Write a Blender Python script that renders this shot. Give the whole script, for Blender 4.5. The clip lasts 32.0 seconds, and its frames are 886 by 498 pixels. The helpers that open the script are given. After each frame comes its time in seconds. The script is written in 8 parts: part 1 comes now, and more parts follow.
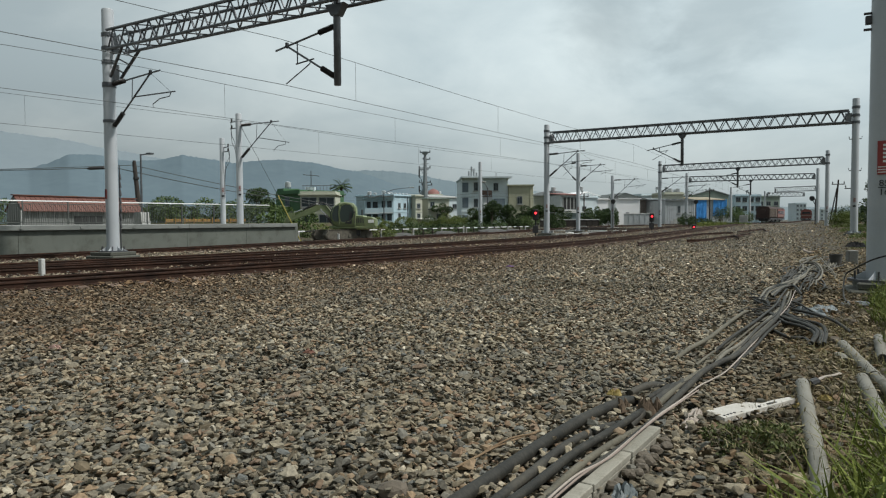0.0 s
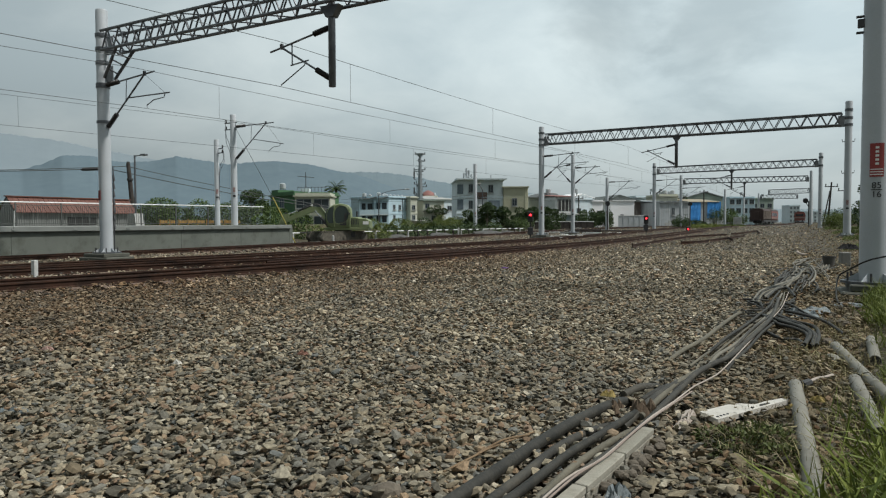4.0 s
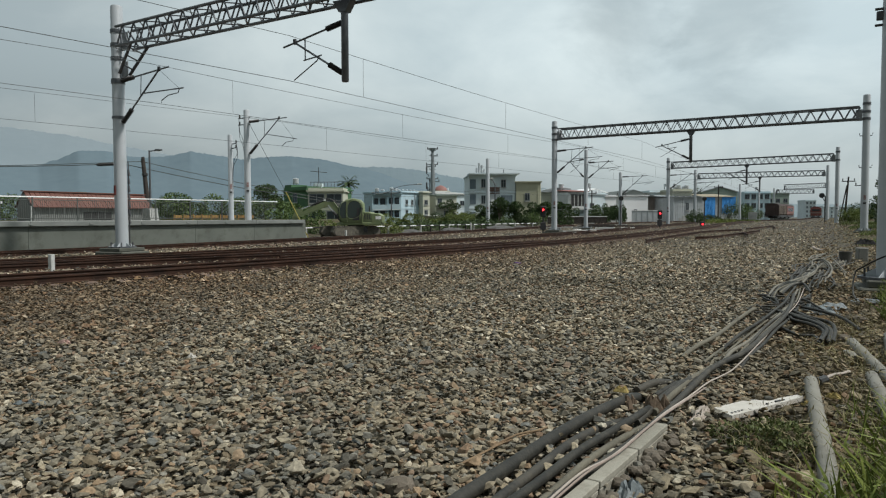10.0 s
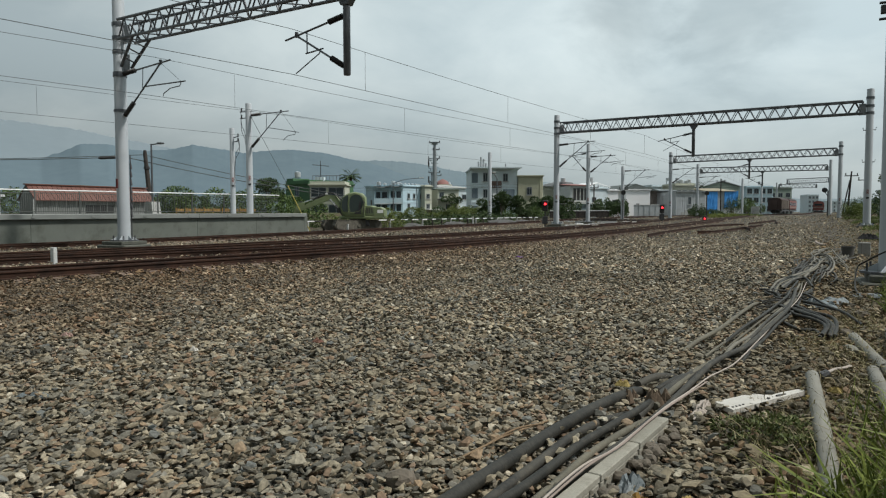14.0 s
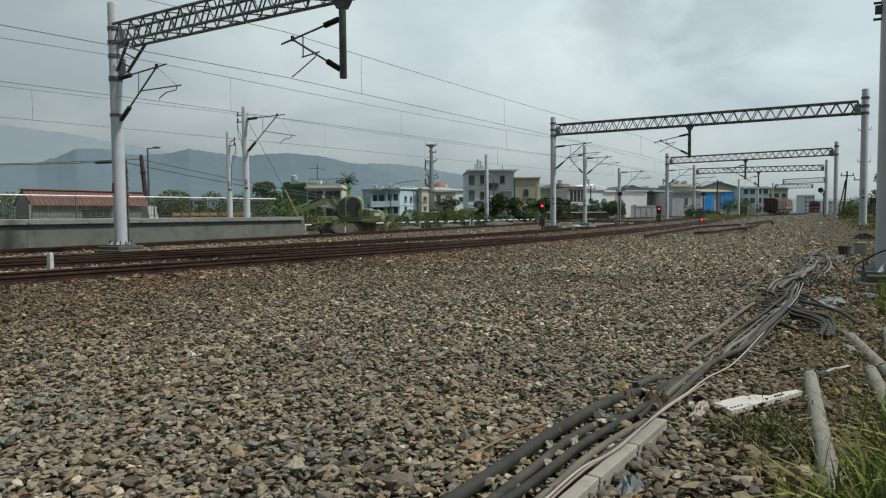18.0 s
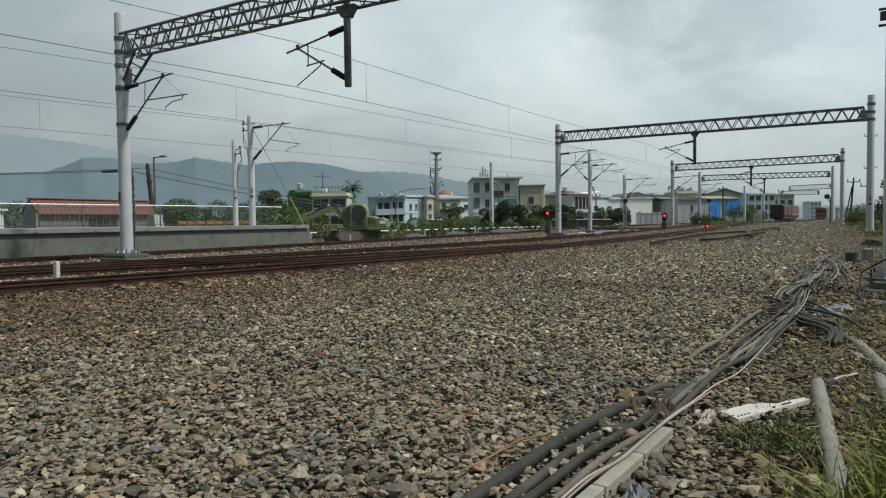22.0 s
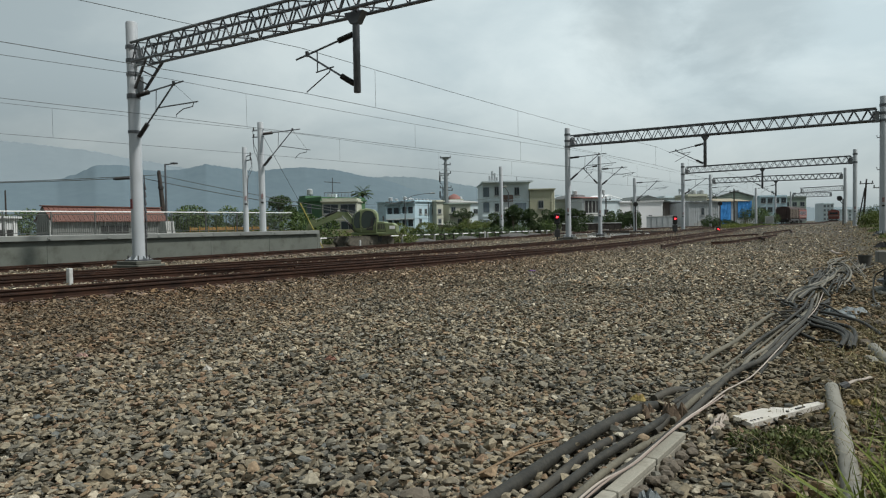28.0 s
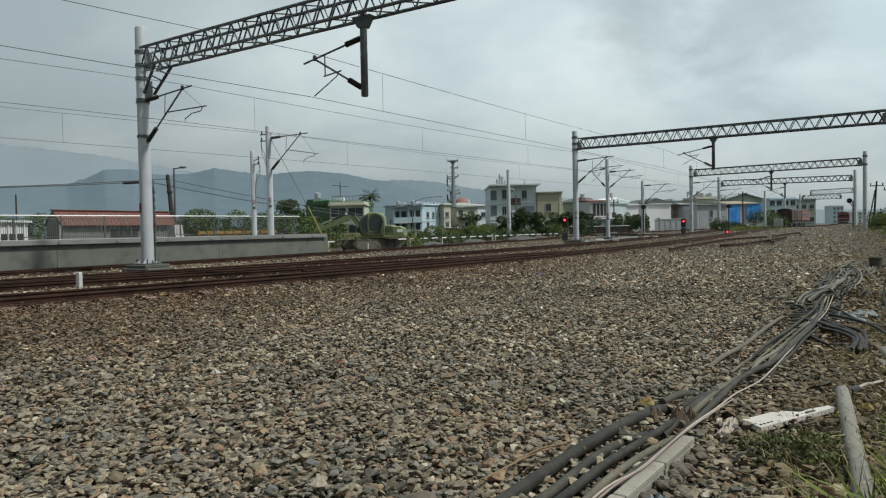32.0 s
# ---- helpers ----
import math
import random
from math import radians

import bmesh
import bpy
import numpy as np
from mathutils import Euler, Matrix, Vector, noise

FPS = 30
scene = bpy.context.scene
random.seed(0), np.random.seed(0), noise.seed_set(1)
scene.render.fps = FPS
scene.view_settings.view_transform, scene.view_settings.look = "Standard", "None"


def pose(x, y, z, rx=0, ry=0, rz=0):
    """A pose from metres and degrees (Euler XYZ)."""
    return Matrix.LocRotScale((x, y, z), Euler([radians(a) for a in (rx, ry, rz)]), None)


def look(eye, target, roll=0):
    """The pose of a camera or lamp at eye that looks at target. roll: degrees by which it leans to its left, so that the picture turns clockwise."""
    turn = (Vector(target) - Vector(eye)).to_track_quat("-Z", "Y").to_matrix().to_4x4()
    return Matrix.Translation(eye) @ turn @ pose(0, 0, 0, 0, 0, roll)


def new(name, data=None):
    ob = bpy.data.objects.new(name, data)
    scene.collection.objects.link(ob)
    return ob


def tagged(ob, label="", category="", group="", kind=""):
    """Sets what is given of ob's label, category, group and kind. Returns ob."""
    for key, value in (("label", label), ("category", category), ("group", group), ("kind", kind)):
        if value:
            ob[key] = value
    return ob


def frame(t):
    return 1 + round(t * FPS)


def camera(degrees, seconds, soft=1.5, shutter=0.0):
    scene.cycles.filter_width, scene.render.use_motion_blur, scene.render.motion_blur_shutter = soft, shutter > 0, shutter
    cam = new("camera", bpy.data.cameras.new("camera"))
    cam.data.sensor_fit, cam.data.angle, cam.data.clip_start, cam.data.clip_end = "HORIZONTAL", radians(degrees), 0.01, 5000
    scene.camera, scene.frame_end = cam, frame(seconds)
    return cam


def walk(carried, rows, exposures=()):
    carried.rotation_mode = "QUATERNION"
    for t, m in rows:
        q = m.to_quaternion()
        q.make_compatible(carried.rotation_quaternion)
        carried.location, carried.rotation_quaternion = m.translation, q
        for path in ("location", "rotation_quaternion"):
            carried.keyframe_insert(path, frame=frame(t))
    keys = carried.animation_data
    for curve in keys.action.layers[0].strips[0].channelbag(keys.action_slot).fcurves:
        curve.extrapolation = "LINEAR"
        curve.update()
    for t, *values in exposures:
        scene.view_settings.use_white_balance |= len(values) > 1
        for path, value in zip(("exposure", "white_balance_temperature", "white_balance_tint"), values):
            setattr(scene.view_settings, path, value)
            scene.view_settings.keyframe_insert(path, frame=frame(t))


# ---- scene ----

# ---- camera ----
cam = camera(65.88, 32.0, soft=1.2)


def view(x, y, z, yaw, pitch, roll):
    """A camera pose from a place and degrees of yaw (to the left of +y), pitch and roll."""
    a, b = radians(yaw), radians(pitch)
    ahead = Vector((-math.sin(a) * math.cos(b), math.cos(a) * math.cos(b), math.sin(b)))
    eye = Vector((x, y, z))
    return look(eye, eye + ahead, roll)


PATH = [
    (0.0, -0.003, -0.004, 1.251, 26.620, -2.287, -0.307),
    (0.5, 0.000, -0.001, 1.250, 26.592, -2.293, -0.266),
    (1.0, 0.000, -0.004, 1.250, 26.442, -2.302, -0.253),
    (1.5, 0.001, -0.006, 1.249, 26.354, -2.255, -0.099),
    (2.0, 0.000, -0.003, 1.249, 26.306, -2.234, -0.262),
    (2.5, 0.001, -0.003, 1.251, 26.284, -2.152, -0.287),
    (3.0, -0.001, -0.005, 1.252, 26.292, -2.146, -0.279),
    (3.5, 0.002, -0.001, 1.248, 26.105, -2.159, -0.141),
    (5.5, 0.002, -0.003, 1.250, 26.711, -2.099, -0.765),
    (6.0, -0.002, -0.002, 1.250, 26.740, -2.201, -0.562),
    (6.5, -0.000, -0.000, 1.249, 26.780, -2.309, -0.410),
    (7.0, 0.000, -0.001, 1.249, 26.825, -2.409, -0.337),
    (7.5, 0.000, -0.000, 1.247, 26.843, -2.510, -0.230),
    (8.0, -0.000, -0.001, 1.248, 26.865, -2.607, -0.191),
    (8.5, -0.001, -0.000, 1.248, 26.895, -2.566, -0.427),
    (9.0, -0.000, 0.000, 1.250, 27.000, -2.435, -0.610),
    (9.5, -0.001, -0.002, 1.249, 27.194, -2.459, -0.416),
    (10.0, -0.001, -0.001, 1.248, 27.237, -2.563, -0.210),
    (10.5, 0.001, -0.002, 1.248, 27.146, -2.725, -0.067),
    (11.0, -0.002, 0.003, 1.247, 27.023, -2.758, -0.204),
    (11.5, -0.003, 0.000, 1.249, 26.978, -2.694, -0.234),
    (12.0, -0.002, 0.002, 1.247, 27.082, -2.636, -0.426),
    (12.5, -0.001, -0.000, 1.247, 27.290, -2.652, -0.279),
    (13.0, 0.001, -0.000, 1.246, 27.421, -2.826, -0.175),
    (13.5, -0.002, -0.002, 1.247, 27.440, -3.029, -0.155),
    (14.0, -0.000, 0.000, 1.247, 27.392, -3.073, -0.107),
    (14.5, -0.002, 0.002, 1.248, 27.327, -3.091, -0.255),
    (16.5, -0.001, 0.000, 1.246, 27.286, -3.007, -0.272),
    (17.0, -0.003, 0.002, 1.248, 27.176, -3.004, -0.395),
    (17.5, -0.004, 0.002, 1.248, 27.131, -2.886, -0.527),
    (18.0, -0.002, 0.002, 1.249, 27.164, -2.870, -0.479),
    (18.5, -0.001, 0.000, 1.248, 27.235, -2.827, -0.417),
    (19.0, -0.002, 0.001, 1.247, 27.135, -2.893, -0.340),
    (19.5, -0.002, 0.004, 1.249, 27.098, -2.772, -0.496),
    (20.0, -0.002, 0.003, 1.248, 27.128, -2.713, -0.494),
    (20.5, -0.001, 0.003, 1.250, 27.667, -2.598, -0.569),
    (21.0, 0.002, 0.009, 1.250, 27.571, -2.152, -0.367),
    (21.5, -0.000, 0.012, 1.249, 27.440, -2.284, -0.607),
    (22.0, 0.000, 0.015, 1.249, 27.599, -2.228, -0.649),
    (22.5, 0.001, 0.011, 1.251, 27.887, -2.192, -0.573),
    (23.0, 0.001, 0.012, 1.250, 28.117, -2.097, -0.596),
    (23.5, -0.000, 0.012, 1.250, 28.152, -2.187, -0.575),
    (24.0, 0.002, 0.014, 1.251, 28.173, -2.074, -0.716),
    (24.5, 0.001, 0.012, 1.250, 28.141, -2.069, -0.668),
    (25.0, 0.002, 0.013, 1.250, 28.145, -2.183, -0.525),
    (25.5, 0.001, 0.011, 1.251, 28.241, -2.109, -0.776),
    (27.5, 0.002, 0.015, 1.252, 28.370, -1.912, -0.883),
    (28.0, 0.002, 0.012, 1.253, 28.420, -1.828, -1.030),
    (28.5, 0.004, 0.011, 1.252, 28.506, -1.793, -0.933),
    (29.0, 0.002, 0.014, 1.253, 28.626, -1.783, -1.026),
    (29.5, 0.002, 0.014, 1.253, 28.759, -1.634, -1.241),
    (30.0, 0.004, 0.013, 1.254, 28.835, -1.507, -1.269),
    (30.5, 0.004, 0.012, 1.253, 28.907, -1.526, -1.245),
    (31.0, 0.005, 0.014, 1.253, 29.022, -1.489, -1.266),
    (31.5, 0.004, 0.012, 1.255, 29.068, -1.445, -1.328),
    (32.0, 0.003, 0.012, 1.253, 29.046, -1.543, -1.138),
]
walk(cam, [(r[0], view(*r[1:])) for r in PATH])

# ---- daylight: a bright overcast sky with a veiled sun ----
SUN_AZ, SUN_EL = radians(80), radians(54)
world = bpy.data.worlds.new("overcast_sky")
scene.world = world
world.use_nodes = True
wn, wl = world.node_tree.nodes, world.node_tree.links
wn.clear()


def wnode(kind, **values):
    n = wn.new(kind)
    for k, v in values.items():
        n.inputs[k].default_value = v
    return n


w_out = wn.new("ShaderNodeOutputWorld")
w_bg = wnode("ShaderNodeBackground", Strength=0.82)
w_sky = wn.new("ShaderNodeTexSky")
w_sky.sky_type, w_sky.sun_disc = "NISHITA", False
w_sky.sun_elevation, w_sky.sun_rotation = SUN_EL, SUN_AZ
w_sky.air_density, w_sky.dust_density, w_sky.ozone_density = 1.0, 3.0, 1.0
w_co = wn.new("ShaderNodeTexCoord")
w_sep = wn.new("ShaderNodeSeparateXYZ")
wl.new(w_co.outputs["Generated"], w_sep.inputs[0])
w_up = wn.new("ShaderNodeMath")
w_up.operation = "ADD"
w_up.inputs[1].default_value = 0.42
w_abs = wn.new("ShaderNodeMath")
w_abs.operation = "ABSOLUTE"
wl.new(w_sep.outputs[2], w_abs.inputs[0])
wl.new(w_abs.outputs[0], w_up.inputs[0])
w_div = wn.new("ShaderNodeVectorMath")
w_div.operation = "DIVIDE"
w_comb = wn.new("ShaderNodeCombineXYZ")
for i in range(3):
    wl.new(w_up.outputs[0], w_comb.inputs[i])
wl.new(w_co.outputs["Generated"], w_div.inputs[0])
wl.new(w_comb.outputs[0], w_div.inputs[1])
w_n1 = wnode("ShaderNodeTexNoise", Scale=3.1, Detail=7.0, Roughness=0.55, Distortion=0.25)
w_n2 = wnode("ShaderNodeTexNoise", Scale=1.0, Detail=2.0, Roughness=0.5)
w_map = wn.new("ShaderNodeMapping")
w_map.inputs["Location"].default_value = (3.1, 7.4, 0.0)
wl.new(w_div.outputs[0], w_map.inputs[0])
wl.new(w_map.outputs[0], w_n1.inputs["Vector"])
wl.new(w_map.outputs[0], w_n2.inputs["Vector"])
w_sum = wn.new("ShaderNodeMath")
w_sum.operation = "MULTIPLY_ADD"
w_sum.inputs[1].default_value = 0.55
wl.new(w_n2.outputs[0], w_sum.inputs[0])
w_half = wn.new("ShaderNodeMath")
w_half.operation = "MULTIPLY"
w_half.inputs[1].default_value = 0.45
wl.new(w_n1.outputs[0], w_half.inputs[0])
wl.new(w_half.outputs[0], w_sum.inputs[2])
w_ramp = wn.new("ShaderNodeValToRGB")
w_ramp.color_ramp.elements[0].position, w_ramp.color_ramp.elements[0].color = 0.40, (0.46, 0.55, 0.575, 1)
w_ramp.color_ramp.elements[1].position, w_ramp.color_ramp.elements[1].color = 0.58, (0.63, 0.715, 0.722, 1)
wl.new(w_sum.outputs[0], w_ramp.inputs[0])
w_scale = wn.new("ShaderNodeVectorMath")
w_scale.operation = "SCALE"
w_scale.inputs["Scale"].default_value = 0.06
wl.new(w_sky.outputs[0], w_scale.inputs[0])
w_mix = wn.new("ShaderNodeMix")
w_mix.data_type = "RGBA"
w_mix.inputs[0].default_value = 0.88
wl.new(w_scale.outputs[0], w_mix.inputs[6])
wl.new(w_ramp.outputs[0], w_mix.inputs[7])
# the cloud is thinner ahead, over the line
w_dot = wn.new("ShaderNodeVectorMath")
w_dot.operation = "DOT_PRODUCT"
w_dot.inputs[1].default_value = (0.24, 0.79, 0.57)
wl.new(w_co.outputs["Generated"], w_dot.inputs[0])
w_veil = wn.new("ShaderNodeMapRange")
w_veil.interpolation_type = "SMOOTHSTEP"
w_veil.inputs[1].default_value, w_veil.inputs[2].default_value = 0.25, 1.0
w_veil.inputs[3].default_value, w_veil.inputs[4].default_value = 0.98, 1.6
wl.new(w_dot.outputs["Value"], w_veil.inputs[0])
w_lit = wn.new("ShaderNodeVectorMath")
w_lit.operation = "SCALE"
wl.new(w_mix.outputs[2], w_lit.inputs[0])
# and thickens towards the horizon
w_low = wn.new("ShaderNodeMapRange")
w_low.interpolation_type = "SMOOTHSTEP"
w_low.inputs[1].default_value, w_low.inputs[2].default_value = 0.0, 0.24
w_low.inputs[3].default_value, w_low.inputs[4].default_value = 0.66, 1.07
wl.new(w_abs.outputs[0], w_low.inputs[0])
w_both = wn.new("ShaderNodeMath")
w_both.operation = "MULTIPLY"
wl.new(w_veil.outputs[0], w_both.inputs[0])
wl.new(w_low.outputs[0], w_both.inputs[1])
# added: unseen sky behind the camera is dimmed, deepening shade on near faces
w_back = wn.new("ShaderNodeMapRange")
w_back.interpolation_type = "SMOOTHSTEP"
w_back.inputs[1].default_value, w_back.inputs[2].default_value = -0.7, 0.25
w_back.inputs[3].default_value, w_back.inputs[4].default_value = 0.45, 1.0
wl.new(w_dot.outputs["Value"], w_back.inputs[0])
w_dimmed = wn.new("ShaderNodeMath")
w_dimmed.operation = "MULTIPLY"
wl.new(w_both.outputs[0], w_dimmed.inputs[0])
wl.new(w_back.outputs[0], w_dimmed.inputs[1])
# two darker, ragged clouds low over the line
shade = w_dimmed.outputs[0]
for aim, size, dark in (((-0.226, 0.936, 0.262), 0.055, 0.80), ((-0.085, 0.962, 0.255), 0.05, 0.83)):
    w_far = wn.new("ShaderNodeVectorMath")
    w_far.operation = "DISTANCE"
    w_far.inputs[1].default_value = aim
    wl.new(w_co.outputs["Generated"], w_far.inputs[0])
    w_rag = wn.new("ShaderNodeMath")
    w_rag.operation = "MULTIPLY_ADD"
    w_rag.inputs[1].default_value, w_rag.inputs[2].default_value = 0.26, -0.13
    wl.new(w_n1.outputs[0], w_rag.inputs[0])
    w_edge = wn.new("ShaderNodeMath")
    wl.new(w_far.outputs["Value"], w_edge.inputs[0])
    wl.new(w_rag.outputs[0], w_edge.inputs[1])
    w_cloud = wn.new("ShaderNodeMapRange")
    w_cloud.interpolation_type = "SMOOTHSTEP"
    w_cloud.inputs[1].default_value, w_cloud.inputs[2].default_value = size * 0.3, size * 2.2
    w_cloud.inputs[3].default_value, w_cloud.inputs[4].default_value = dark, 1.0
    wl.new(w_edge.outputs[0], w_cloud.inputs[0])
    w_mul = wn.new("ShaderNodeMath")
    w_mul.operation = "MULTIPLY"
    wl.new(shade, w_mul.inputs[0])
    wl.new(w_cloud.outputs[0], w_mul.inputs[1])
    shade = w_mul.outputs[0]
wl.new(shade, w_lit.inputs["Scale"])
wl.new(w_lit.outputs[0], w_bg.inputs[0])
wl.new(w_bg.outputs[0], w_out.inputs[0])

sun = new("sun", bpy.data.lights.new("sun", "SUN"))
sun.data.energy, sun.data.angle, sun.data.color = 3.2, radians(4), (1.0, 0.965, 0.92)
sun.matrix_world = look((0, 0, 50), (-math.sin(SUN_AZ) * math.cos(SUN_EL), -math.cos(SUN_AZ) * math.cos(SUN_EL), 50 - math.sin(SUN_EL)))
scene.view_settings.exposure = 0.0

# ---- materials ----
def material(name, c1, c2, scale=4.0, rough=0.8, bump=0.3, metal=0.0, fine=60.0, grime=None, bump_scale=None, spec=0.4, per=None):
    """A surface of two colours that mix by noise, with fine grain, relief and, if given, grime (colour, amount, scale).
    per: 'object' or 'island' varies the mix from piece to piece."""
    m = bpy.data.materials.new(name)
    m.use_nodes = True
    n, l = m.node_tree.nodes, m.node_tree.links
    b = n["Principled BSDF"]
    co = n.new("ShaderNodeTexCoord")
    big = n.new("ShaderNodeTexNoise")
    big.inputs["Scale"].default_value, big.inputs["Detail"].default_value = scale, 6.0
    small = n.new("ShaderNodeTexNoise")
    small.inputs["Scale"].default_value, small.inputs["Detail"].default_value = fine, 3.0
    l.new(co.outputs["Object"], big.inputs["Vector"])
    l.new(co.outputs["Object"], small.inputs["Vector"])
    add = n.new("ShaderNodeMath")
    add.operation = "MULTIPLY_ADD"
    add.inputs[1].default_value = 0.4
    l.new(small.outputs[0], add.inputs[0])
    fac = n.new("ShaderNodeMath")
    fac.operation = "MULTIPLY"
    fac.inputs[1].default_value = 0.6
    l.new(big.outputs[0], fac.inputs[0])
    l.new(fac.outputs[0], add.inputs[2])
    source = add.outputs[0]
    if per:
        rnd = n.new("ShaderNodeObjectInfo") if per == "object" else n.new("ShaderNodeNewGeometry")
        mixr = n.new("ShaderNodeMath")
        mixr.operation = "MULTIPLY_ADD"
        mixr.inputs[1].default_value, mixr.inputs[2].default_value = 0.36, -0.18
        l.new(rnd.outputs["Random" if per == "object" else "Random Per Island"], mixr.inputs[0])
        add2 = n.new("ShaderNodeMath")
        l.new(mixr.outputs[0], add2.inputs[0])
        l.new(source, add2.inputs[1])
        source = add2.outputs[0]
    ramp = n.new("ShaderNodeValToRGB")
    ramp.color_ramp.elements[0].position, ramp.color_ramp.elements[0].color = 0.33, (*c1, 1)
    ramp.color_ramp.elements[1].position, ramp.color_ramp.elements[1].color = 0.67, (*c2, 1)
    l.new(source, ramp.inputs[0])
    colour = ramp.outputs[0]
    if grime:
        gcol, amount, gscale = grime
        g = n.new("ShaderNodeTexNoise")
        g.inputs["Scale"].default_value, g.inputs["Detail"].default_value, g.inputs["Roughness"].default_value = gscale, 8.0, 0.7
        l.new(co.outputs["Object"], g.inputs["Vector"])
        gr = n.new("ShaderNodeMapRange")
        gr.inputs[1].default_value, gr.inputs[2].default_value, gr.inputs[4].default_value = 0.5, 0.72, amount
        l.new(g.outputs[0], gr.inputs[0])
        gm = n.new("ShaderNodeMix")
        gm.data_type = "RGBA"
        gm.inputs[7].default_value = (*gcol, 1)
        l.new(gr.outputs[0], gm.inputs[0])
        l.new(colour, gm.inputs[6])
        colour = gm.outputs[2]
    l.new(colour, b.inputs["Base Color"])
    b.inputs["Metallic"].default_value = metal
    b.inputs["Specular IOR Level"].default_value = spec
    rr = n.new("ShaderNodeMapRange")
    rr.inputs[3].default_value, rr.inputs[4].default_value = max(0.02, rough - 0.12), min(1.0, rough + 0.1)
    l.new(small.outputs[0], rr.inputs[0])
    l.new(rr.outputs[0], b.inputs["Roughness"])
    if bump:
        bp = n.new("ShaderNodeBump")
        bp.inputs["Strength"].default_value, bp.inputs["Distance"].default_value = bump, bump_scale or 0.02
        l.new(add.outputs[0], bp.inputs["Height"])
        l.new(bp.outputs[0], b.inputs["Normal"])
    return m


def glow(name, colour, strength):
    m = bpy.data.materials.new(name)
    m.use_nodes = True
    b = m.node_tree.nodes["Principled BSDF"]
    b.inputs["Base Color"].default_value = (*colour, 1)
    b.inputs["Emission Color"].default_value = (*colour, 1)
    b.inputs["Emission Strength"].default_value = strength
    return m


def glass(name, tint=(0.03, 0.04, 0.045)):
    m = bpy.data.materials.new(name)
    m.use_nodes = True
    b = m.node_tree.nodes["Principled BSDF"]
    b.inputs["Base Color"].default_value = (*tint, 1)
    b.inputs["Roughness"].default_value = 0.06
    b.inputs["Specular IOR Level"].default_value = 0.6
    return m


# ---- mesh helpers ----
def thing(name, loc=(0, 0, 0), rz=0.0, label="", category="", group="", kind=""):
    """An empty at a thing's base, which its parts hang under."""
    ob = new(name)
    ob.empty_display_size = 0.2
    ob.matrix_basis = pose(*loc, 0, 0, rz)
    return tagged(ob, label, category, group, kind)


def link(name, mesh, mat, parent=None, label=""):
    if not mesh.materials:
        mesh.materials.append(mat)
    ob = new(name, mesh)
    ob.parent = parent
    if label:
        ob["label"] = label
    return ob


def part(name, bm, mat, parent=None, label="", smooth=False):
    """Links a bmesh as one mesh object, under a thing or a part."""
    bmesh.ops.recalc_face_normals(bm, faces=bm.faces)
    me = bpy.data.meshes.new(name)
    bm.to_mesh(me)
    bm.free()
    if smooth:
        me.polygons.foreach_set("use_smooth", [True] * len(me.polygons))
        me.set_sharp_from_angle(angle=radians(40))
    return link(name, me, mat, parent, label)


def box(bm, x0, x1, y0, y1, z0, z1, bevel=0.0):
    vs = [bm.verts.new((x, y, z)) for x in (x0, x1) for y in (y0, y1) for z in (z0, z1)]
    fs = [bm.faces.new([vs[i] for i in q]) for q in ((0, 1, 3, 2), (4, 6, 7, 5), (0, 4, 5, 1), (2, 3, 7, 6), (0, 2, 6, 4), (1, 5, 7, 3))]
    if bevel:
        es = list({e for f in fs for e in f.edges})
        bmesh.ops.bevel(bm, geom=es, offset=bevel, segments=1, affect="EDGES")
    return bm


def boxed(*args):
    return box(bmesh.new(), *args)


def axes_of(d):
    d = d.normalized()
    side = d.cross(Vector((0, 0, 1)) if abs(d.z) < 0.95 else Vector((1, 0, 0))).normalized()
    return side, side.cross(d).normalized()


def lathe(bm, p0, p1, profile, n=10, caps=True):
    """A turned shape about the line from p0 to p1; profile: pairs of (share of the way, radius)."""
    p0, p1 = Vector(p0), Vector(p1)
    s, u = axes_of(p1 - p0)
    rings = []
    for t, r in profile:
        c = p0.lerp(p1, t)
        rings.append([bm.verts.new(c + r * (math.cos(a) * s + math.sin(a) * u)) for a in (2 * math.pi * k / n for k in range(n))])
    for a, b in zip(rings, rings[1:]):
        for k in range(n):
            bm.faces.new((a[k], a[(k + 1) % n], b[(k + 1) % n], b[k]))
    if caps:
        bm.faces.new(rings[0][::-1])
        bm.faces.new(rings[-1])
    return bm


def tube(bm, p0, p1, r0, r1=None, n=8):
    return lathe(bm, p0, p1, ((0, r0), (1, r0 if r1 is None else r1)), n)


def tubed(p0, p1, r0, r1=None, n=8):
    return tube(bmesh.new(), p0, p1, r0, r1, n)


def sweep(bm, pts, r, n=8, flat=1.0):
    """A round bar along a line of points."""
    pts = [Vector(p) for p in pts]
    rings = []
    for i, p in enumerate(pts):
        d = pts[min(i + 1, len(pts) - 1)] - pts[max(i - 1, 0)]
        s, u = axes_of(d)
        rings.append([bm.verts.new(p + r * (math.cos(a) * s + flat * math.sin(a) * u)) for a in (2 * math.pi * k / n for k in range(n))])
    for a, b in zip(rings, rings[1:]):
        for k in range(n):
            bm.faces.new((a[k], a[(k + 1) % n], b[(k + 1) % n], b[k]))
    bm.faces.new(rings[0][::-1])
    bm.faces.new(rings[-1])
    return bm


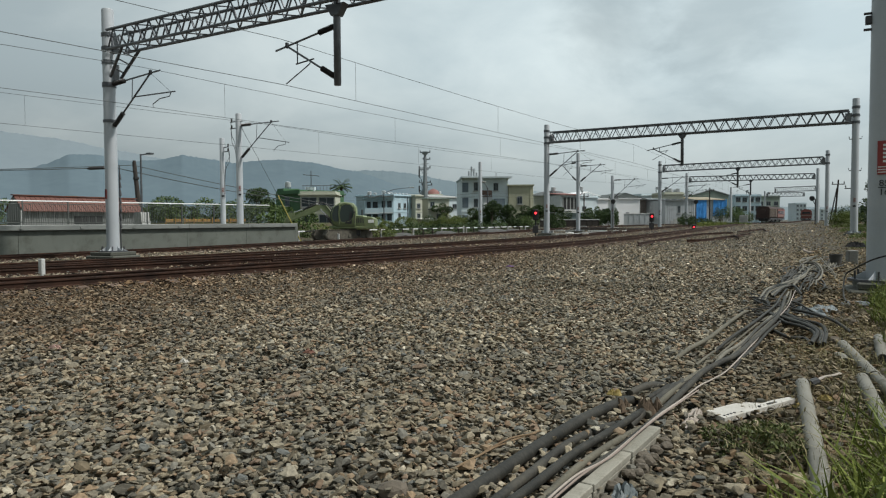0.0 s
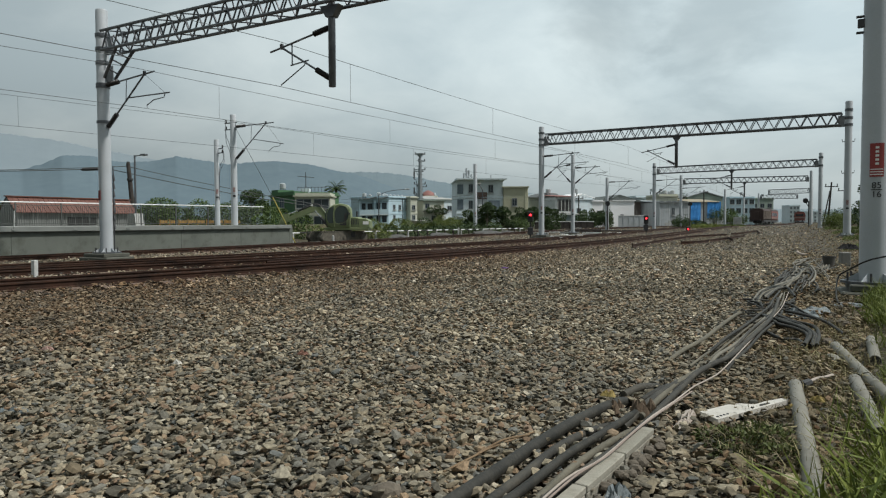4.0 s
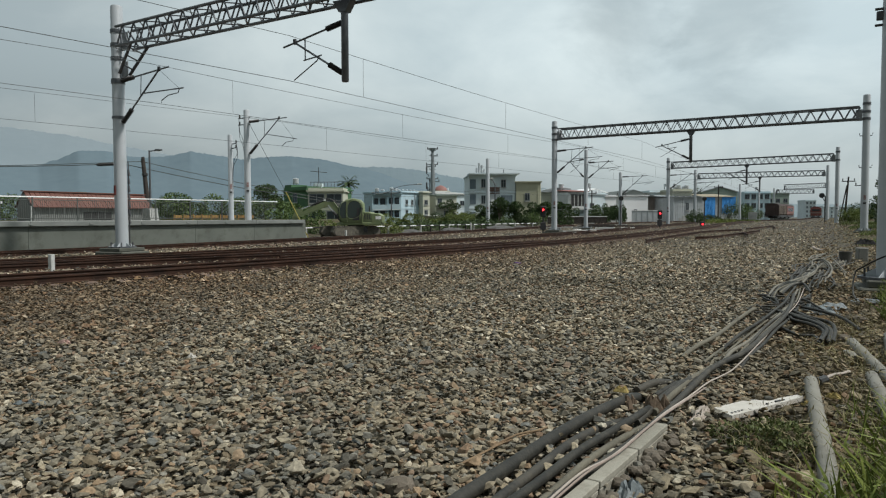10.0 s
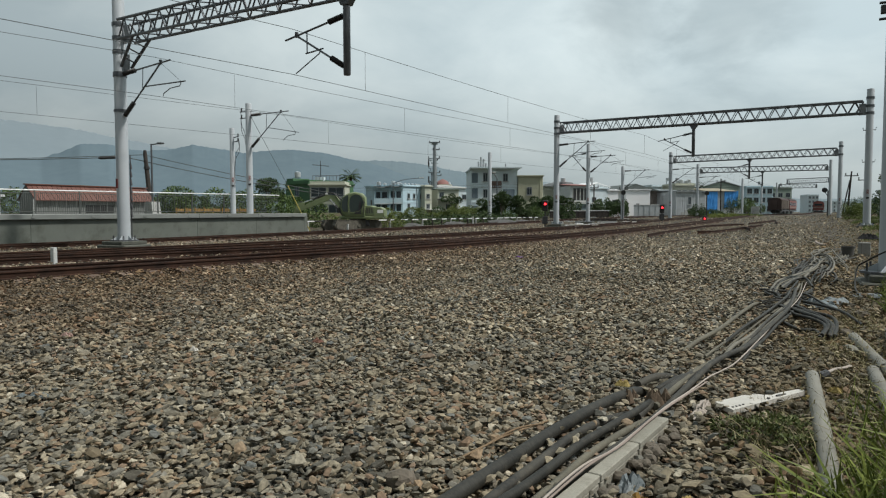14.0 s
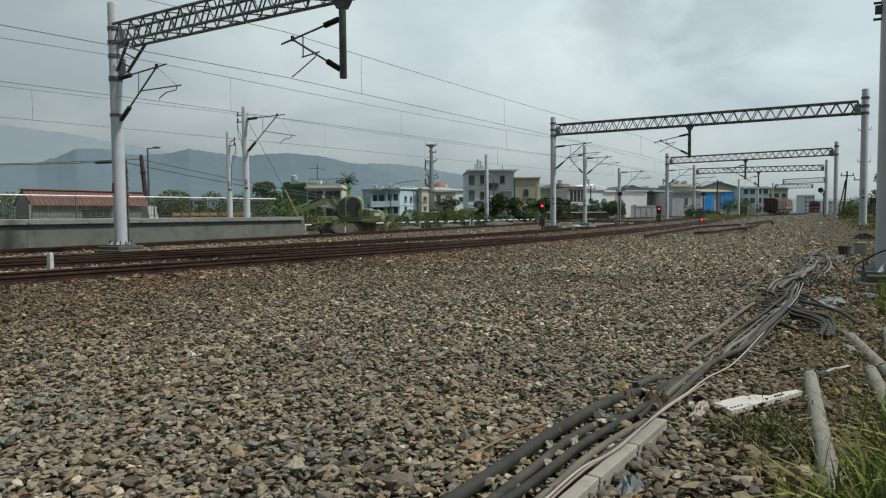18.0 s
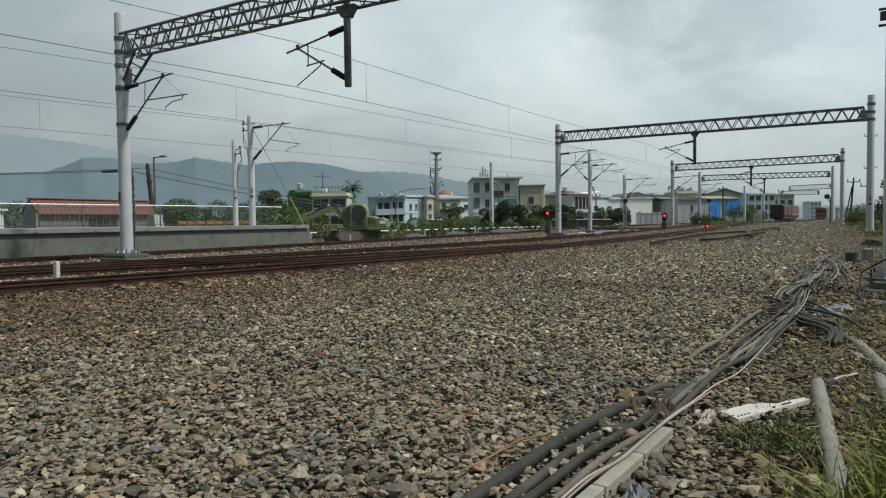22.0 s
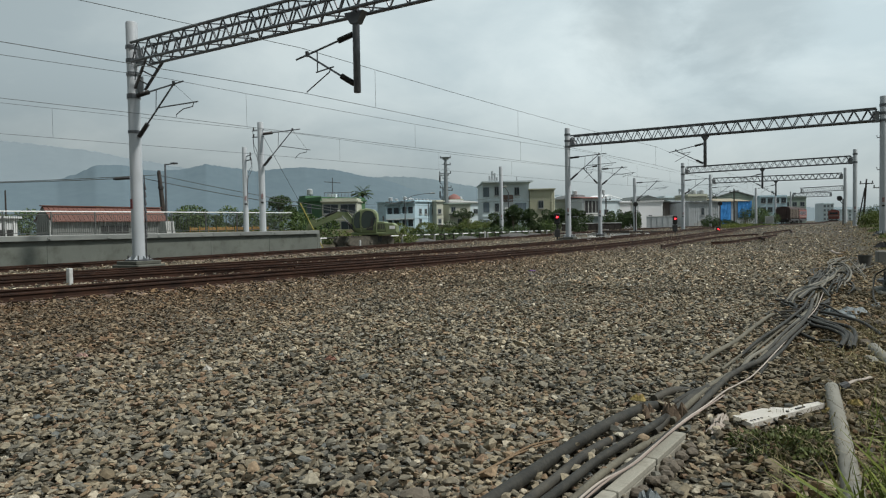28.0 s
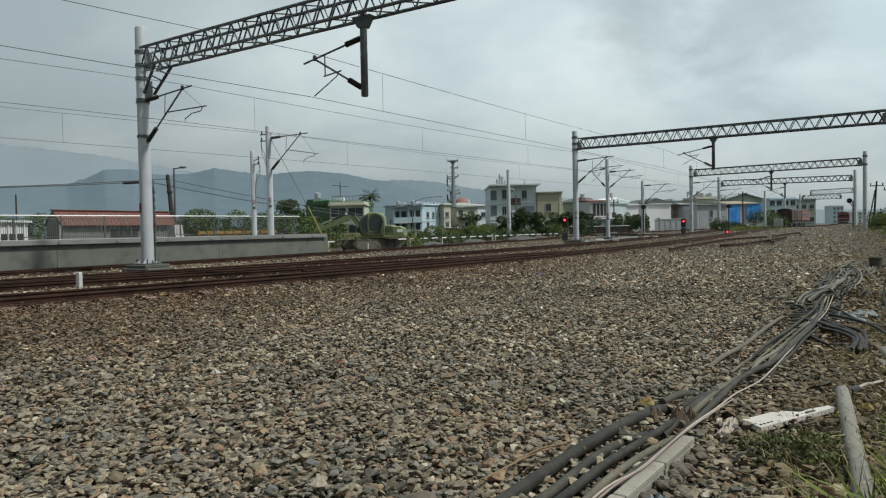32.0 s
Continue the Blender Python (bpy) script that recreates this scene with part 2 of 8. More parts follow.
def smoothed(pts, per=8):
    """A Catmull-Rom line through the points."""
    pts = [Vector(p) for p in pts]
    out = []
    for i in range(len(pts) - 1):
        a, b, c, d = pts[max(i - 1, 0)], pts[i], pts[i + 1], pts[min(i + 2, len(pts) - 1)]
        for k in range(per):
            t = k / per
            out.append(0.5 * (2 * b + (c - a) * t + (2 * a - 5 * b + 4 * c - d) * t * t + (3 * b - a - 3 * c + d) * t**3))
    return out + [pts[-1]]


def prism(bm, outline, y0, y1):
    """An outline in x and z, drawn out from y0 to y1."""
    a = [bm.verts.new((x, y0, z)) for x, z in outline]
    b = [bm.verts.new((x, y1, z)) for x, z in outline]
    n = len(a)
    for k in range(n):
        bm.faces.new((a[k], a[(k + 1) % n], b[(k + 1) % n], b[k]))
    bm.faces.new(a[::-1])
    bm.faces.new(b)
    return bm


def step(a, b, v):
    t = min(1.0, max(0.0, (v - a) / (b - a)))
    return t * t * (3 - 2 * t)


def lift(x, y):
    """The height of the ground."""
    z = 0.5 * step(15, 110, y)
    z += 1.1 * step(-29.0, -33.0, x) * (1 - step(46, 60, y))
    z += 0.35 * step(1.0, 4.5, x) * step(2, 9, y)
    return z


def line_1(y):
    return -13.1 + 6.8 * (1 - math.exp(-(y - 8) / 28)) if y > 8 else -13.1 + 0.243 * (y - 8)


def far_bend(y):
    return 0.143 * max(0.0, y - 130) * step(120, 160, y)


def line_2(y):
    return line_1(y) - 5.9 + 1.0 * step(15, 45, y)


def line_turnout(y):
    return line_1(y) - 4.2 * (1 - step(6, 36, y))


def line_3(y):
    return -23.5 + 0.03 * (y - 14) + 5.0 * step(40, 150, y)

STONE_GREY = material("weathered_concrete", (0.30, 0.31, 0.30), (0.44, 0.45, 0.43), 1.3, 0.85, 0.25, grime=((0.16, 0.16, 0.15), 0.6, 2.2))
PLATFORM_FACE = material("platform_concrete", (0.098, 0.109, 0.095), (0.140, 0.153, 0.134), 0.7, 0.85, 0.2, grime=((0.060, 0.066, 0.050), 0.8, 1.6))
MAST_PAINT = material("grey_white_mast_paint", (0.375, 0.405, 0.428), (0.450, 0.482, 0.502), 1.5, 0.5, 0.05, grime=((0.336, 0.357, 0.361), 0.5, 3.0))
STEEL = material("galvanised_steel", (0.10, 0.107, 0.115), (0.17, 0.178, 0.188), 6.0, 0.45, 0.1, metal=0.7)
DARK_STEEL = material("dark_steel", (0.05, 0.05, 0.055), (0.09, 0.09, 0.09), 8.0, 0.5, 0.1, metal=0.5)
INSULATOR = material("dark_insulator", (0.02, 0.018, 0.018), (0.04, 0.035, 0.03), 20.0, 0.35, 0.0)
WIRE = material("weathered_copper_wire", (0.07, 0.08, 0.08), (0.11, 0.12, 0.12), 5.0, 0.6, 0.0, metal=0.4)
RAIL_RUST = material("rusty_rail_steel", (0.010, 0.0048, 0.0028), (0.062, 0.0275, 0.0150), 3.0, 0.85, 0.3, metal=0.2, fine=90)
SLEEPER = material("stained_concrete_sleeper", (0.120, 0.084, 0.064), (0.215, 0.158, 0.124), 3.0, 0.9, 0.3, per="object")
RED_SIGN = material("faded_red_enamel", (0.252, 0.038, 0.038), (0.312, 0.060, 0.053), 3.0, 0.5, 0.0)
WHITE_PAINT = material("white_paint", (0.72, 0.73, 0.72), (0.80, 0.81, 0.79), 3.0, 0.6, 0.05)
BLACK_PAINT = material("black_paint", (0.02, 0.02, 0.02), (0.035, 0.035, 0.035), 5.0, 0.5, 0.05)

FOOTING = material("mossy_dark_concrete", (0.065, 0.068, 0.055), (0.115, 0.117, 0.100), 1.6, 0.9, 0.3, grime=((0.035, 0.039, 0.025), 0.6, 2.5))

# ---- ground ----
def ground_material():
    m = bpy.data.materials.new("ballast_and_earth")
    m.use_nodes = True
    n, l = m.node_tree.nodes, m.node_tree.links
    b = n["Principled BSDF"]
    b.inputs["Roughness"].default_value, b.inputs["Specular IOR Level"].default_value = 0.92, 0.2
    co = n.new("ShaderNodeTexCoord")
    sep = n.new("ShaderNodeSeparateXYZ")
    l.new(co.outputs["Object"], sep.inputs[0])
    cell = n.new("ShaderNodeTexVoronoi")
    cell.inputs["Scale"].default_value = 13.0
    l.new(co.outputs["Object"], cell.inputs["Vector"])
    tone = n.new("ShaderNodeSeparateColor")
    l.new(cell.outputs["Color"], tone.inputs[0])
    stones = n.new("ShaderNodeValToRGB")
    cr = stones.color_ramp
    # tones kept dark, so gaps between the loose stones look shaded
    cr.elements[0].position, cr.elements[0].color = 0.0, (0.020, 0.017, 0.013, 1)
    cr.elements[1].position, cr.elements[1].color = 1.0, (0.20, 0.176, 0.137, 1)
    for p, c in ((0.35, (0.042, 0.037, 0.028, 1)), (0.7, (0.100, 0.088, 0.067, 1))):
        e = cr.elements.new(p)
        e.color = c
    mott = n.new("ShaderNodeTexNoise")
    mott.inputs["Scale"].default_value, mott.inputs["Detail"].default_value, mott.inputs["Roughness"].default_value = 2.2, 9.0, 0.75
    l.new(co.outputs["Object"], mott.inputs["Vector"])
    mm = n.new("ShaderNodeMapRange")
    mm.inputs[1].default_value, mm.inputs[2].default_value, mm.inputs[3].default_value, mm.inputs[4].default_value = 0.3, 0.7, -0.3, 0.3
    l.new(mott.outputs[0], mm.inputs[0])
    tsum = n.new("ShaderNodeMath")
    l.new(tone.outputs[0], tsum.inputs[0])
    l.new(mm.outputs[0], tsum.inputs[1])
    l.new(tsum.outputs[0], stones.inputs[0])
    # rust-brown dust near the rails
    wide = n.new("ShaderNodeTexNoise")
    wide.inputs["Scale"].default_value, wide.inputs["Detail"].default_value = 0.35, 5.0
    l.new(co.outputs["Object"], wide.inputs["Vector"])
    rust = n.new("ShaderNodeMapRange")
    rust.inputs[1].default_value, rust.inputs[2].default_value = -4.5, -10.0
    l.new(sep.outputs[0], rust.inputs[0])
    rmul = n.new("ShaderNodeMath")
    rmul.operation = "MULTIPLY"
    far = n.new("ShaderNodeMapRange")
    far.inputs[1].default_value, far.inputs[2].default_value, far.inputs[3].default_value, far.inputs[4].default_value = 22.0, 45.0, 1.6, 0.5
    l.new(sep.outputs[1], far.inputs[0])
    rfar = n.new("ShaderNodeMath")
    rfar.operation = "MULTIPLY"
    l.new(rust.outputs[0], rfar.inputs[0])
    l.new(far.outputs[0], rfar.inputs[1])
    clean = n.new("ShaderNodeMapRange")
    clean.inputs[1].default_value, clean.inputs[2].default_value, clean.inputs[3].default_value, clean.inputs[4].default_value = -13.4, -15.6, 1.0, 0.12
    l.new(sep.outputs[0], clean.inputs[0])
    rcl = n.new("ShaderNodeMath")
    rcl.operation = "MULTIPLY"
    l.new(rfar.outputs[0], rcl.inputs[0])
    l.new(clean.outputs[0], rcl.inputs[1])
    l.new(rcl.outputs[0], rmul.inputs[0])
    l.new(wide.outputs[0], rmul.inputs[1])
    rmul.use_clamp = True
    mix1 = n.new("ShaderNodeMix")
    mix1.data_type, mix1.blend_type = "RGBA", "MULTIPLY"
    mix1.inputs[7].default_value = (0.52, 0.40, 0.32, 1)
    l.new(rmul.outputs[0], mix1.inputs[0])
    l.new(stones.outputs[0], mix1.inputs[6])
    # earth and weeds away from the ballast
    earth = n.new("ShaderNodeValToRGB")
    ce = earth.color_ramp
    ce.elements[0].position, ce.elements[0].color = 0.38, (0.085, 0.062, 0.040, 1)
    ce.elements[1].position, ce.elements[1].color = 0.62, (0.058, 0.064, 0.024, 1)
    patch = n.new("ShaderNodeTexNoise")
    patch.inputs["Scale"].default_value, patch.inputs["Detail"].default_value = 0.8, 8.0
    l.new(co.outputs["Object"], patch.inputs["Vector"])
    l.new(patch.outputs[0], earth.inputs[0])
    right = n.new("ShaderNodeMapRange")
    right.inputs[1].default_value, right.inputs[2].default_value = 0.2, 1.6
    wob = n.new("ShaderNodeMath")
    wob.operation = "MULTIPLY_ADD"
    wob.inputs[1].default_value = 1.5
    l.new(patch.outputs[0], wob.inputs[0])
    l.new(sep.outputs[0], wob.inputs[2])
    off = n.new("ShaderNodeMath")
    off.inputs[1].default_value = -0.75
    l.new(wob.outputs[0], off.inputs[0])
    slant = n.new("ShaderNodeMath")
    slant.operation = "MULTIPLY_ADD"
    slant.inputs[1].default_value = -0.035
    l.new(sep.outputs[1], slant.inputs[0])
    l.new(off.outputs[0], slant.inputs[2])
    l.new(slant.outputs[0], right.inputs[0])
    left = n.new("ShaderNodeMapRange")
    left.inputs[1].default_value, left.inputs[2].default_value = -27.0, -31.0
    l.new(wob.outputs[0], left.inputs[0])
    both = n.new("ShaderNodeMath")
    both.operation = "MAXIMUM"
    l.new(right.outputs[0], both.inputs[0])
    l.new(left.outputs[0], both.inputs[1])
    mix2 = n.new("ShaderNodeMix")
    mix2.data_type = "RGBA"
    l.new(both.outputs[0], mix2.inputs[0])
    l.new(mix1.outputs[2], mix2.inputs[6])
    l.new(earth.outputs[0], mix2.inputs[7])
    l.new(mix2.outputs[2], b.inputs["Base Color"])
    bp = n.new("ShaderNodeBump")
    bp.inputs["Strength"].default_value, bp.inputs["Distance"].default_value = 1.0, 0.05
    bp.invert = True
    l.new(cell.outputs["Distance"], bp.inputs["Height"])
    l.new(bp.outputs[0], b.inputs["Normal"])
    return m


GROUND = ground_material()


def build_ground():
    xs = [-3500, -1500, -600, -250, -120, -80, -60, -50, -44, -40, -37, -34, -33, -32, -31, -30, -29, -28] + [-26 + 1.0 * k for k in range(36)] + [11, 14, 20, 40, 90, 250, 600, 1500, 3500]
    ys = [-3500, -1200, -400, -120, -50, -25, -12, -6] + [-3 + 1.5 * k for k in range(80)] + [120, 130, 145, 165, 190, 230, 300, 500, 900, 1800, 3500]
    rng = random.Random(3)
    verts = []
    for y in ys:
        for x in xs:
            near = abs(x) < 30 and -5 < y < 120
            verts.append((x, y, lift(x, y) + (rng.uniform(-0.02, 0.02) if near else 0) - (0.075 if -24 < x < 0.5 and -5 < y < 58 else 0)))
    w = len(xs)
    faces = [(j * w + i, j * w + i + 1, (j + 1) * w + i + 1, (j + 1) * w + i) for j in range(len(ys) - 1) for i in range(w - 1)]
    me = bpy.data.meshes.new("ground")
    me.from_pydata(verts, [], faces)
    me.polygons.foreach_set("use_smooth", [True] * len(me.polygons))
    ob = link("ground", me, GROUND)
    tagged(ob, "grey-brown ballast ground with weedy earth verges", "ground", kind="structure")


build_ground()


# ---- loose ballast stones ----
def stone_material(name, gain, veil=0.0, spread=1.0):
    """Broken stone of many shades, scaled in brightness; veil: how far it evens the shades out; spread: how far it
    pushes them apart, painting dark gaps between stones.
    """
    m = bpy.data.materials.new(name)
    m.use_nodes = True
    n, l = m.node_tree.nodes, m.node_tree.links
    b = n["Principled BSDF"]
    b.inputs["Roughness"].default_value, b.inputs["Specular IOR Level"].default_value = 0.85, 0.25
    geo = n.new("ShaderNodeNewGeometry")
    ramp = n.new("ShaderNodeValToRGB")
    cr = ramp.color_ramp
    cr.interpolation = "CONSTANT"
    cr.elements[0].position, cr.elements[0].color = 0.0, (0.145, 0.124, 0.090, 1)
    cr.elements[1].position, cr.elements[1].color = 0.975, (0.44, 0.42, 0.36, 1)
    shades = ((0.10, (0.225, 0.205, 0.162)), (0.20, (0.165, 0.155, 0.128)), (0.30, (0.265, 0.240, 0.186)), (0.40, (0.205, 0.196, 0.166)), (0.50, (0.300, 0.272, 0.212)),
              (0.58, (0.135, 0.132, 0.115)), (0.65, (0.255, 0.198, 0.140)), (0.72, (0.185, 0.186, 0.172)), (0.79, (0.205, 0.150, 0.108)), (0.84, (0.082, 0.080, 0.070)),
              (0.88, (0.320, 0.296, 0.240)), (0.93, (0.228, 0.176, 0.136)), (0.955, (0.145, 0.158, 0.160)))
    for p, c in shades:
        e = cr.elements.new(p)
        e.color = (*c, 1)
    for e in cr.elements:
        c = e.color[:3]
        grey = sum(c) / 3
        e.color = (*(k * (1 - veil) + veil * (0.55 * grey + 0.45 * 0.17) * w for k, w in zip(c, (1.06, 1.0, 0.9))), 1)
        away = (grey / 0.195) ** (spread - 1.0)
        e.color = (e.color[0] * 1.0 * away, e.color[1] * 0.965 * away, e.color[2] * 0.90 * away, 1)
    l.new(geo.outputs["Random Per Island"], ramp.inputs[0])
    co = n.new("ShaderNodeTexCoord")
    sep = n.new("ShaderNodeSeparateXYZ")
    l.new(co.outputs["Object"], sep.inputs[0])
    rust = n.new("ShaderNodeMapRange")
    rust.inputs[1].default_value, rust.inputs[2].default_value = -4.5, -10.0
    l.new(sep.outputs[0], rust.inputs[0])
    wide = n.new("ShaderNodeTexNoise")
    wide.inputs["Scale"].default_value, wide.inputs["Detail"].default_value = 0.35, 5.0
    l.new(co.outputs["Object"], wide.inputs["Vector"])
    rmul = n.new("ShaderNodeMath")
    rmul.operation = "MULTIPLY"
    far = n.new("ShaderNodeMapRange")
    far.inputs[1].default_value, far.inputs[2].default_value, far.inputs[3].default_value, far.inputs[4].default_value = 22.0, 45.0, 1.6, 0.5
    l.new(sep.outputs[1], far.inputs[0])
    rfar = n.new("ShaderNodeMath")
    rfar.operation = "MULTIPLY"
    l.new(rust.outputs[0], rfar.inputs[0])
    l.new(far.outputs[0], rfar.inputs[1])
    clean = n.new("ShaderNodeMapRange")
    clean.inputs[1].default_value, clean.inputs[2].default_value, clean.inputs[3].default_value, clean.inputs[4].default_value = -13.4, -15.6, 1.0, 0.12
    l.new(sep.outputs[0], clean.inputs[0])
    rcl = n.new("ShaderNodeMath")
    rcl.operation = "MULTIPLY"
    l.new(rfar.outputs[0], rcl.inputs[0])
    l.new(clean.outputs[0], rcl.inputs[1])
    l.new(rcl.outputs[0], rmul.inputs[0])
    l.new(wide.outputs[0], rmul.inputs[1])
    rmul.use_clamp = True
    mix = n.new("ShaderNodeMix")
    mix.data_type, mix.blend_type = "RGBA", "MULTIPLY"
    mix.inputs[7].default_value = (0.52, 0.40, 0.32, 1)
    l.new(rmul.outputs[0], mix.inputs[0])
    # soil stains the stones of the verge
    soil = n.new("ShaderNodeMapRange")
    soil.inputs[1].default_value, soil.inputs[2].default_value, soil.inputs[4].default_value = -0.8, -0.2, 0.9
    slant = n.new("ShaderNodeMath")
    slant.operation = "MULTIPLY_ADD"
    slant.inputs[1].default_value = -0.03
    l.new(sep.outputs[1], slant.inputs[0])
    l.new(sep.outputs[0], slant.inputs[2])
    l.new(slant.outputs[0], soil.inputs[0])
    mixs = n.new("ShaderNodeMix")
    mixs.data_type, mixs.blend_type = "RGBA", "MULTIPLY"
    mixs.inputs[7].default_value = (0.74, 0.68, 0.58, 1)
    l.new(soil.outputs[0], mixs.inputs[0])
    l.new(ramp.outputs[0], mixs.inputs[6])
    l.new(mixs.outputs[2], mix.inputs[6])
    grain = n.new("ShaderNodeTexNoise")
    grain.inputs["Scale"].default_value, grain.inputs["Detail"].default_value = 55.0, 5.0
    l.new(co.outputs["Object"], grain.inputs["Vector"])
    gr = n.new("ShaderNodeMapRange")
    gr.inputs[1].default_value, gr.inputs[2].default_value, gr.inputs[3].default_value, gr.inputs[4].default_value = 0.3, 0.7, 0.66 * gain, 1.28 * gain
    l.new(grain.outputs[0], gr.inputs[0])
    mul = n.new("ShaderNodeVectorMath")
    mul.operation = "SCALE"
    l.new(mix.outputs[2], mul.inputs[0])
    l.new(gr.outputs[0], mul.inputs["Scale"])
    patch = n.new("ShaderNodeTexNoise")
    patch.inputs["Scale"].default_value, patch.inputs["Detail"].default_value = 0.9, 4.0
    l.new(co.outputs["Object"], patch.inputs["Vector"])
    tint = n.new("ShaderNodeValToRGB")
    tint.color_ramp.elements[0].position, tint.color_ramp.elements[0].color = 0.36, (0.82, 0.84, 0.85, 1)
    tint.color_ramp.elements[1].position, tint.color_ramp.elements[1].color = 0.60, (1.08, 1.04, 0.98, 1)
    l.new(patch.outputs[0], tint.inputs[0])
    tone = n.new("ShaderNodeMix")
    tone.data_type, tone.blend_type = "RGBA", "MULTIPLY"
    tone.inputs[0].default_value = 1.0
    l.new(mul.outputs[0], tone.inputs[6])
    l.new(tint.outputs[0], tone.inputs[7])
    l.new(tone.outputs[2], b.inputs["Base Color"])
    bp = n.new("ShaderNodeBump")
    bp.inputs["Strength"].default_value, bp.inputs["Distance"].default_value = 0.4, 0.006
    l.new(grain.outputs[0], bp.inputs["Height"])
    l.new(bp.outputs[0], b.inputs["Normal"])
    return m


# Set by distance: darker near, paler far, with contrast painting the shaded gaps.
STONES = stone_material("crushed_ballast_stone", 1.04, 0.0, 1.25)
DARKER_STONES = stone_material("darker_ballast_stone", 0.92)
PALER_STONES = stone_material("paler_ballast_stone", 1.2, 0.0, 1.6)


def hull(points):
    """The corners and triangles of the convex shape about some points."""
    bm = bmesh.new()
    for p in points:
        bm.verts.new(p)
    made = bmesh.ops.convex_hull(bm, input=bm.verts)
    bmesh.ops.delete(bm, geom=[v for v in made["geom_interior"] if isinstance(v, bmesh.types.BMVert)], context="VERTS")
    bm.verts.index_update()
    v = np.array([tuple(q.co) for q in bm.verts])
    tri = np.array([[q.index for q in f.verts] for f in bm.faces])
    bm.free()
    return v, tri


def stone_shapes(points, kinds, seed):
    """Chipped stones: hulls of a few points spread about a ball, with some corners cut short."""
    rng = np.random.default_rng(seed)
    shapes = []
    while len(shapes) < kinds:
        p = rng.normal(size=(points, 3))
        p /= np.linalg.norm(p, axis=1)[:, None]
        p = np.sign(p) * np.abs(p) ** 0.85 * rng.uniform(0.86, 1.06, (points, 1))
        v, tri = hull(p)
        if len(v) >= points - 4 and np.ptp(v, axis=0).min() > 1.2:
            shapes.append((v - v.mean(0), tri))
    return shapes


FINE_SHAPES, PLAIN_SHAPES, FAR_SHAPES = stone_shapes(16, 40, 1), stone_shapes(10, 30, 2), stone_shapes(7, 16, 3)


def stones(name, r0, r1, density, size, shapes, seed, keep, label, mat=STONES):
    """Angular stones strewn over a wedge of the ballast between two distances from the verge's end."""
    rng = np.random.default_rng(seed)
    a0, a1 = radians(-6.0), radians(67.0)
    count = int(density * (a1 - a0) * (r1 * r1 - r0 * r0) / 2)
    r = np.sqrt(rng.uniform(r0 * r0, r1 * r1, count))
    a = rng.uniform(a0, a1, count)
    x, y = -np.sin(a) * r, np.cos(a) * r
    ok = keep(x, y, rng)
    x, y = x[ok], y[ok]
    kind = rng.integers(0, len(shapes), len(x))
    verts, tris, base = [], [], 0
    for k, (bv, bf) in enumerate(shapes):
        px, py = x[kind == k], y[kind == k]
        n = len(px)
        if not n:
            continue
        pz = np.array([lift(p, q) for p, q in zip(px, py)])
        s = size * np.exp(rng.normal(0, 0.28, n))
        dims = np.stack([s * rng.uniform(1.0, 1.6, n), s * rng.uniform(0.75, 1.1, n), s * rng.uniform(0.32, 0.62, n)], 1) / 2
        v = bv[None] * dims[:, None]
        tx, ty, tz = rng.normal(0, 0.3, n), rng.normal(0, 0.3, n), rng.uniform(0, 6.283, n)
        cx, sx, cy, sy, cz, sz = (f(w)[:, None] for w in (tx, ty, tz) for f in (np.cos, np.sin))
        X, Y, Z = v[..., 0], v[..., 1], v[..., 2]
        Y, Z = Y * cx - Z * sx, Y * sx + Z * cx
        X, Z = X * cy + Z * sy, -X * sy + Z * cy
        X, Y = X * cz - Y * sz, X * sz + Y * cz
        pile = rng.uniform(-0.6, 1.0, n) ** 3 * size * 1.7 + rng.uniform(-0.3, 0.2, n) * size
        verts.append(np.stack([X + px[:, None], Y + py[:, None], Z + (pz + pile)[:, None]], -1).reshape(-1, 3))
        tris.append((bf[None] + (base + np.arange(n) * len(bv))[:, None, None]).reshape(-1, 3))
        base += n * len(bv)
    co, tri = np.concatenate(verts), np.concatenate(tris)
    me = bpy.data.meshes.new(name)
    me.vertices.add(len(co))
    me.vertices.foreach_set("co", co.ravel())
    me.loops.add(tri.size)
    me.loops.foreach_set("vertex_index", tri.ravel().astype(np.int32))
    me.polygons.add(len(tri))
    me.polygons.foreach_set("loop_start", np.arange(0, tri.size, 3, dtype=np.int32))
    me.polygons.foreach_set("use_smooth", [False] * len(tri))
    me.update(calc_edges=True)
    ob = link(name, me, mat)
    tagged(ob, label, "ballast", kind="stuff")
    return ob


def on_ballast(x, y, rng):
    edge = 0.25 + 0.03 * y
    thin = np.where(x > edge, np.where(x > edge + 2.2, np.where(y > 18, 0.5, 0.1), 0.8), 1.0)
    track = -13.1 + 6.8 * (1 - np.exp(-(np.maximum(y, 8) - 8) / 28)) + np.minimum(y - 8, 0) * 0.243
    thin = np.where(x < track + 1.0, 0.8, thin)
    return (rng.uniform(0, 1, len(x)) < thin) & (x > -24)


stones("ballast_stones", 1.9, 6.5, 1300, 0.041, FINE_SHAPES, 11, on_ballast, "grey and tan crushed ballast stones lying loose", DARKER_STONES)
stones("ballast_stones", 6.5, 14, 760, 0.047, PLAIN_SHAPES, 12, on_ballast, "grey-brown crushed ballast stones lying loose")
stones("ballast_stones", 14, 30, 250, 0.062, FAR_SHAPES, 13, on_ballast, "brown crushed ballast stones beside the rails", PALER_STONES)
stones("ballast_stones", 30, 60, 30, 0.078, FAR_SHAPES, 14, on_ballast, "brown crushed ballast further down the line", PALER_STONES)

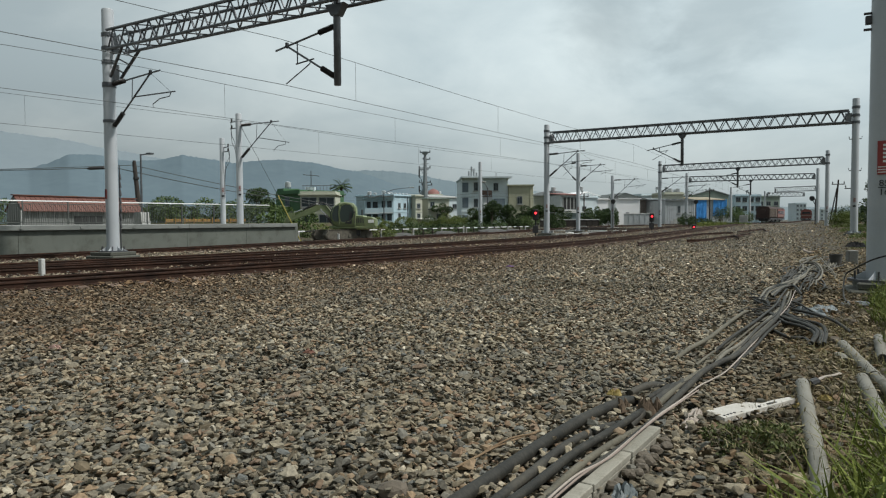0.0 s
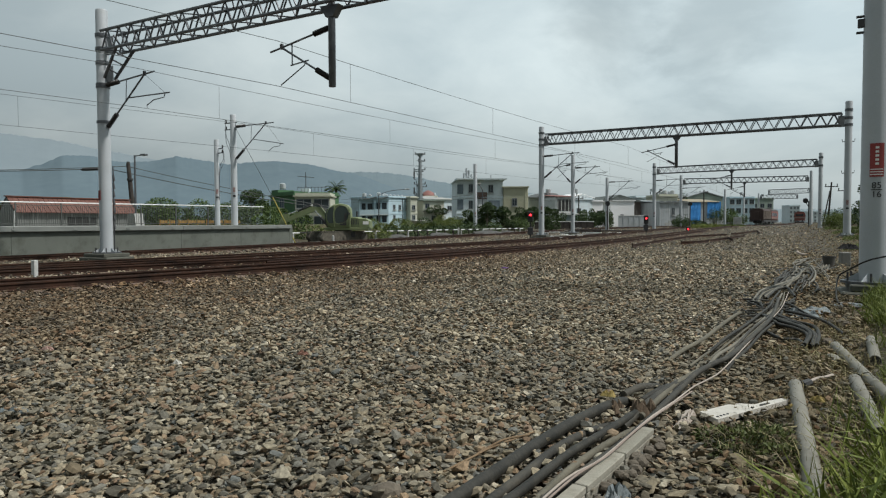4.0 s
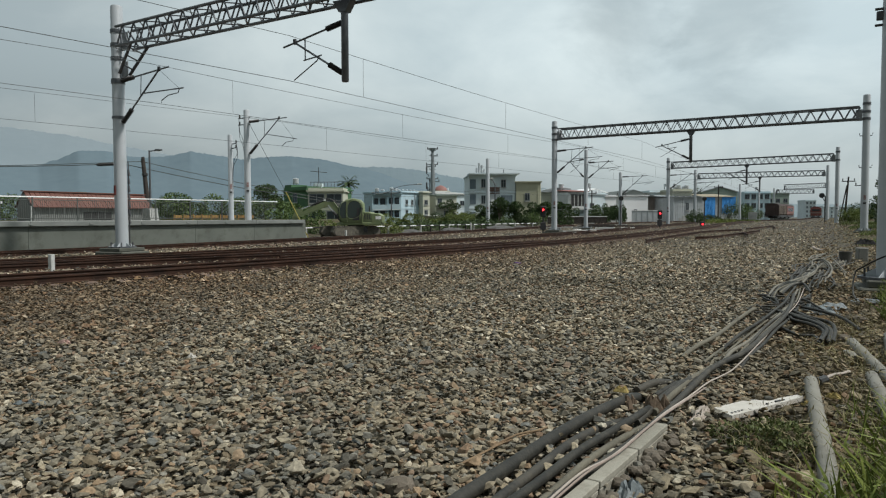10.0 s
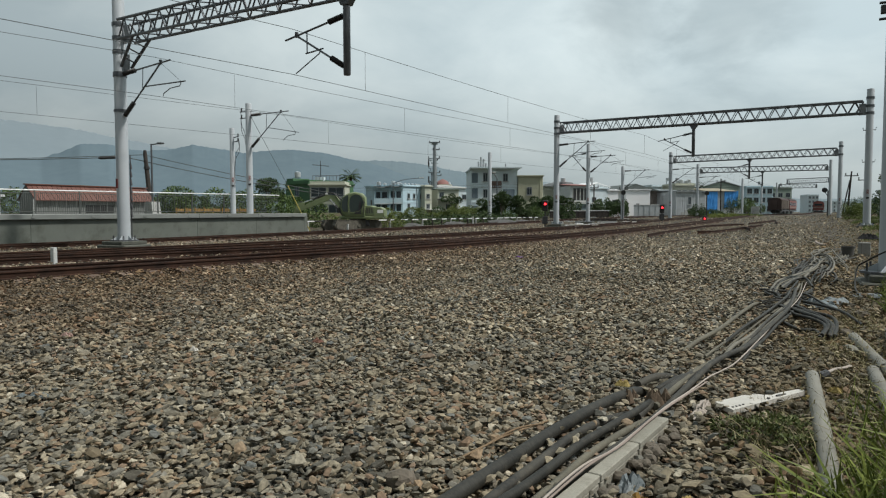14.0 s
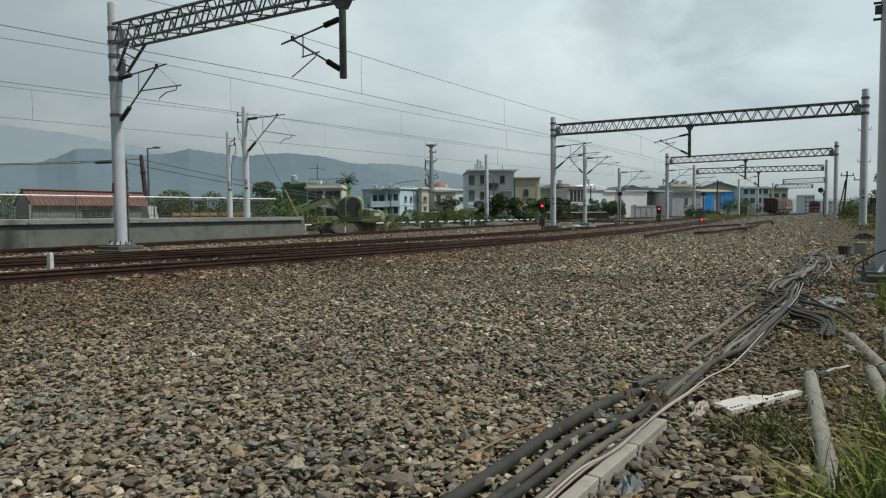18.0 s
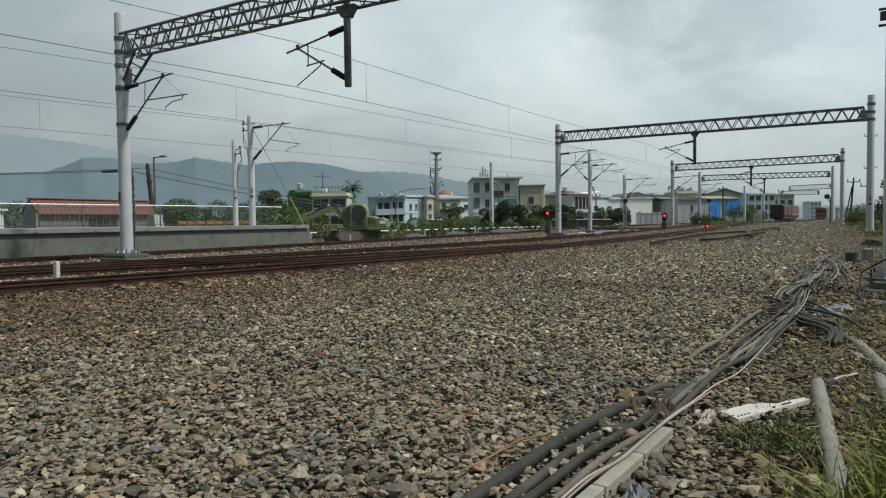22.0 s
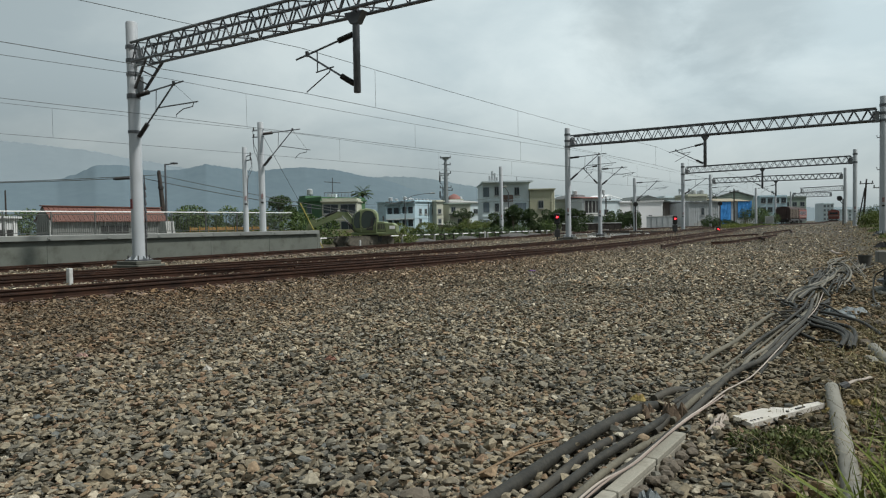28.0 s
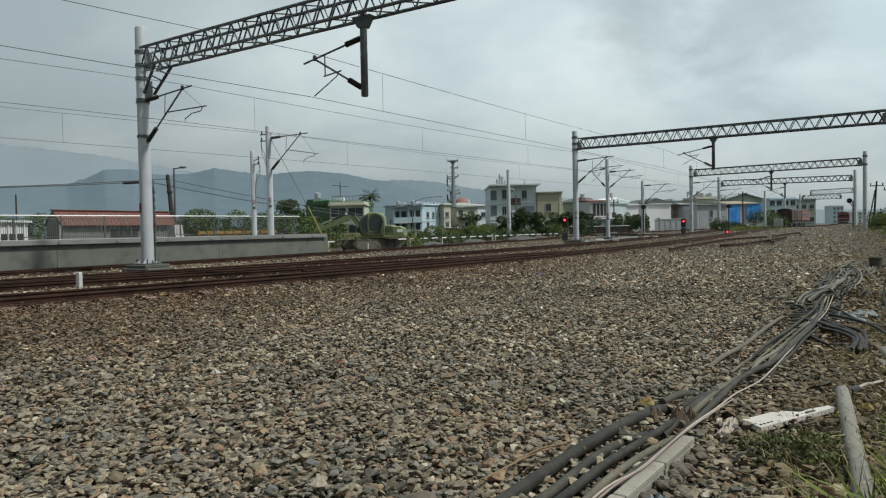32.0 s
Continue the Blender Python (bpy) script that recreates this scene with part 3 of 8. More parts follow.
stones("ballast_stones", 60, 115, 7, 0.11, FAR_SHAPES, 15, on_ballast, "grey-brown ballast far down the line", PALER_STONES)

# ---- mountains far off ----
# Distance haze is painted into these base colours, paler for the ridges behind.
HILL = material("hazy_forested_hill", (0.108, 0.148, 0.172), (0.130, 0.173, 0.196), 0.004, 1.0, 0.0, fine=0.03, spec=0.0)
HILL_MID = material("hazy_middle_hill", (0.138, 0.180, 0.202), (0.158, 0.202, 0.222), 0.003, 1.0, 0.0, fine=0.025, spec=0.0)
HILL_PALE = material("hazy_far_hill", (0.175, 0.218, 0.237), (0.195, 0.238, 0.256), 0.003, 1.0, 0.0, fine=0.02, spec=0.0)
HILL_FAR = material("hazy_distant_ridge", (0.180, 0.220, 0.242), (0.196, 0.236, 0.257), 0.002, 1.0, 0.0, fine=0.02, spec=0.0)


def ridge(name, radius, profile, mat, seed, label):
    """A mountain chain on a ring about the place: profile gives pairs of (degrees left of the line, height)."""
    bm = bmesh.new()
    angles = [profile[0][0] + (profile[-1][0] - profile[0][0]) * k / 900 for k in range(901)]
    rows = []
    for a in angles:
        h = float(np.interp(a, [p[0] for p in profile], [p[1] for p in profile]))
        h += radius * 0.0016 * noise.noise((a * 0.5, seed, 0))
        crest = radius * 0.0011 * (noise.noise((a * 2.1, seed, 3)) + noise.noise((a * 5.3, seed, 5)) + 0.8 * noise.noise((a * 13.0, seed, 8)))
        row = []
        for share in (0.0, 0.45, 0.8, 0.985, 1.0):
            rr = radius * (0.72 + 0.28 * share)
            top = max(0, h) * share ** 1.3 + (max(-0.008 * h, crest) if share == 1.0 else 0.0)
            row.append(bm.verts.new((-math.sin(radians(a)) * rr, math.cos(radians(a)) * rr, top - 2)))
        rows.append(row)
    for r0, r1 in zip(rows, rows[1:]):
        for k in range(4):
            bm.faces.new((r0[k], r1[k], r1[k + 1], r0[k + 1]))
    ob = part(name, bm, mat, None)
    for p in ob.data.polygons:
        p.use_smooth = True
    tagged(ob, label, "mountain", kind="structure")


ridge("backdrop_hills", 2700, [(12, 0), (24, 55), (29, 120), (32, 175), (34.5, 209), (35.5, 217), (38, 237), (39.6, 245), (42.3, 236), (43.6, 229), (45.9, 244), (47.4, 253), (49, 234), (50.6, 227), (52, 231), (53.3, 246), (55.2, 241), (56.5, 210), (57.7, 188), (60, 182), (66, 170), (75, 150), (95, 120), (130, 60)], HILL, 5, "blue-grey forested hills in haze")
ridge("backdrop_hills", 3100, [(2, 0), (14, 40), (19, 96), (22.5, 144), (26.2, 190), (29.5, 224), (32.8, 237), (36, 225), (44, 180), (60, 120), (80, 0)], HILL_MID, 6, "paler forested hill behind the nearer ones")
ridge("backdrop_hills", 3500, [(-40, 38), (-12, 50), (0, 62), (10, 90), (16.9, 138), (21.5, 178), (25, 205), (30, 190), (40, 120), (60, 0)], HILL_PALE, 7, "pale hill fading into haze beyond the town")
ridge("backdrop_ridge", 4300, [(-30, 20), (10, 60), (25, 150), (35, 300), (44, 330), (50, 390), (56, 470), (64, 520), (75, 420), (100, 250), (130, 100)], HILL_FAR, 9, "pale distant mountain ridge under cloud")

# ---- tracks ----
RAIL_OUTLINE = [(-0.06, 0), (0.06, 0), (0.06, 0.012), (0.012, 0.03), (0.012, 0.105), (0.035, 0.118), (0.033, 0.15), (-0.033, 0.15), (-0.035, 0.118), (-0.012, 0.105), (-0.012, 0.03), (-0.06, 0.012)]


def rail_bar(points, mat=RAIL_RUST):
    """A rolled rail section along points (x, y, z of its foot)."""
    bm = bmesh.new()
    pts = [Vector(p) for p in points]
    rings = []
    for i, p in enumerate(pts):
        d = (pts[min(i + 1, len(pts) - 1)] - pts[max(i - 1, 0)]).normalized()
        s = Vector((d.y, -d.x, 0)).normalized()
        rings.append([bm.verts.new(p + s * x + Vector((0, 0, z))) for x, z in RAIL_OUTLINE])
    n = len(RAIL_OUTLINE)
    for a, b in zip(rings, rings[1:]):
        for k in range(n):
            bm.faces.new((a[k], a[(k + 1) % n], b[(k + 1) % n], b[k]))
    bm.faces.new(rings[0][::-1])
    bm.faces.new(rings[-1])
    return bm


def sleeper_mesh():
    bm = prism(bmesh.new(), [(-1.0, -0.14), (1.0, -0.14), (1.0, -0.03), (0.62, 0.02), (0.3, -0.03), (-0.3, -0.03), (-0.62, 0.02), (-1.0, -0.03)], -0.12, 0.12)
    me = bpy.data.meshes.new("sleeper")
    bmesh.ops.recalc_face_normals(bm, faces=bm.faces)
    bm.to_mesh(me)
    bm.free()
    me.materials.append(SLEEPER)
    return me


SLEEPER_MESH = sleeper_mesh()


def track(line, y0, y1, label, step_m=2.5, sleepers=(0, 0), sunk=0.0):
    t = thing("railway_track", (0, 0, 0), 0, label, "railway track", "tracks of the yard")
    ys = np.arange(y0, y1 + 0.01, step_m)
    for side in (-0.565, 0.565):
        pts = []
        for y in ys:
            slope = (line(y + 0.5) - line(y - 0.5))
            k = 1 / math.hypot(1, slope)
            x, yy = line(y) + side * k, y - side * slope * k
            pts.append((x, yy, lift(x, yy) + 0.045 - sunk))
        part("rail", rail_bar(pts), RAIL_RUST, t)
    y = sleepers[0]
    while y < sleepers[1]:
        slope = (line(y + 0.5) - line(y - 0.5))
        ob = link("sleeper", SLEEPER_MESH, SLEEPER, t)
        ob.matrix_basis = pose(line(y), y, lift(line(y), y) + 0.02 - sunk, 0, 0, -math.degrees(math.atan(slope)))
        y += 0.62 * math.cos(math.atan(slope))
    return t


def line_1_far(y):
    return line_1(y) + far_bend(y)


track(line_1_far, -30, 300, "rusty railway track on stained concrete sleepers", sleepers=(-2, 75))
track(line_turnout, -30, 32, "rusty turnout track joining its neighbour", sleepers=(0, 28))
track(lambda y: line_2(y) + far_bend(y), -30, 300, "rusty railway track on brown ballast", sleepers=(0, 70))
track(line_3, -40, 150, "rusty railway track along the platform", sleepers=(0, 60))


def loose_rail(points, label):
    pts = [(x, y, lift(x, y) + 0.06) for x, y in points]
    ob = part("loose_rail", rail_bar(smoothed(pts, 4)), RAIL_RUST, None)
    tagged(ob, label, "rail", "loose rails on the ballast")
    return ob


loose_rail([(-6.04, 32), (-5.98, 37.4), (-5.75, 43.3), (-5.2, 49.6), (-3.45, 54.2)], "long rusty rail lying loose on ballast")
loose_rail([(-4.5, 36.9), (-3.75, 38.6), (-2.84, 46), (-2.16, 51.8)], "short rusty rail lying loose on ballast")
loose_rail([(-3.25, 56.4), (-2.57, 61.7), (-1.86, 68.6), (-1.7, 67.0), (-1.45, 60.5)], "bent rusty rail end on the ballast")
loose_rail([(-2.9, 46.4), (-2.6, 44.2), (-2.4, 42.6)], "stub of rusty rail across a loose one")
loose_rail([(-12.9, 15), (-12.1, 20), (-11.2, 25.5)], "spare rusty rail laid beside the track")

# ---- overhead line: masts, portals, brackets, wires ----
def mast(x, y, z0, z1, r=0.19, label="grey-white tubular steel overhead line mast", lean=0.0, detail=True, plinth=True, number=True, block=0.68):
    t = thing("overhead_line_mast", (x, y, z0), 0, label, "mast", "overhead line masts")
    h = z1 - z0
    part("pole", lathe(bmesh.new(), (0, 0, 0), (lean, 0, h), ((0, r), (0.995, r * 0.93), (1, r * 0.85)), 20), MAST_PAINT, t, smooth=True)
    if detail:
        part("base_plate", lathe(bmesh.new(), (0, 0, -0.01), (0, 0, 0.03), ((0, r * 2.2), (1, r * 2.2)), 8), STEEL, t)
        for k in range(6):
            a = k * math.pi / 3
            c, s = math.cos(a), math.sin(a)
            bm = bmesh.new()
            vs = [bm.verts.new(p) for p in ((c * r * 0.9, s * r * 0.9, 0.03), (c * r * 2.0, s * r * 2.0, 0.03), (c * r * 0.95, s * r * 0.95, 0.17))]
            f = bm.faces.new(vs)
            ext = bmesh.ops.extrude_face_region(bm, geom=[f])
            bmesh.ops.translate(bm, verts=[v for v in ext["geom"] if isinstance(v, bmesh.types.BMVert)], vec=(-s * 0.014, c * 0.014, 0))
            part("gusset", bm, MAST_PAINT, t)
            part("anchor_bolt", tubed((c * r * 1.75 - s * 0.13, s * r * 1.75 + c * 0.13, 0.0), (c * r * 1.75 - s * 0.13, s * r * 1.75 + c * 0.13, 0.17), 0.018, n=6), DARK_STEEL, t)
    if plinth:
        part("foundation", boxed(-block, block, -0.55, 0.55, -0.6, -0.13, 0.03), FOOTING, t, "mossy grey concrete foundation block")
        part("plinth", boxed(-block * 0.75, block * 0.75, -0.5, 0.5, -0.13, -0.012, 0.02), FOOTING, t, "mossy concrete plinth")
    return t


def collar(t, z, r, h=0.09):
    part("collar", lathe(bmesh.new(), (0, 0, z - h / 2), (0, 0, z + h / 2), ((0, r), (0, r + 0.022), (1, r + 0.022), (1, r)), 18, caps=False), STEEL, t)


def insulator(bm, p0, p1, r=0.08, ribs=12):
    prof = [(0, 0.03)]
    for k in range(ribs):
        prof += [((k + 0.2) / ribs, r * 0.72), ((k + 0.45) / ribs, r), ((k + 0.6) / ribs, r), ((k + 0.85) / ribs, r * 0.72)]
    return lathe(bm, p0, p1, prof + [(1, 0.03)], 10)


def bracket(parent, sx, z_top, z_tip, z_low, reach, z_wire, start=0.2, pushed=False, r=0.028):
    """A cantilever on a mast or drop post: sx is the side to which it reaches; heights at the support, the tip, the lower foot and the wire."""
    a, tip = Vector((sx * start, 0, z_top)), Vector((sx * reach, 0, z_tip))
    m = a.lerp(tip, 0.25)
    b = part("top_tube", tubed(m, tip, r), STEEL, parent)
    part("insulator", insulator(bmesh.new(), a, m), INSULATOR, b, "ribbed dark insulator")
    s0, s1 = Vector((sx * start, 0, z_low)), a.lerp(tip, 0.8)
    k = s0.lerp(s1, 0.26)
    d = part("strut", tubed(k, s1, r), STEEL, parent)
    part("insulator", insulator(bmesh.new(), s0, k), INSULATOR, d, "ribbed dark insulator")
    part("clamp", boxed(s1.x - 0.04, s1.x + 0.04, -0.04, 0.04, s1.z - 0.05, s1.z + 0.1, 0.01), DARK_STEEL, parent)
    if pushed:
        h = a.lerp(tip, 0.62)
        low = Vector((h.x, 0, z_wire + 0.5))
        part("hanger_tube", tubed(h, low, 0.018, n=6), STEEL, parent)
        arm = low + Vector((-sx * 0.55, 0, 0.08))
        part("registration_arm", tubed(low + Vector((sx * 0.05, 0, 0)), arm, 0.02, n=6), STEEL, parent)
        part("steady_arm", sweep(bmesh.new(), [arm + Vector((sx * 0.1, 0, 0)), arm + Vector((sx * 0.14, 0, -0.12)), Vector((sx * (reach - 0.35), 0, z_wire))], 0.016, 6), STEEL, parent)
    else:
        q = s0.lerp(s1, 0.56)
        end = Vector((sx * (reach + 0.65), 0, z_wire + 0.32))
        part("registration_arm", tubed(q, end, 0.022, n=6), STEEL, parent)
        knee = q.lerp(end, 0.9)
        part("steady_arm", sweep(bmesh.new(), [knee, knee + Vector((-sx * 0.06, 0, -0.13)), knee + Vector((-sx * 0.5, 0, -0.17)), Vector((sx * (reach - 0.35), 0, z_wire)), Vector((sx * (reach - 0.35), 0, z_wire - 0.08))], 0.016, 6), STEEL, parent)
        part("stay", tubed(a.lerp(tip, 0.42), s0.lerp(s1, 0.5), 0.014, n=6), STEEL, parent)
        part("hanger_wire", tubed(s1, knee, 0.006, n=5), WIRE, parent)


BAR_MESHES = {}


def bar_mesh(length, r):
    key = (round(length, 3), r)
    if key not in BAR_MESHES:
        bm = tubed((0, 0, 0), (0, 0, length), r, n=6)
        bmesh.ops.recalc_face_normals(bm, faces=bm.faces)
        me = bpy.data.meshes.new("brace")
        bm.to_mesh(me)
        bm.free()
        me.materials.append(STEEL)
        BAR_MESHES[key] = me
    return BAR_MESHES[key]


def brace(parent, p0, p1, r=0.022):
    p0, p1 = Vector(p0), Vector(p1)
    ob = link("brace", bar_mesh((p1 - p0).length, r), STEEL, parent)
    ob.matrix_basis = Matrix.Translation(p0) @ (p1 - p0).to_track_quat("Z", "Y").to_matrix().to_4x4()
    return ob


PLATE_STEEL = material("galvanised_plate", (0.20, 0.215, 0.225), (0.30, 0.315, 0.325), 5.0, 0.5, 0.05, metal=0.5)


def portal_beam(p0, p1, height, wide, panel, label, knees=False, braces=True, r=0.05, r_brace=0.026):
    """A lattice beam between two masts. p0 and p1: ends of its lower edge; knees: struts below its ends."""
    p0, p1 = Vector(p0), Vector(p1)
    d = p1 - p0
    length = math.hypot(d.x, d.y)
    t = thing("portal_beam", p0, math.degrees(math.atan2(d.y, d.x)), label, "gantry", "portal beams over the tracks")
    s = d.z / length
    for y in (-wide / 2, wide / 2):
        for z in (0, height):
            part("chord", tubed((0.15, y, z + 0.15 * s), (length - 0.15, y, z + (length - 0.15) * s), r, n=8), STEEL, t)
    n = max(4, int(round(length / panel)))
    stepx = (length - 0.4) / n
    joined = bmesh.new()
    for k in range(n):
        x0, x1 = 0.2 + k * stepx, 0.2 + (k + 1) * stepx
        for y in (-wide / 2, wide / 2):
            xm = (x0 + x1) / 2
            for a, b in (((x0, y, x0 * s), (xm, y, height + xm * s)), ((xm, y, height + xm * s), (x1, y, x1 * s))):
                brace(t, a, b, r_brace) if braces else tube(joined, a, b, r_brace, n=4)
        for z in (0, height):
            a, b = (x0, -wide / 2, z + x0 * s), (x1, wide / 2, z + x1 * s)
            if k % 2:
                a, b = (x0, wide / 2, z + x0 * s), (x1, -wide / 2, z + x1 * s)
            brace(t, a, b, r_brace * 0.8) if braces else tube(joined, a, b, r_brace * 0.8, n=4)
    if braces:
        joined.free()
    else:
        part("lattice", joined, STEEL, t)
    for x, sgn in ((0.0, 1), (length, -1)):
        for y in (-wide / 2, wide / 2):
            part("end_strut", tubed((x + sgn * 0.12, y * 0.55, height * 0.95), (x + sgn * 0.5, y, 0), r * 0.7, n=8), STEEL, t)
            if knees:
                part("knee_brace", tubed((x + sgn * 0.12, y * 0.6, -height * 1.4), (x + sgn * 0.95, y, 0), r, n=8), STEEL, t)
        if knees:
            for f in (0.3, 0.6, 0.85):
                w = wide * (0.3 + 0.2 * f)
                part("knee_tie", tubed((x + sgn * (0.12 + 0.83 * f), -w, -height * 1.4 * (1 - f)), (x + sgn * (0.12 + 0.83 * (f - 0.12)), w, -height * 1.4 * (1.12 - f)), r * 0.5, n=6), STEEL, t)
            part("gusset_plate", boxed(min(x, x + sgn * 0.3), max(x, x + sgn * 0.3), -0.015, 0.015, -height * 1.65, -height * 0.75), PLATE_STEEL, t, "pale galvanised gusset plate")
        part("gusset_plate", boxed(min(x, x + sgn * 0.34), max(x, x + sgn * 0.34), -0.015, 0.015, -height * 0.15, height * 0.8), PLATE_STEEL, t, "pale galvanised gusset plate")
    return t


def drop_post(x, y, z_beam, z_low, sx, reach, z_wire, label="steel drop post hanging from the portal beam"):
    t = thing("drop_post", (x, y, 0), 0, label, "drop post", "drop posts")
    part("post", lathe(bmesh.new(), (0, 0, z_low), (0, 0, z_beam + 0.1), ((0, 0.085), (0.01, 0.1), (1, 0.1)), 10), STEEL, t, smooth=True)
    part("head", prism(bmesh.new(), [(-0.3, z_beam), (0.3, z_beam), (0.11, z_beam - 0.3), (-0.11, z_beam - 0.3)], -0.12, 0.12), STEEL, t)
    bracket(t, sx, z_beam - 0.55, z_beam - 0.97, z_low + 0.25, reach, z_wire, start=0.1, pushed=True)
    return t


# first portal, nearest
PLATE_RED = material("dull_dark_red_plate", (0.13, 0.028, 0.028), (0.19, 0.05, 0.046), 6.0, 0.6, 0.0)
mast_a = mast(-20.25, 15.6, 0.31, 8.36, 0.205, "grey-white overhead line mast on a concrete foundation by the platform track")
collar(mast_a, 4.35, 0.2)
collar(mast_a, 5.55, 0.2, 0.16)
for z in (6.3, 6.75, 7.2):
    collar(mast_a, z, 0.195, 0.12)
bracket(mast_a, 1, 5.57, 5.8, 4.18, 2.4, 4.76)
part("sign_plate", boxed(-0.07, 0.02, -0.222, -0.2, 1.76, 2.08), PLATE_RED, mast_a, "small red warning plate")
mast_j = mast(1.42, 13.3, 0.24, 8.4, 0.222, "grey-white overhead line mast with red plate beside weeds", block=0.5)
portal_beam((-20.05, 15.62, 6.95), (1.3, 14.1, 6.95), 0.62, 0.62, 0.62, "grey lattice steel portal beam spanning the tracks", knees=True)
drop_post(-10.6, 15.0, 6.95, 4.85, -1, 2.05, 5.05)

# second portal
mast_c = mast(-15.2, 46.8, 0.40, 8.05, 0.2)
mast_d = mast(3.5, 45.7, 0.45, 8.15, 0.2, "grey-white overhead line mast with small red plate on the verge")
portal_beam((-15.0, 46.8, 6.8), (3.3, 45.7, 6.8), 0.68, 0.6, 0.7, "grey lattice steel portal beam over several tracks")
bracket(mast_c, 1, 5.56, 5.72, 4.03, 2.75, 4.72)
drop_post(-6.0, 46.25, 6.8, 4.75, -1, 2.2, 5.2)
for m, zs in ((mast_c, (6.35, 6.75, 7.2)), (mast_d, (6.35, 6.75, 7.2))):
    for z in zs:
        collar(m, z, 0.19, 0.14)
for m in (mast_d,):
    for z in (3.6, 5.4):
        part("cable_hook", sweep(bmesh.new(), [(-0.32, 0, z + 0.14), (-0.3, 0, z), (0.3, 0, z), (0.32, 0, z + 0.14)], 0.025, 6), DARK_STEEL, m)
# third and fourth portals
mast_e = mast(-12.75, 80.1, 0.38, 7.92, 0.2)
mast_f = mast(3.6, 77.2, 0.5, 8.05, 0.2)
portal_beam((-12.5, 80.1, 6.75), (3.4, 77.2, 6.75), 0.68, 0.6, 0.75, "grey lattice steel portal beam further down the line")
bracket(mast_e, 1, 5.6, 5.72, 4.1, 3.0, 4.75)
drop_post(-4.6, 78.6, 6.75, 4.7, -1, 2.2, 5.2)
for m in (mast_e, mast_f):
    for z in (6.3, 7.1):
        collar(m, z, 0.19, 0.16)
mast_g = mast(-12.65, 102.6, 0.5, 7.95, 0.2, detail=False)
mast(3.75, 104.3, 0.5, 8.1, 0.2, detail=False)
portal_beam((-12.4, 102.6, 6.75), (3.5, 104.3, 6.75), 0.68, 0.6, 0.75, "grey lattice steel portal beam in the distance", braces=False)
bracket(mast_g, 1, 5.6, 5.72, 4.1, 3.0, 4.75)
drop_post(-4.4, 103.5, 6.75, 4.7, -1, 2.2, 5.2)
# far portals
mast(-4.6, 183, 0.6, 8.2, 0.2, detail=False)
mast(5.6, 151, 0.6, 8.2, 0.2, detail=False)
portal_beam((-2.15, 156.4, 6.95), (5.3, 151.0, 6.9), 0.9, 0.6, 0.9, "grey lattice portal beam far down the line", braces=False)
portal_beam((-4.3, 183, 6.85), (3.9, 181.6, 6.8), 0.9, 0.6, 0.9, "small grey lattice portal beam far off", braces=False)

# single masts
mast_b = mast(-26.4, 28.2, 1.2, 7.12, 0.175, "grey-white overhead line mast standing on the platform", plinth=False, detail=False)
bracket(mast_b, 1, 5.28, 5.33, 3.57, 2.75, 3.87)
mast_b2 = mast(-28.6, 29.2, 1.2, 6.03, 0.145, "slim grey-white line mast on the platform", plinth=False, detail=False)
for z in (4.05, 4.3):
    part("crossarm", tubed((0.1, 0, z), (0.5, 0, z + 0.04), 0.03), STEEL, mast_b2)
    part("insulator", insulator(bmesh.new(), (0.45, 0, z + 0.04), (0.45, 0, z + 0.2), 0.05, 4), INSULATOR, mast_b2)
    part("jumper_cable", sweep(bmesh.new(), smoothed([(0.46, 0, z), (0.55, 0, z - 0.5), (0.22, 0, z - 1.1), (0.15, 0, z - 2.6)], 5), 0.014, 5), DARK_STEEL, mast_b2)
for z in (5.15, 5.5):
    part("crossarm", tubed((-0.6, 0, z), (0.25, 0, z), 0.03), STEEL, mast_b)
    part("insulator", insulator(bmesh.new(), (-0.5, 0, z), (-0.5, 0, z + 0.18), 0.05, 4), INSULATOR, mast_b)
    part("jumper_cable", sweep(bmesh.new(), smoothed([(-0.55, 0, z), (-0.5, 0, z - 0.7), (-0.25, 0, z - 1.3), (-0.18, 0, z - 2.8)], 5), 0.014, 5), DARK_STEEL, mast_b)
mast_k = mast(-15.8, 57.2, 0.4, 7.0, 0.17)
bracket(mast_k, -1, 5.8, 5.6, 4.3, 1.7, 4.75, pushed=True)
bracket(mast_k, 1, 5.5, 5.55, 4.2, 2.3, 4.75)
mast(-28.8, 66.3, 0.4, 7.5, 0.2, detail=False)
mast_n = mast(-17.05, 75.6, 0.5, 6.2, 0.18, detail=False)
bracket(mast_n, 1, 5.2, 5.25, 3.3, 2.9, 4.3)
mast(-8.3, 125, 0.5, 6.8, 0.19, detail=False)
mast(-7.1, 165, 0.55, 7.3, 0.19, detail=False)


# ---- wires ----
def span(points, sag, name="overhead_wire", r=0.012, label="thin dark overhead line wire strung between masts", per=10):
    """One wire hung from support to support."""
    pts = []
    for a, b in zip(points, points[1:]):
        a, b = Vector(a), Vector(b)
        for k in range(per):
            t = k / per
            p = a.lerp(b, t)
            p.z -= sag * 4 * t * (1 - t) * min(1.0, (b - a).length / 40)
            pts.append(p)
    pts.append(Vector(points[-1]))
    t = thing(name, (0, 0, 0), 0, label, "wire", "overhead wires")
    part("strand", sweep(bmesh.new(), pts, r, 5), WIRE, t)
    return t, pts


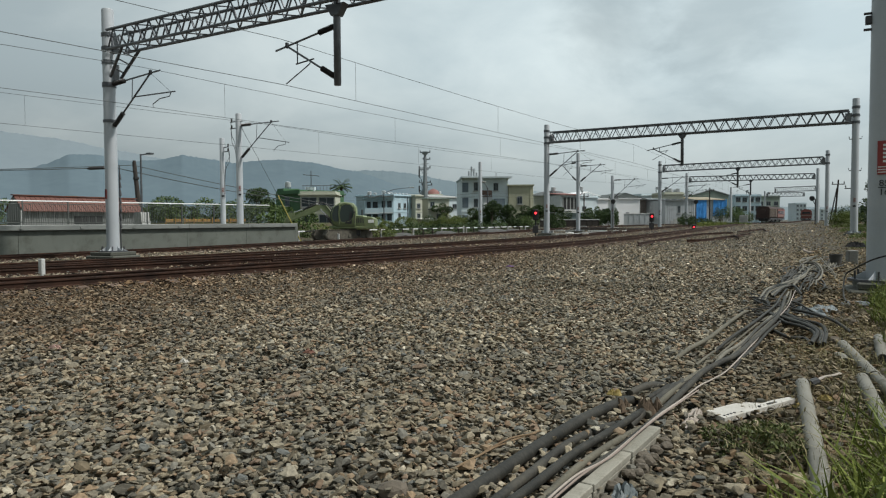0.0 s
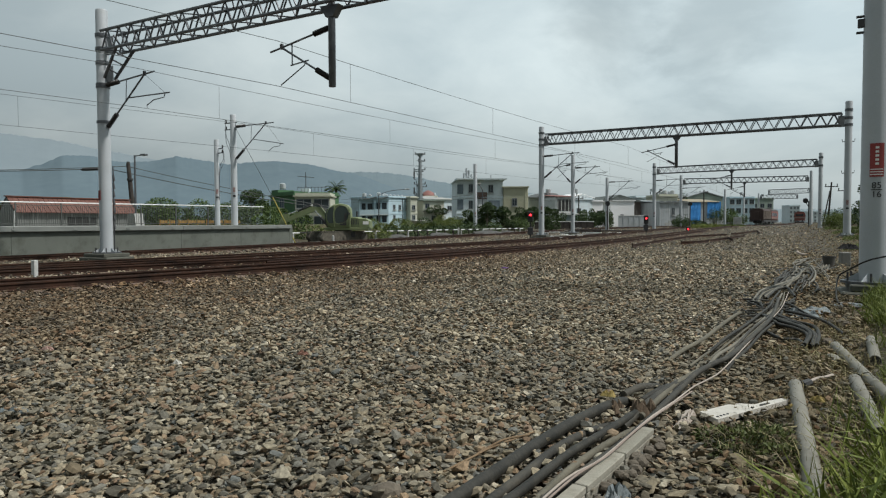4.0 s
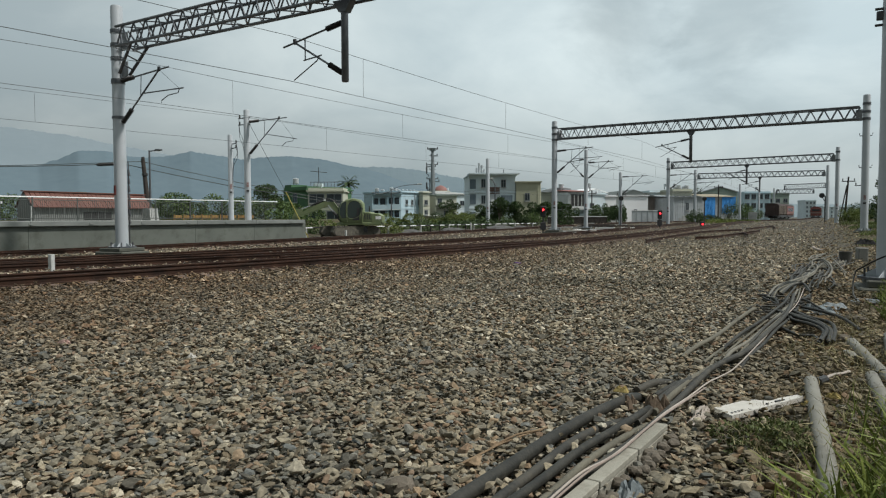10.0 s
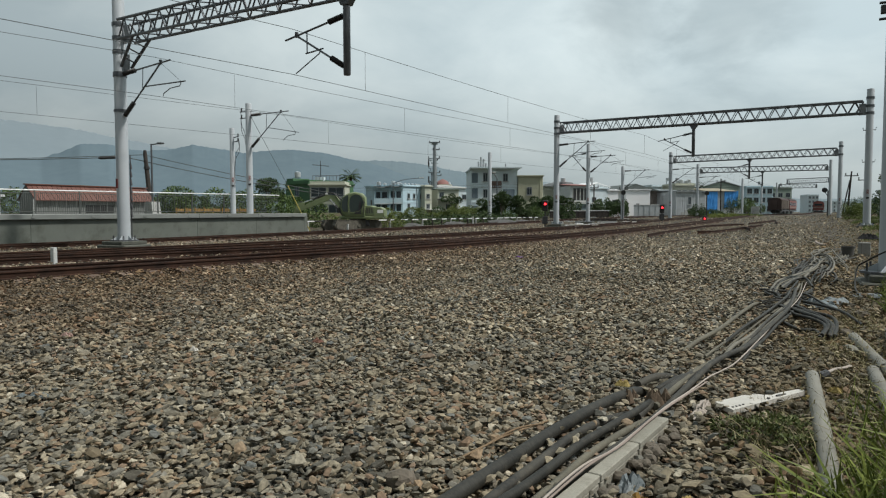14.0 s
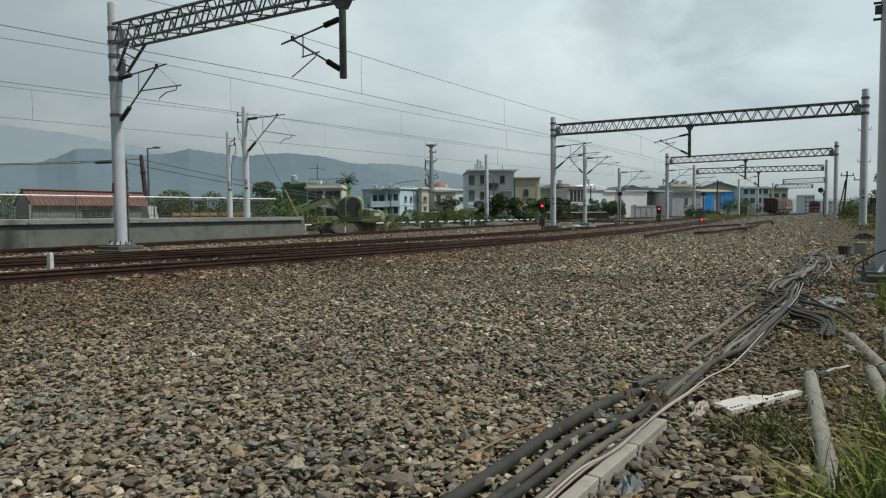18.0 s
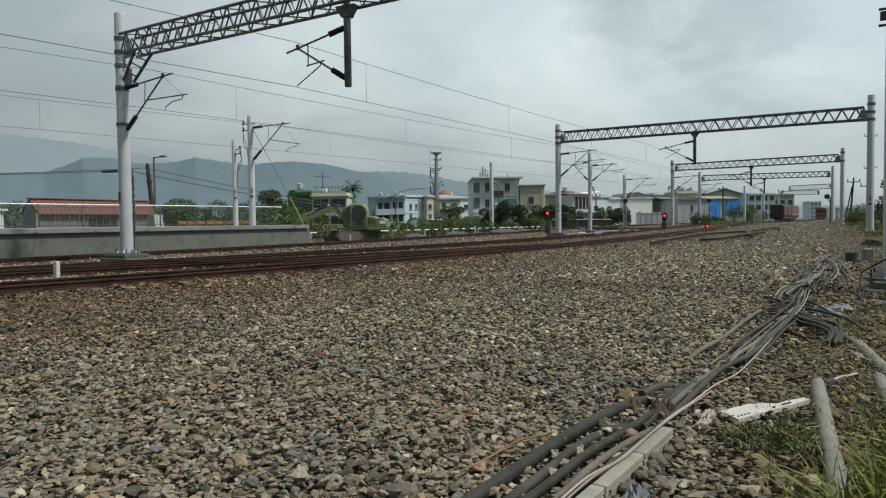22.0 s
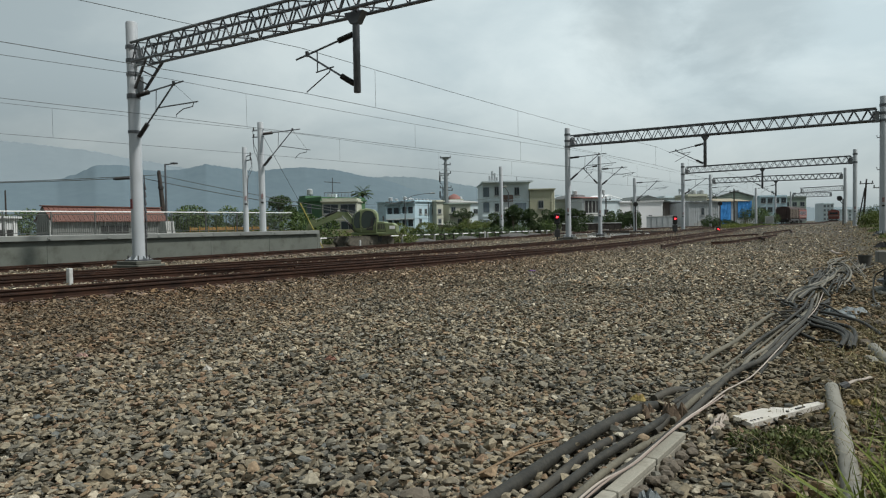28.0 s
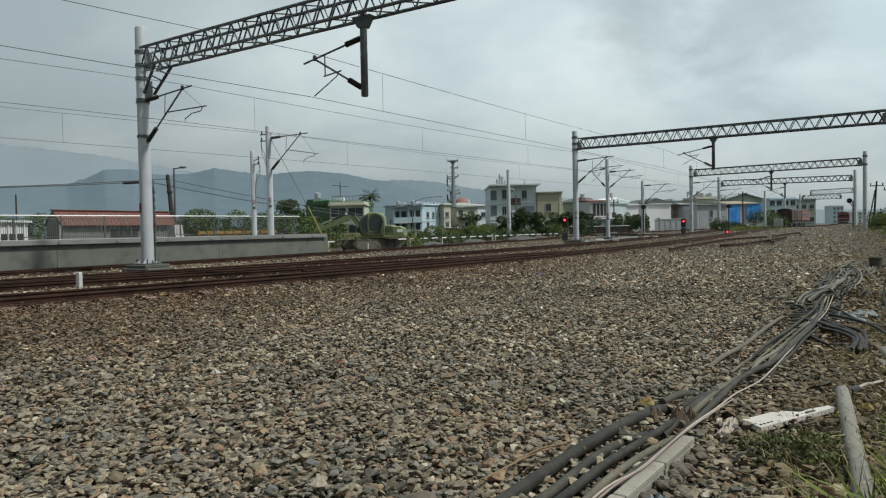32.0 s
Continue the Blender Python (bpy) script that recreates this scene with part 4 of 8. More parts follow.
def catenary(supports, contact_z, system, dropper_step):
    """Messenger and contact wire with droppers: supports (x, y, messenger height) in order."""
    mess, line = span(supports, system, r=0.0085)
    con = [(x, y, contact_z(y)) for x, y, z in supports]
    c, cl = span(con, 0.0, r=0.0085, label="dark contact wire strung over the track")
    for k in range(len(line)):
        a, b = line[k], cl[k]
        if k % dropper_step == 2 and 0.1 < a.z - b.z:
            part("dropper", tubed(a, b, 0.006, n=4), WIRE, mess)


catenary([(-22.3, -30, 6.25), (-12.45, 15, 6.28), (-9.0, 46, 6.25), (-7.2, 78.5, 6.2), (-6.8, 103, 6.2), (-3.5, 165, 6.3)], lambda y: 5.05, 0.14, 3)
catenary([(-29.5, -30, 6.3), (-18.7, 15.6, 6.3), (-13.4, 46.8, 6.2), (-10.6, 79.5, 6.2), (-10.0, 103, 6.2)], lambda y: 5.05, 0.14, 3)
catenary([(-36.5, -30, 6.3), (-23.8, 28.2, 6.3), (-18.6, 57.2, 6.25), (-14.4, 75.6, 6.0)], lambda y: 5.05, 0.14, 3)

# ---- platform and what stands on it ----
SLAB = material("pale_coping_slab", (0.145, 0.158, 0.150), (0.200, 0.215, 0.201), 1.5, 0.8, 0.15, per="object", grime=((0.165, 0.175, 0.160), 0.5, 2.0))
PAVING = material("platform_paving", (0.28, 0.28, 0.265), (0.37, 0.365, 0.345), 1.0, 0.85, 0.15)
FENCE_GREY = material("galvanised_fence", (0.070, 0.077, 0.072), (0.105, 0.113, 0.107), 4.0, 0.5, 0.0, metal=0.3)
RED_ROOF = material("faded_red_sheet_roof", (0.108, 0.042, 0.030), (0.145, 0.060, 0.043), 0.8, 0.6, 0.1, per="object", grime=((0.120, 0.052, 0.036), 0.5, 1.5))
WHITE_SHEET = material("white_sheet_wall", (0.155, 0.166, 0.160), (0.205, 0.218, 0.208), 0.8, 0.6, 0.1, grime=((0.165, 0.175, 0.160), 0.5, 1.4))
YELLOW_LINE = material("worn_yellow_paint", (0.42, 0.32, 0.10), (0.52, 0.42, 0.17), 3.0, 0.8, 0.1)
OLD_WOOD = material("dark_creosoted_wood", (0.025, 0.022, 0.02), (0.06, 0.052, 0.045), 3.0, 0.9, 0.3)
DARK_GLASS = glass("dark_window_glass")


def build_platform():
    x_face, y0, y1 = -25.0, -32.0, 31.2
    t = thing("platform", (x_face, y0, 0), 0, "grey concrete railway platform with pale coping slabs", "platform", kind="structure")
    length = y1 - y0
    n = 16
    for k in range(n):
        a, b = length * k / n, length * (k + 1) / n - 0.006
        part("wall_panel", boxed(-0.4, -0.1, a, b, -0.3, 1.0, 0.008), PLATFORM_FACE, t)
        part("coping_slab", boxed(-0.9, 0.05, a, b, 1.0, 1.2, 0.015), SLAB, t)
    part("paving", boxed(-12.5, -0.9, 0, length, 0.2, 1.19), PAVING, t)
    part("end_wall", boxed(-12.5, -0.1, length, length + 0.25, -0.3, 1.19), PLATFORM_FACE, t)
    part("safety_line", boxed(-1.5, -1.38, 0.2, length - 0.4, 1.19, 1.196), YELLOW_LINE, t, "worn yellow safety line")
    for k in range(26):
        y = length * (k + 0.5) / 26
        part("drain_hole", lathe(bmesh.new(), (-0.11, y, 0.12), (-0.085, y, 0.12), ((0, 0.05), (1, 0.05)), 8), BLACK_PAINT, t)
        part("edge_lug", boxed(0.05, 0.08, y - 0.07, y + 0.07, 1.06, 1.12), SLAB, t)


build_platform()


def bar_fence(p0, p1, z0, height, spacing, label, top_mat, bars=300):
    """A railing of upright bars between two rails."""
    p0, p1 = Vector((*p0, z0)), Vector((*p1, z0))
    d = p1 - p0
    length = d.length
    t = thing("bar_fence", p0, math.degrees(math.atan2(d.y, d.x)), label, "fence", "railings by the line")
    part("top_rail", tubed((0, 0, height), (length, 0, height), 0.035, n=8), top_mat, t, "white top rail")
    for z in (0.12, height - 0.16):
        part("rail", boxed(0, length, -0.02, 0.02, z - 0.02, z + 0.02), FENCE_GREY, t)
    bm = boxed(-0.009, 0.009, -0.009, 0.009, 0.1, height - 0.14)
    me = bpy.data.meshes.new("bar")
    bm.to_mesh(me)
    bm.free()
    for k in range(min(bars, int(length / spacing))):
        ob = link("bar", me, FENCE_GREY, t)
        ob.location = (k * spacing, 0, 0)
    for k in range(int(length / 2.4) + 1):
        part("post", boxed(k * 2.4 - 0.03, k * 2.4 + 0.03, -0.03, 0.03, 0, height), FENCE_GREY, t)
    return t


bar_fence((-39.6, 14.0), (-34.4, 39.8), 1.2, 1.33, 0.11, "grey upright-bar railing with white top rail behind the platform", WHITE_PAINT)
TAN_WALL = material("ochre_panel", (0.30, 0.175, 0.05), (0.40, 0.25, 0.085), 1.2, 0.9, 0.1, per="object")
low_wall = thing("ochre_fence", (-50.1, 44.0, 1.0), 55.6, "low ochre-orange fence beyond the railing", "fence")
for k in range(9):
    part("board", boxed(k * 0.808, (k + 0.9) * 0.808, 0, 0.08, 0.3, 0.62, 0.01), TAN_WALL, low_wall)
    part("post", boxed(k * 0.808, k * 0.808 + 0.1, -0.05, 0.0, 0, 0.72), TAN_WALL, low_wall)


def build_shed():
    t = thing("shed", (-47.45, 29.3, 1.1), 87.8, "white sheet-walled shed with faded red corrugated roof", "shed")
    length, depth, eave, top = 9.7, 1.6, 1.12, 2.12
    part("wall", prism(bmesh.new(), [(0, 0), (depth, 0), (depth, eave), (depth / 2, top - 0.06), (0, eave)], 0, length), WHITE_SHEET, t)
    t.children[0].matrix_basis = Matrix(((0, 1, 0, 0), (1, 0, 0, 0), (0, 0, 1, 0), (0, 0, 0, 1)))
    for k in range(56):
        x = (k + 0.5) * length / 56
        part("wall_rib", boxed(x - 0.03, x + 0.03, -0.03, 0.0, 0.0, eave - 0.05), WHITE_SHEET, t)
    for k in range(27):
        x0, x1 = k * length / 27, (k + 1) * length / 27 - 0.03
        for side in (0, 1):
            bm = bmesh.new()
            y0, y1 = (-0.35, depth / 2) if side == 0 else (depth + 0.35, depth / 2)
            z0 = eave - 0.1
            vs = [bm.verts.new(p) for p in ((x0, y0, z0), (x1, y0, z0), (x1, y1, top), (x0, y1, top))]
            f = bm.faces.new(vs)
            ext = bmesh.ops.extrude_face_region(bm, geom=[f])
            bmesh.ops.translate(bm, verts=[v for v in ext["geom"] if isinstance(v, bmesh.types.BMVert)], vec=(0, 0, 0.05))
            part("roof_sheet", bm, RED_ROOF, t)
    part("ridge_cap", boxed(-0.1, length + 0.1, depth / 2 - 0.15, depth / 2 + 0.15, top + 0.03, top + 0.1), RED_ROOF, t)
    part("bargeboard", boxed(-0.12, -0.02, -0.35, -0.25, 0.0, eave), WHITE_PAINT, t)
    w = part("window", boxed(3.9, 6.2, -0.05, 0.02, 0.16, 0.74), BLACK_PAINT, t, "wide dark barred window")
    for k in range(3):
        part("mullion", boxed(4.45 + k * 0.57, 4.49 + k * 0.57, -0.08, -0.05, 0.18, 0.72), WHITE_SHEET, w)


build_shed()


def build_lamp():
    t = thing("platform_lamp", (-38.85, 32.2, 1.15), 0, "slim grey lamp post on a concrete block behind the platform", "lamp post")
    part("block", prism(bmesh.new(), [(-0.42, 0), (0.42, 0), (0.26, 0.85), (-0.26, 0.85)], -0.35, 0.35), STONE_GREY, t)
    part("pole", tubed((0, 0, 0.8), (0, 0, 4.75), 0.075, 0.055), STEEL, t)
    part("arm", tubed((0, 0, 4.7), (0.55, 0.3, 4.78), 0.04), STEEL, t)
    part("lamp_head", boxed(0.35, 0.8, 0.12, 0.42, 4.72, 4.84, 0.03), STEEL, t)


build_lamp()


def build_leaning_pole():
    t = thing("leaning_pole", (-50.6, 41.7, 1.0), 0, "dark wooden pole leaning beyond the shed", "utility pole")
    part("pole", tubed((0.15, 0, 0), (-0.55, 0, 5.6), 0.24, 0.16, 10), OLD_WOOD, t)
    part("strap", lathe(bmesh.new(), (-0.34, 0, 4.1), (-0.36, 0, 4.3), ((0, 0.26), (1, 0.25)), 10), BLACK_PAINT, t)
    part("cap", boxed(-0.62, -0.46, -0.1, 0.1, 5.5, 5.75), OLD_WOOD, t)


build_leaning_pole()
span([(-75, 15, 5.6), (-52.6, 40.8, 6.15), (-36, 52, 2.5)], 0.5, "telephone_cable", 0.035, "thick black telephone cable hanging beyond the platform")
span([(-75, 16, 5.2), (-51.2, 41.6, 6.35), (-36.2, 52.3, 2.65)], 0.35, "telephone_cable", 0.03, "black telephone cable hanging beyond the platform")
part("cable_joint", lathe(bmesh.new(), (-54.0, 39.2, 6.0), (-52.9, 40.3, 6.1), ((0, 0.05), (0.15, 0.13), (0.85, 0.13), (1, 0.05)), 8), BLACK_PAINT, bpy.data.objects["telephone_cable"])


MARKER_PAINT = material("weathered_white_post", (0.42, 0.43, 0.42), (0.54, 0.55, 0.53), 6.0, 0.8, 0.2, grime=((0.25, 0.24, 0.21), 0.6, 8.0))


def marker_post(x, y, h=0.42, label="small white concrete marker post in the ballast"):
    t = thing("marker_post", (x, y, lift(x, y) - 0.05), 12, label, "marker post", "marker posts")
    part("post", boxed(-0.055, 0.055, -0.055, 0.055, 0, h + 0.05, 0.012), MARKER_PAINT, t)


marker_post(-15.45, 10.0, 0.44)
marker_post(-24.3, 34.3, 0.5)
marker_post(-23.2, 50.0, 0.75)

# ---- houses: shared parts ----
GREY_ROOF = material("grey_sheet_roof", (0.24, 0.27, 0.28), (0.33, 0.36, 0.37), 0.4, 0.55, 0.1)
PLATE_WHITE = material("chalky_white_wall", (0.50, 0.52, 0.52), (0.60, 0.62, 0.61), 0.6, 0.8, 0.05, grime=((0.3, 0.31, 0.3), 0.5, 1.0))
FRAME_GREY = material("grey_window_frame", (0.16, 0.18, 0.19), (0.26, 0.28, 0.29), 2.0, 0.5, 0.0)


def window(parent, x, z, w, h, y=0.0, mat=None, frame_mat=None, panes=2, label=""):
    f = part("window", boxed(x, x + w, y - 0.06, y + 0.02, z, z + h), frame_mat or FRAME_GREY, parent, label)
    pw = (w - 0.07 * (panes + 1)) / panes
    for k in range(panes):
        a = x + 0.07 + k * (pw + 0.07)
        part("pane", boxed(a, a + pw, y - 0.075, y - 0.055, z + 0.07, z + h - 0.07), mat or DARK_GLASS, f)
    part("sill", boxed(x - 0.1, x + w + 0.1, y - 0.18, y, z - 0.1, z), STONE_GREY, f)
    return f


def house(name, pl, pr, depth, height, wall_mat, label, storeys=2, cols=3, roof="flat", roof_mat=None, win=(1.1, 1.2), parapet=0.35, category="house", skip=(), roof_h=1.2, group="", win_mat=None, base=None, gable_mat=None):
    """A house whose front runs from pl to pr on the ground, with its storeys, windows and roof."""
    d = Vector((pr[0] - pl[0], pr[1] - pl[1]))
    w = d.length
    z0 = lift(*pl) if base is None else base
    t = thing(name, (pl[0], pl[1], z0 - 0.2), math.degrees(math.atan2(d.y, d.x)), label, category, group)
    height += 0.2
    part("wall", boxed(0, w, 0, depth, 0, height), wall_mat, t)
    sh = (height - 0.2) / storeys
    for s in range(storeys):
        part("floor_band", boxed(-0.06, w + 0.06, -0.07, 0.02, 0.2 + sh * (s + 1) - 0.16, 0.2 + sh * (s + 1) + 0.02), wall_mat, t)
        for c in range(cols):
            if (s, c) in skip:
                continue
            x = w * (c + 0.5) / cols - win[0] / 2
            window(t, x, 0.2 + sh * s + sh * 0.32, win[0], min(win[1], sh * 0.55), mat=win_mat)
    if roof == "flat":
        part("roof_slab", boxed(-0.2, w + 0.2, -0.25, depth + 0.2, height, height + 0.16), roof_mat or wall_mat, t)
        for a in ((0, w, 0, 0.15), (0, w, depth - 0.15, depth), (0, 0.15, 0.15, depth - 0.15), (w - 0.15, w, 0.15, depth - 0.15)):
            part("parapet", boxed(a[0], a[1], a[2], a[3], height + 0.16, height + 0.16 + parapet), wall_mat, t)
    elif roof == "gable":
        bm = prism(bmesh.new(), [(-0.3, height - 0.05), (w / 2, height + roof_h), (w + 0.3, height - 0.05), (w + 0.3, height + 0.1), (w / 2, height + roof_h + 0.16), (-0.3, height + 0.1)], -0.3, depth + 0.3)
        part("roof", bm, roof_mat or GREY_ROOF, t)
        part("gable_wall", prism(bmesh.new(), [(0, height), (w, height), (w / 2, height + roof_h)], 0.01, depth - 0.01), gable_mat or wall_mat, t)
    elif roof == "shed":
        bm = bmesh.new()
        vs = [(-0.15, -0.35, height - 0.02), (w + 0.15, -0.35, height - 0.02), (w + 0.15, depth, height + roof_h), (-0.15, depth, height + roof_h)]
        bm.faces.new([bm.verts.new(p) for p in vs])
        ext = bmesh.ops.extrude_face_region(bm, geom=list(bm.faces))
        bmesh.ops.translate(bm, verts=[v for v in ext["geom"] if isinstance(v, bmesh.types.BMVert)], vec=(0, 0, 0.12))
        part("roof", bm, roof_mat or GREY_ROOF, t)
        part("side_wall", boxed(0.02, w - 0.02, depth - 0.3, depth - 0.02, height, height + roof_h), wall_mat, t)
    return t, w, height


# low white house and a thin pole across the field
t, w, h = house("house", (-51.0, 25.5), (-53.4, 30.5), 4, 1.49, PLATE_WHITE, "low white house with dark openings across the field", 1, 0, parapet=0.0, base=1.0)
part("opening", boxed(w * 0.1, w * 0.92, -0.04, 0.02, 0.2, h * 0.5), BLACK_PAINT, t, "dark open front")
for k in range(6):
    part("post", boxed(w * (0.1 + 0.16 * k), w * (0.1 + 0.16 * k) + 0.12, -0.1, -0.04, 0, h), PLATE_WHITE, t)
t = thing("utility_pole", (-82.7, 46.0, 1.0), 0, "thin dark utility pole standing in the field", "utility pole")
part("pole", tubed((0, 0, 0), (0, 0, 5.46), 0.12, 0.08), OLD_WOOD, t)

# ---- excavator ----
DIGGER_GREEN = material("faded_yellow_green_paint", (0.125, 0.165, 0.078), (0.20, 0.24, 0.125), 1.6, 0.5, 0.05, grime=((0.16, 0.16, 0.07), 0.6, 2.5))
STEEL_BRIGHT = material("chromed_rod", (0.45, 0.46, 0.46), (0.6, 0.61, 0.61), 4.0, 0.25, 0.0, metal=0.9)
TRACK_STEEL = material("muddy_track_steel", (0.065, 0.061, 0.050), (0.16, 0.147, 0.118), 5.0, 0.9, 0.4)


CAB_GLASS = glass("dark_cab_glass", (0.045, 0.060, 0.055))
CAB_GLASS.node_tree.nodes["Principled BSDF"].inputs["Specular IOR Level"].default_value = 0.35


def bulged(outline, y0, y1, b):
    """An outline in x and z drawn out between y0 and y1, with rounded shoulders."""
    bm = bmesh.new()
    cx, cz = sum(p[0] for p in outline) / len(outline), sum(p[1] for p in outline) / len(outline)
    rings = []
    for y, s in ((y0, 0.84), (y0 + 0.35 * b, 0.94), (y0 + b, 1.0), (y1 - b, 1.0), (y1 - 0.35 * b, 0.95), (y1, 0.86)):
        rings.append([bm.verts.new((cx + (x - cx) * s, y, cz + (z - cz) * s)) for x, z in outline])
    n = len(outline)
    for p, q in zip(rings, rings[1:]):
        for k in range(n):
            bm.faces.new((p[k], p[(k + 1) % n], q[(k + 1) % n], q[k]))
    bm.faces.new(rings[0][::-1])
    bm.faces.new(rings[-1])
    return bm


def build_excavator():
    t = thing("excavator", (-25.15, 36.65, lift(-25.3, 36.5) + 0.06), 207, "faded yellow-green tracked excavator parked beyond the platform end", "excavator")
    t.scale = (0.9, 0.9, 0.9)
    for y in (-0.95, 0.95):
        outline = [(-1.75, 0.12), (-1.5, 0.0), (1.5, 0.0), (1.75, 0.12), (1.85, 0.35), (1.72, 0.6), (1.5, 0.7), (-1.5, 0.7), (-1.72, 0.6), (-1.85, 0.35)]
        tr = part("crawler_track", prism(bmesh.new(), outline, y - 0.24, y + 0.24), TRACK_STEEL, t, "muddy steel crawler track")
        tr.matrix_basis = pose(0.48, 0.07, 0, 0, 0, 35)
        for k in range(18):
            x = -1.6 + k * 0.188
            part("track_shoe", boxed(x, x + 0.13, y - 0.27, y + 0.27, 0.69, 0.735), TRACK_STEEL, tr)
        for x in (-1.5, -0.75, 0.0, 0.75, 1.5):
            s = 1 if y > 0 else -1
            part("roller", tubed((x, y + s * 0.2, 0.33), (x, y + s * 0.29, 0.33), 0.25 if abs(x) > 1.4 else 0.13, n=14), TRACK_STEEL, tr)
    part("undercarriage", boxed(-0.9, 0.9, -0.75, 0.75, 0.3, 0.72, 0.05), DARK_STEEL, t)
    part("slew_ring", tubed((0, 0, 0.7), (0, 0, 0.82), 0.6, n=20), DARK_STEEL, t)
    part("deck", boxed(-1.9, 1.2, -1.12, 1.12, 0.8, 1.0, 0.04), DIGGER_GREEN, t)
    part("counterweight", bulged([(-2.0, 0.95), (-1.2, 0.9), (-1.1, 1.66), (-1.7, 1.62), (-1.98, 1.45)], -1.12, 1.12, 0.12), DIGGER_GREEN, t, smooth=True)
    part("engine_cover", bulged([(-1.3, 0.98), (-0.4, 0.98), (-0.4, 1.74), (-1.15, 1.72), (-1.3, 1.6)], -1.1, 1.1, 0.1), DIGGER_GREEN, t, smooth=True)
    outline = [(-0.66, 0.92), (0.0, 0.88), (0.75, 0.9), (1.0, 1.1), (1.13, 1.5), (1.1, 1.95), (0.92, 2.35), (0.55, 2.6), (0.05, 2.68), (-0.42, 2.58), (-0.66, 2.3), (-0.7, 1.6)]
    cab = part("cab", bulged(outline, 0.18, 1.18, 0.16), DIGGER_GREEN, t, smooth=True)
    glass_line = [(-0.52, 1.9), (-0.44, 1.55), (-0.2, 1.33), (0.1, 1.26), (0.38, 1.3), (0.47, 1.6), (0.46, 2.0), (0.36, 2.34), (0.08, 2.5), (-0.26, 2.46), (-0.46, 2.24)]
    part("door_window", prism(bmesh.new(), glass_line, 1.175, 1.195), CAB_GLASS, cab, "dark oval cab door window")
    part("door_rim", sweep(bmesh.new(), smoothed([(x, 1.19, z) for x, z in glass_line + glass_line[:1]], 3), 0.016, 6), DIGGER_GREEN, cab)
    part("front_side_window", prism(bmesh.new(), [(0.54, 1.3), (0.84, 1.3), (1.0, 1.55), (0.99, 1.95), (0.84, 2.32), (0.52, 2.5), (0.53, 2.0)], 1.165, 1.19), CAB_GLASS, cab, "front quarter window of the cab")
    part("windscreen", bulged([(0.98, 1.3), (1.12, 1.34), (1.17, 1.55), (1.14, 1.95), (0.95, 2.36), (0.84, 2.3)], 0.28, 1.1, 0.05), CAB_GLASS, cab, smooth=True)
    part("handrail", sweep(bmesh.new(), smoothed([(-0.56, 1.22, 1.2), (-0.55, 1.24, 1.8), (-0.5, 1.22, 2.1)], 4), 0.02, 6), DARK_STEEL, cab)
    part("door_hinge", boxed(-0.62, -0.5, 1.17, 1.21, 1.9, 2.0), DARK_STEEL, cab)
    part("exhaust", tubed((-0.9, -0.6, 1.75), (-0.9, -0.6, 2.15), 0.06), DARK_STEEL, t)
    part("door_frame", sweep(bmesh.new(), smoothed([(x, 1.2, z) for x, z in ((-0.62, 1.0), (-0.64, 1.7), (-0.6, 2.25), (-0.36, 2.54), (0.08, 2.6), (0.42, 2.44), (0.54, 2.0), (0.52, 1.4), (0.46, 1.0))], 4), 0.018, 6), DIGGER_GREEN, cab)
    part("seat", bulged([(-0.35, 1.15), (0.1, 1.15), (0.1, 1.35), (-0.18, 1.38), (-0.24, 2.0), (-0.4, 2.0)], 1.196, 1.2, 0.001), BLACK_PAINT, cab, "dark driver seat behind the glass")
    for k in range(6):
        part("cooling_slot", boxed(-1.22 + 0.12 * k, -1.16 + 0.12 * k, 1.098, 1.112, 1.2, 1.55), DARK_STEEL, t)
    part("number_panel", boxed(-1.9, -1.5, 1.115, 1.13, 1.2, 1.42), WHITE_PAINT, t, "pale worn marking panel")
    boom = part("boom", prism(bmesh.new(), [(0.55, 1.05), (0.9, 1.05), (1.72, 2.0), (2.05, 2.14), (4.3, 1.3), (4.42, 1.5), (2.3, 2.5), (1.6, 2.46)], -0.4, -0.04), DIGGER_GREEN, t)
    for y in (-0.5, 0.06):
        part("boom_cylinder", tubed((1.0, y, 0.95), (1.62, y, 1.75), 0.08), DARK_STEEL, boom, "dark hydraulic cylinder")
        part("piston_rod", tubed((1.62, y, 1.75), (2.0, y, 2.2), 0.045), STEEL_BRIGHT, boom, "bright piston rod")
    part("arm_cylinder", tubed((2.05, -0.23, 2.66), (3.3, -0.23, 2.18), 0.075), DARK_STEEL, boom, "dark hydraulic cylinder")
    part("piston_rod", tubed((3.3, -0.23, 2.18), (4.1, -0.23, 1.9), 0.045), STEEL_BRIGHT, boom, "bright piston rod")
    for y in (-0.42, -0.02):
        part("hose", sweep(bmesh.new(), smoothed([(0.8, y, 1.6), (1.35, y, 2.25), (1.75, y, 2.62), (2.3, y, 2.66), (3.2, y, 2.2)], 4), 0.03, 6), BLACK_PAINT, boom)
    part("work_lamp", boxed(2.2, 2.36, -0.32, -0.14, 2.52, 2.7, 0.02), WHITE_PAINT, boom)
    arm = part("arm", prism(bmesh.new(), [(3.85, 1.98), (4.35, 1.95), (4.95, 0.55), (4.72, 0.42), (4.1, 1.3)], -0.36, -0.1), DIGGER_GREEN, t)
    part("bucket_cylinder", tubed((4.1, -0.23, 2.05), (4.75, -0.23, 1.0), 0.06), DARK_STEEL, arm, "dark hydraulic cylinder")
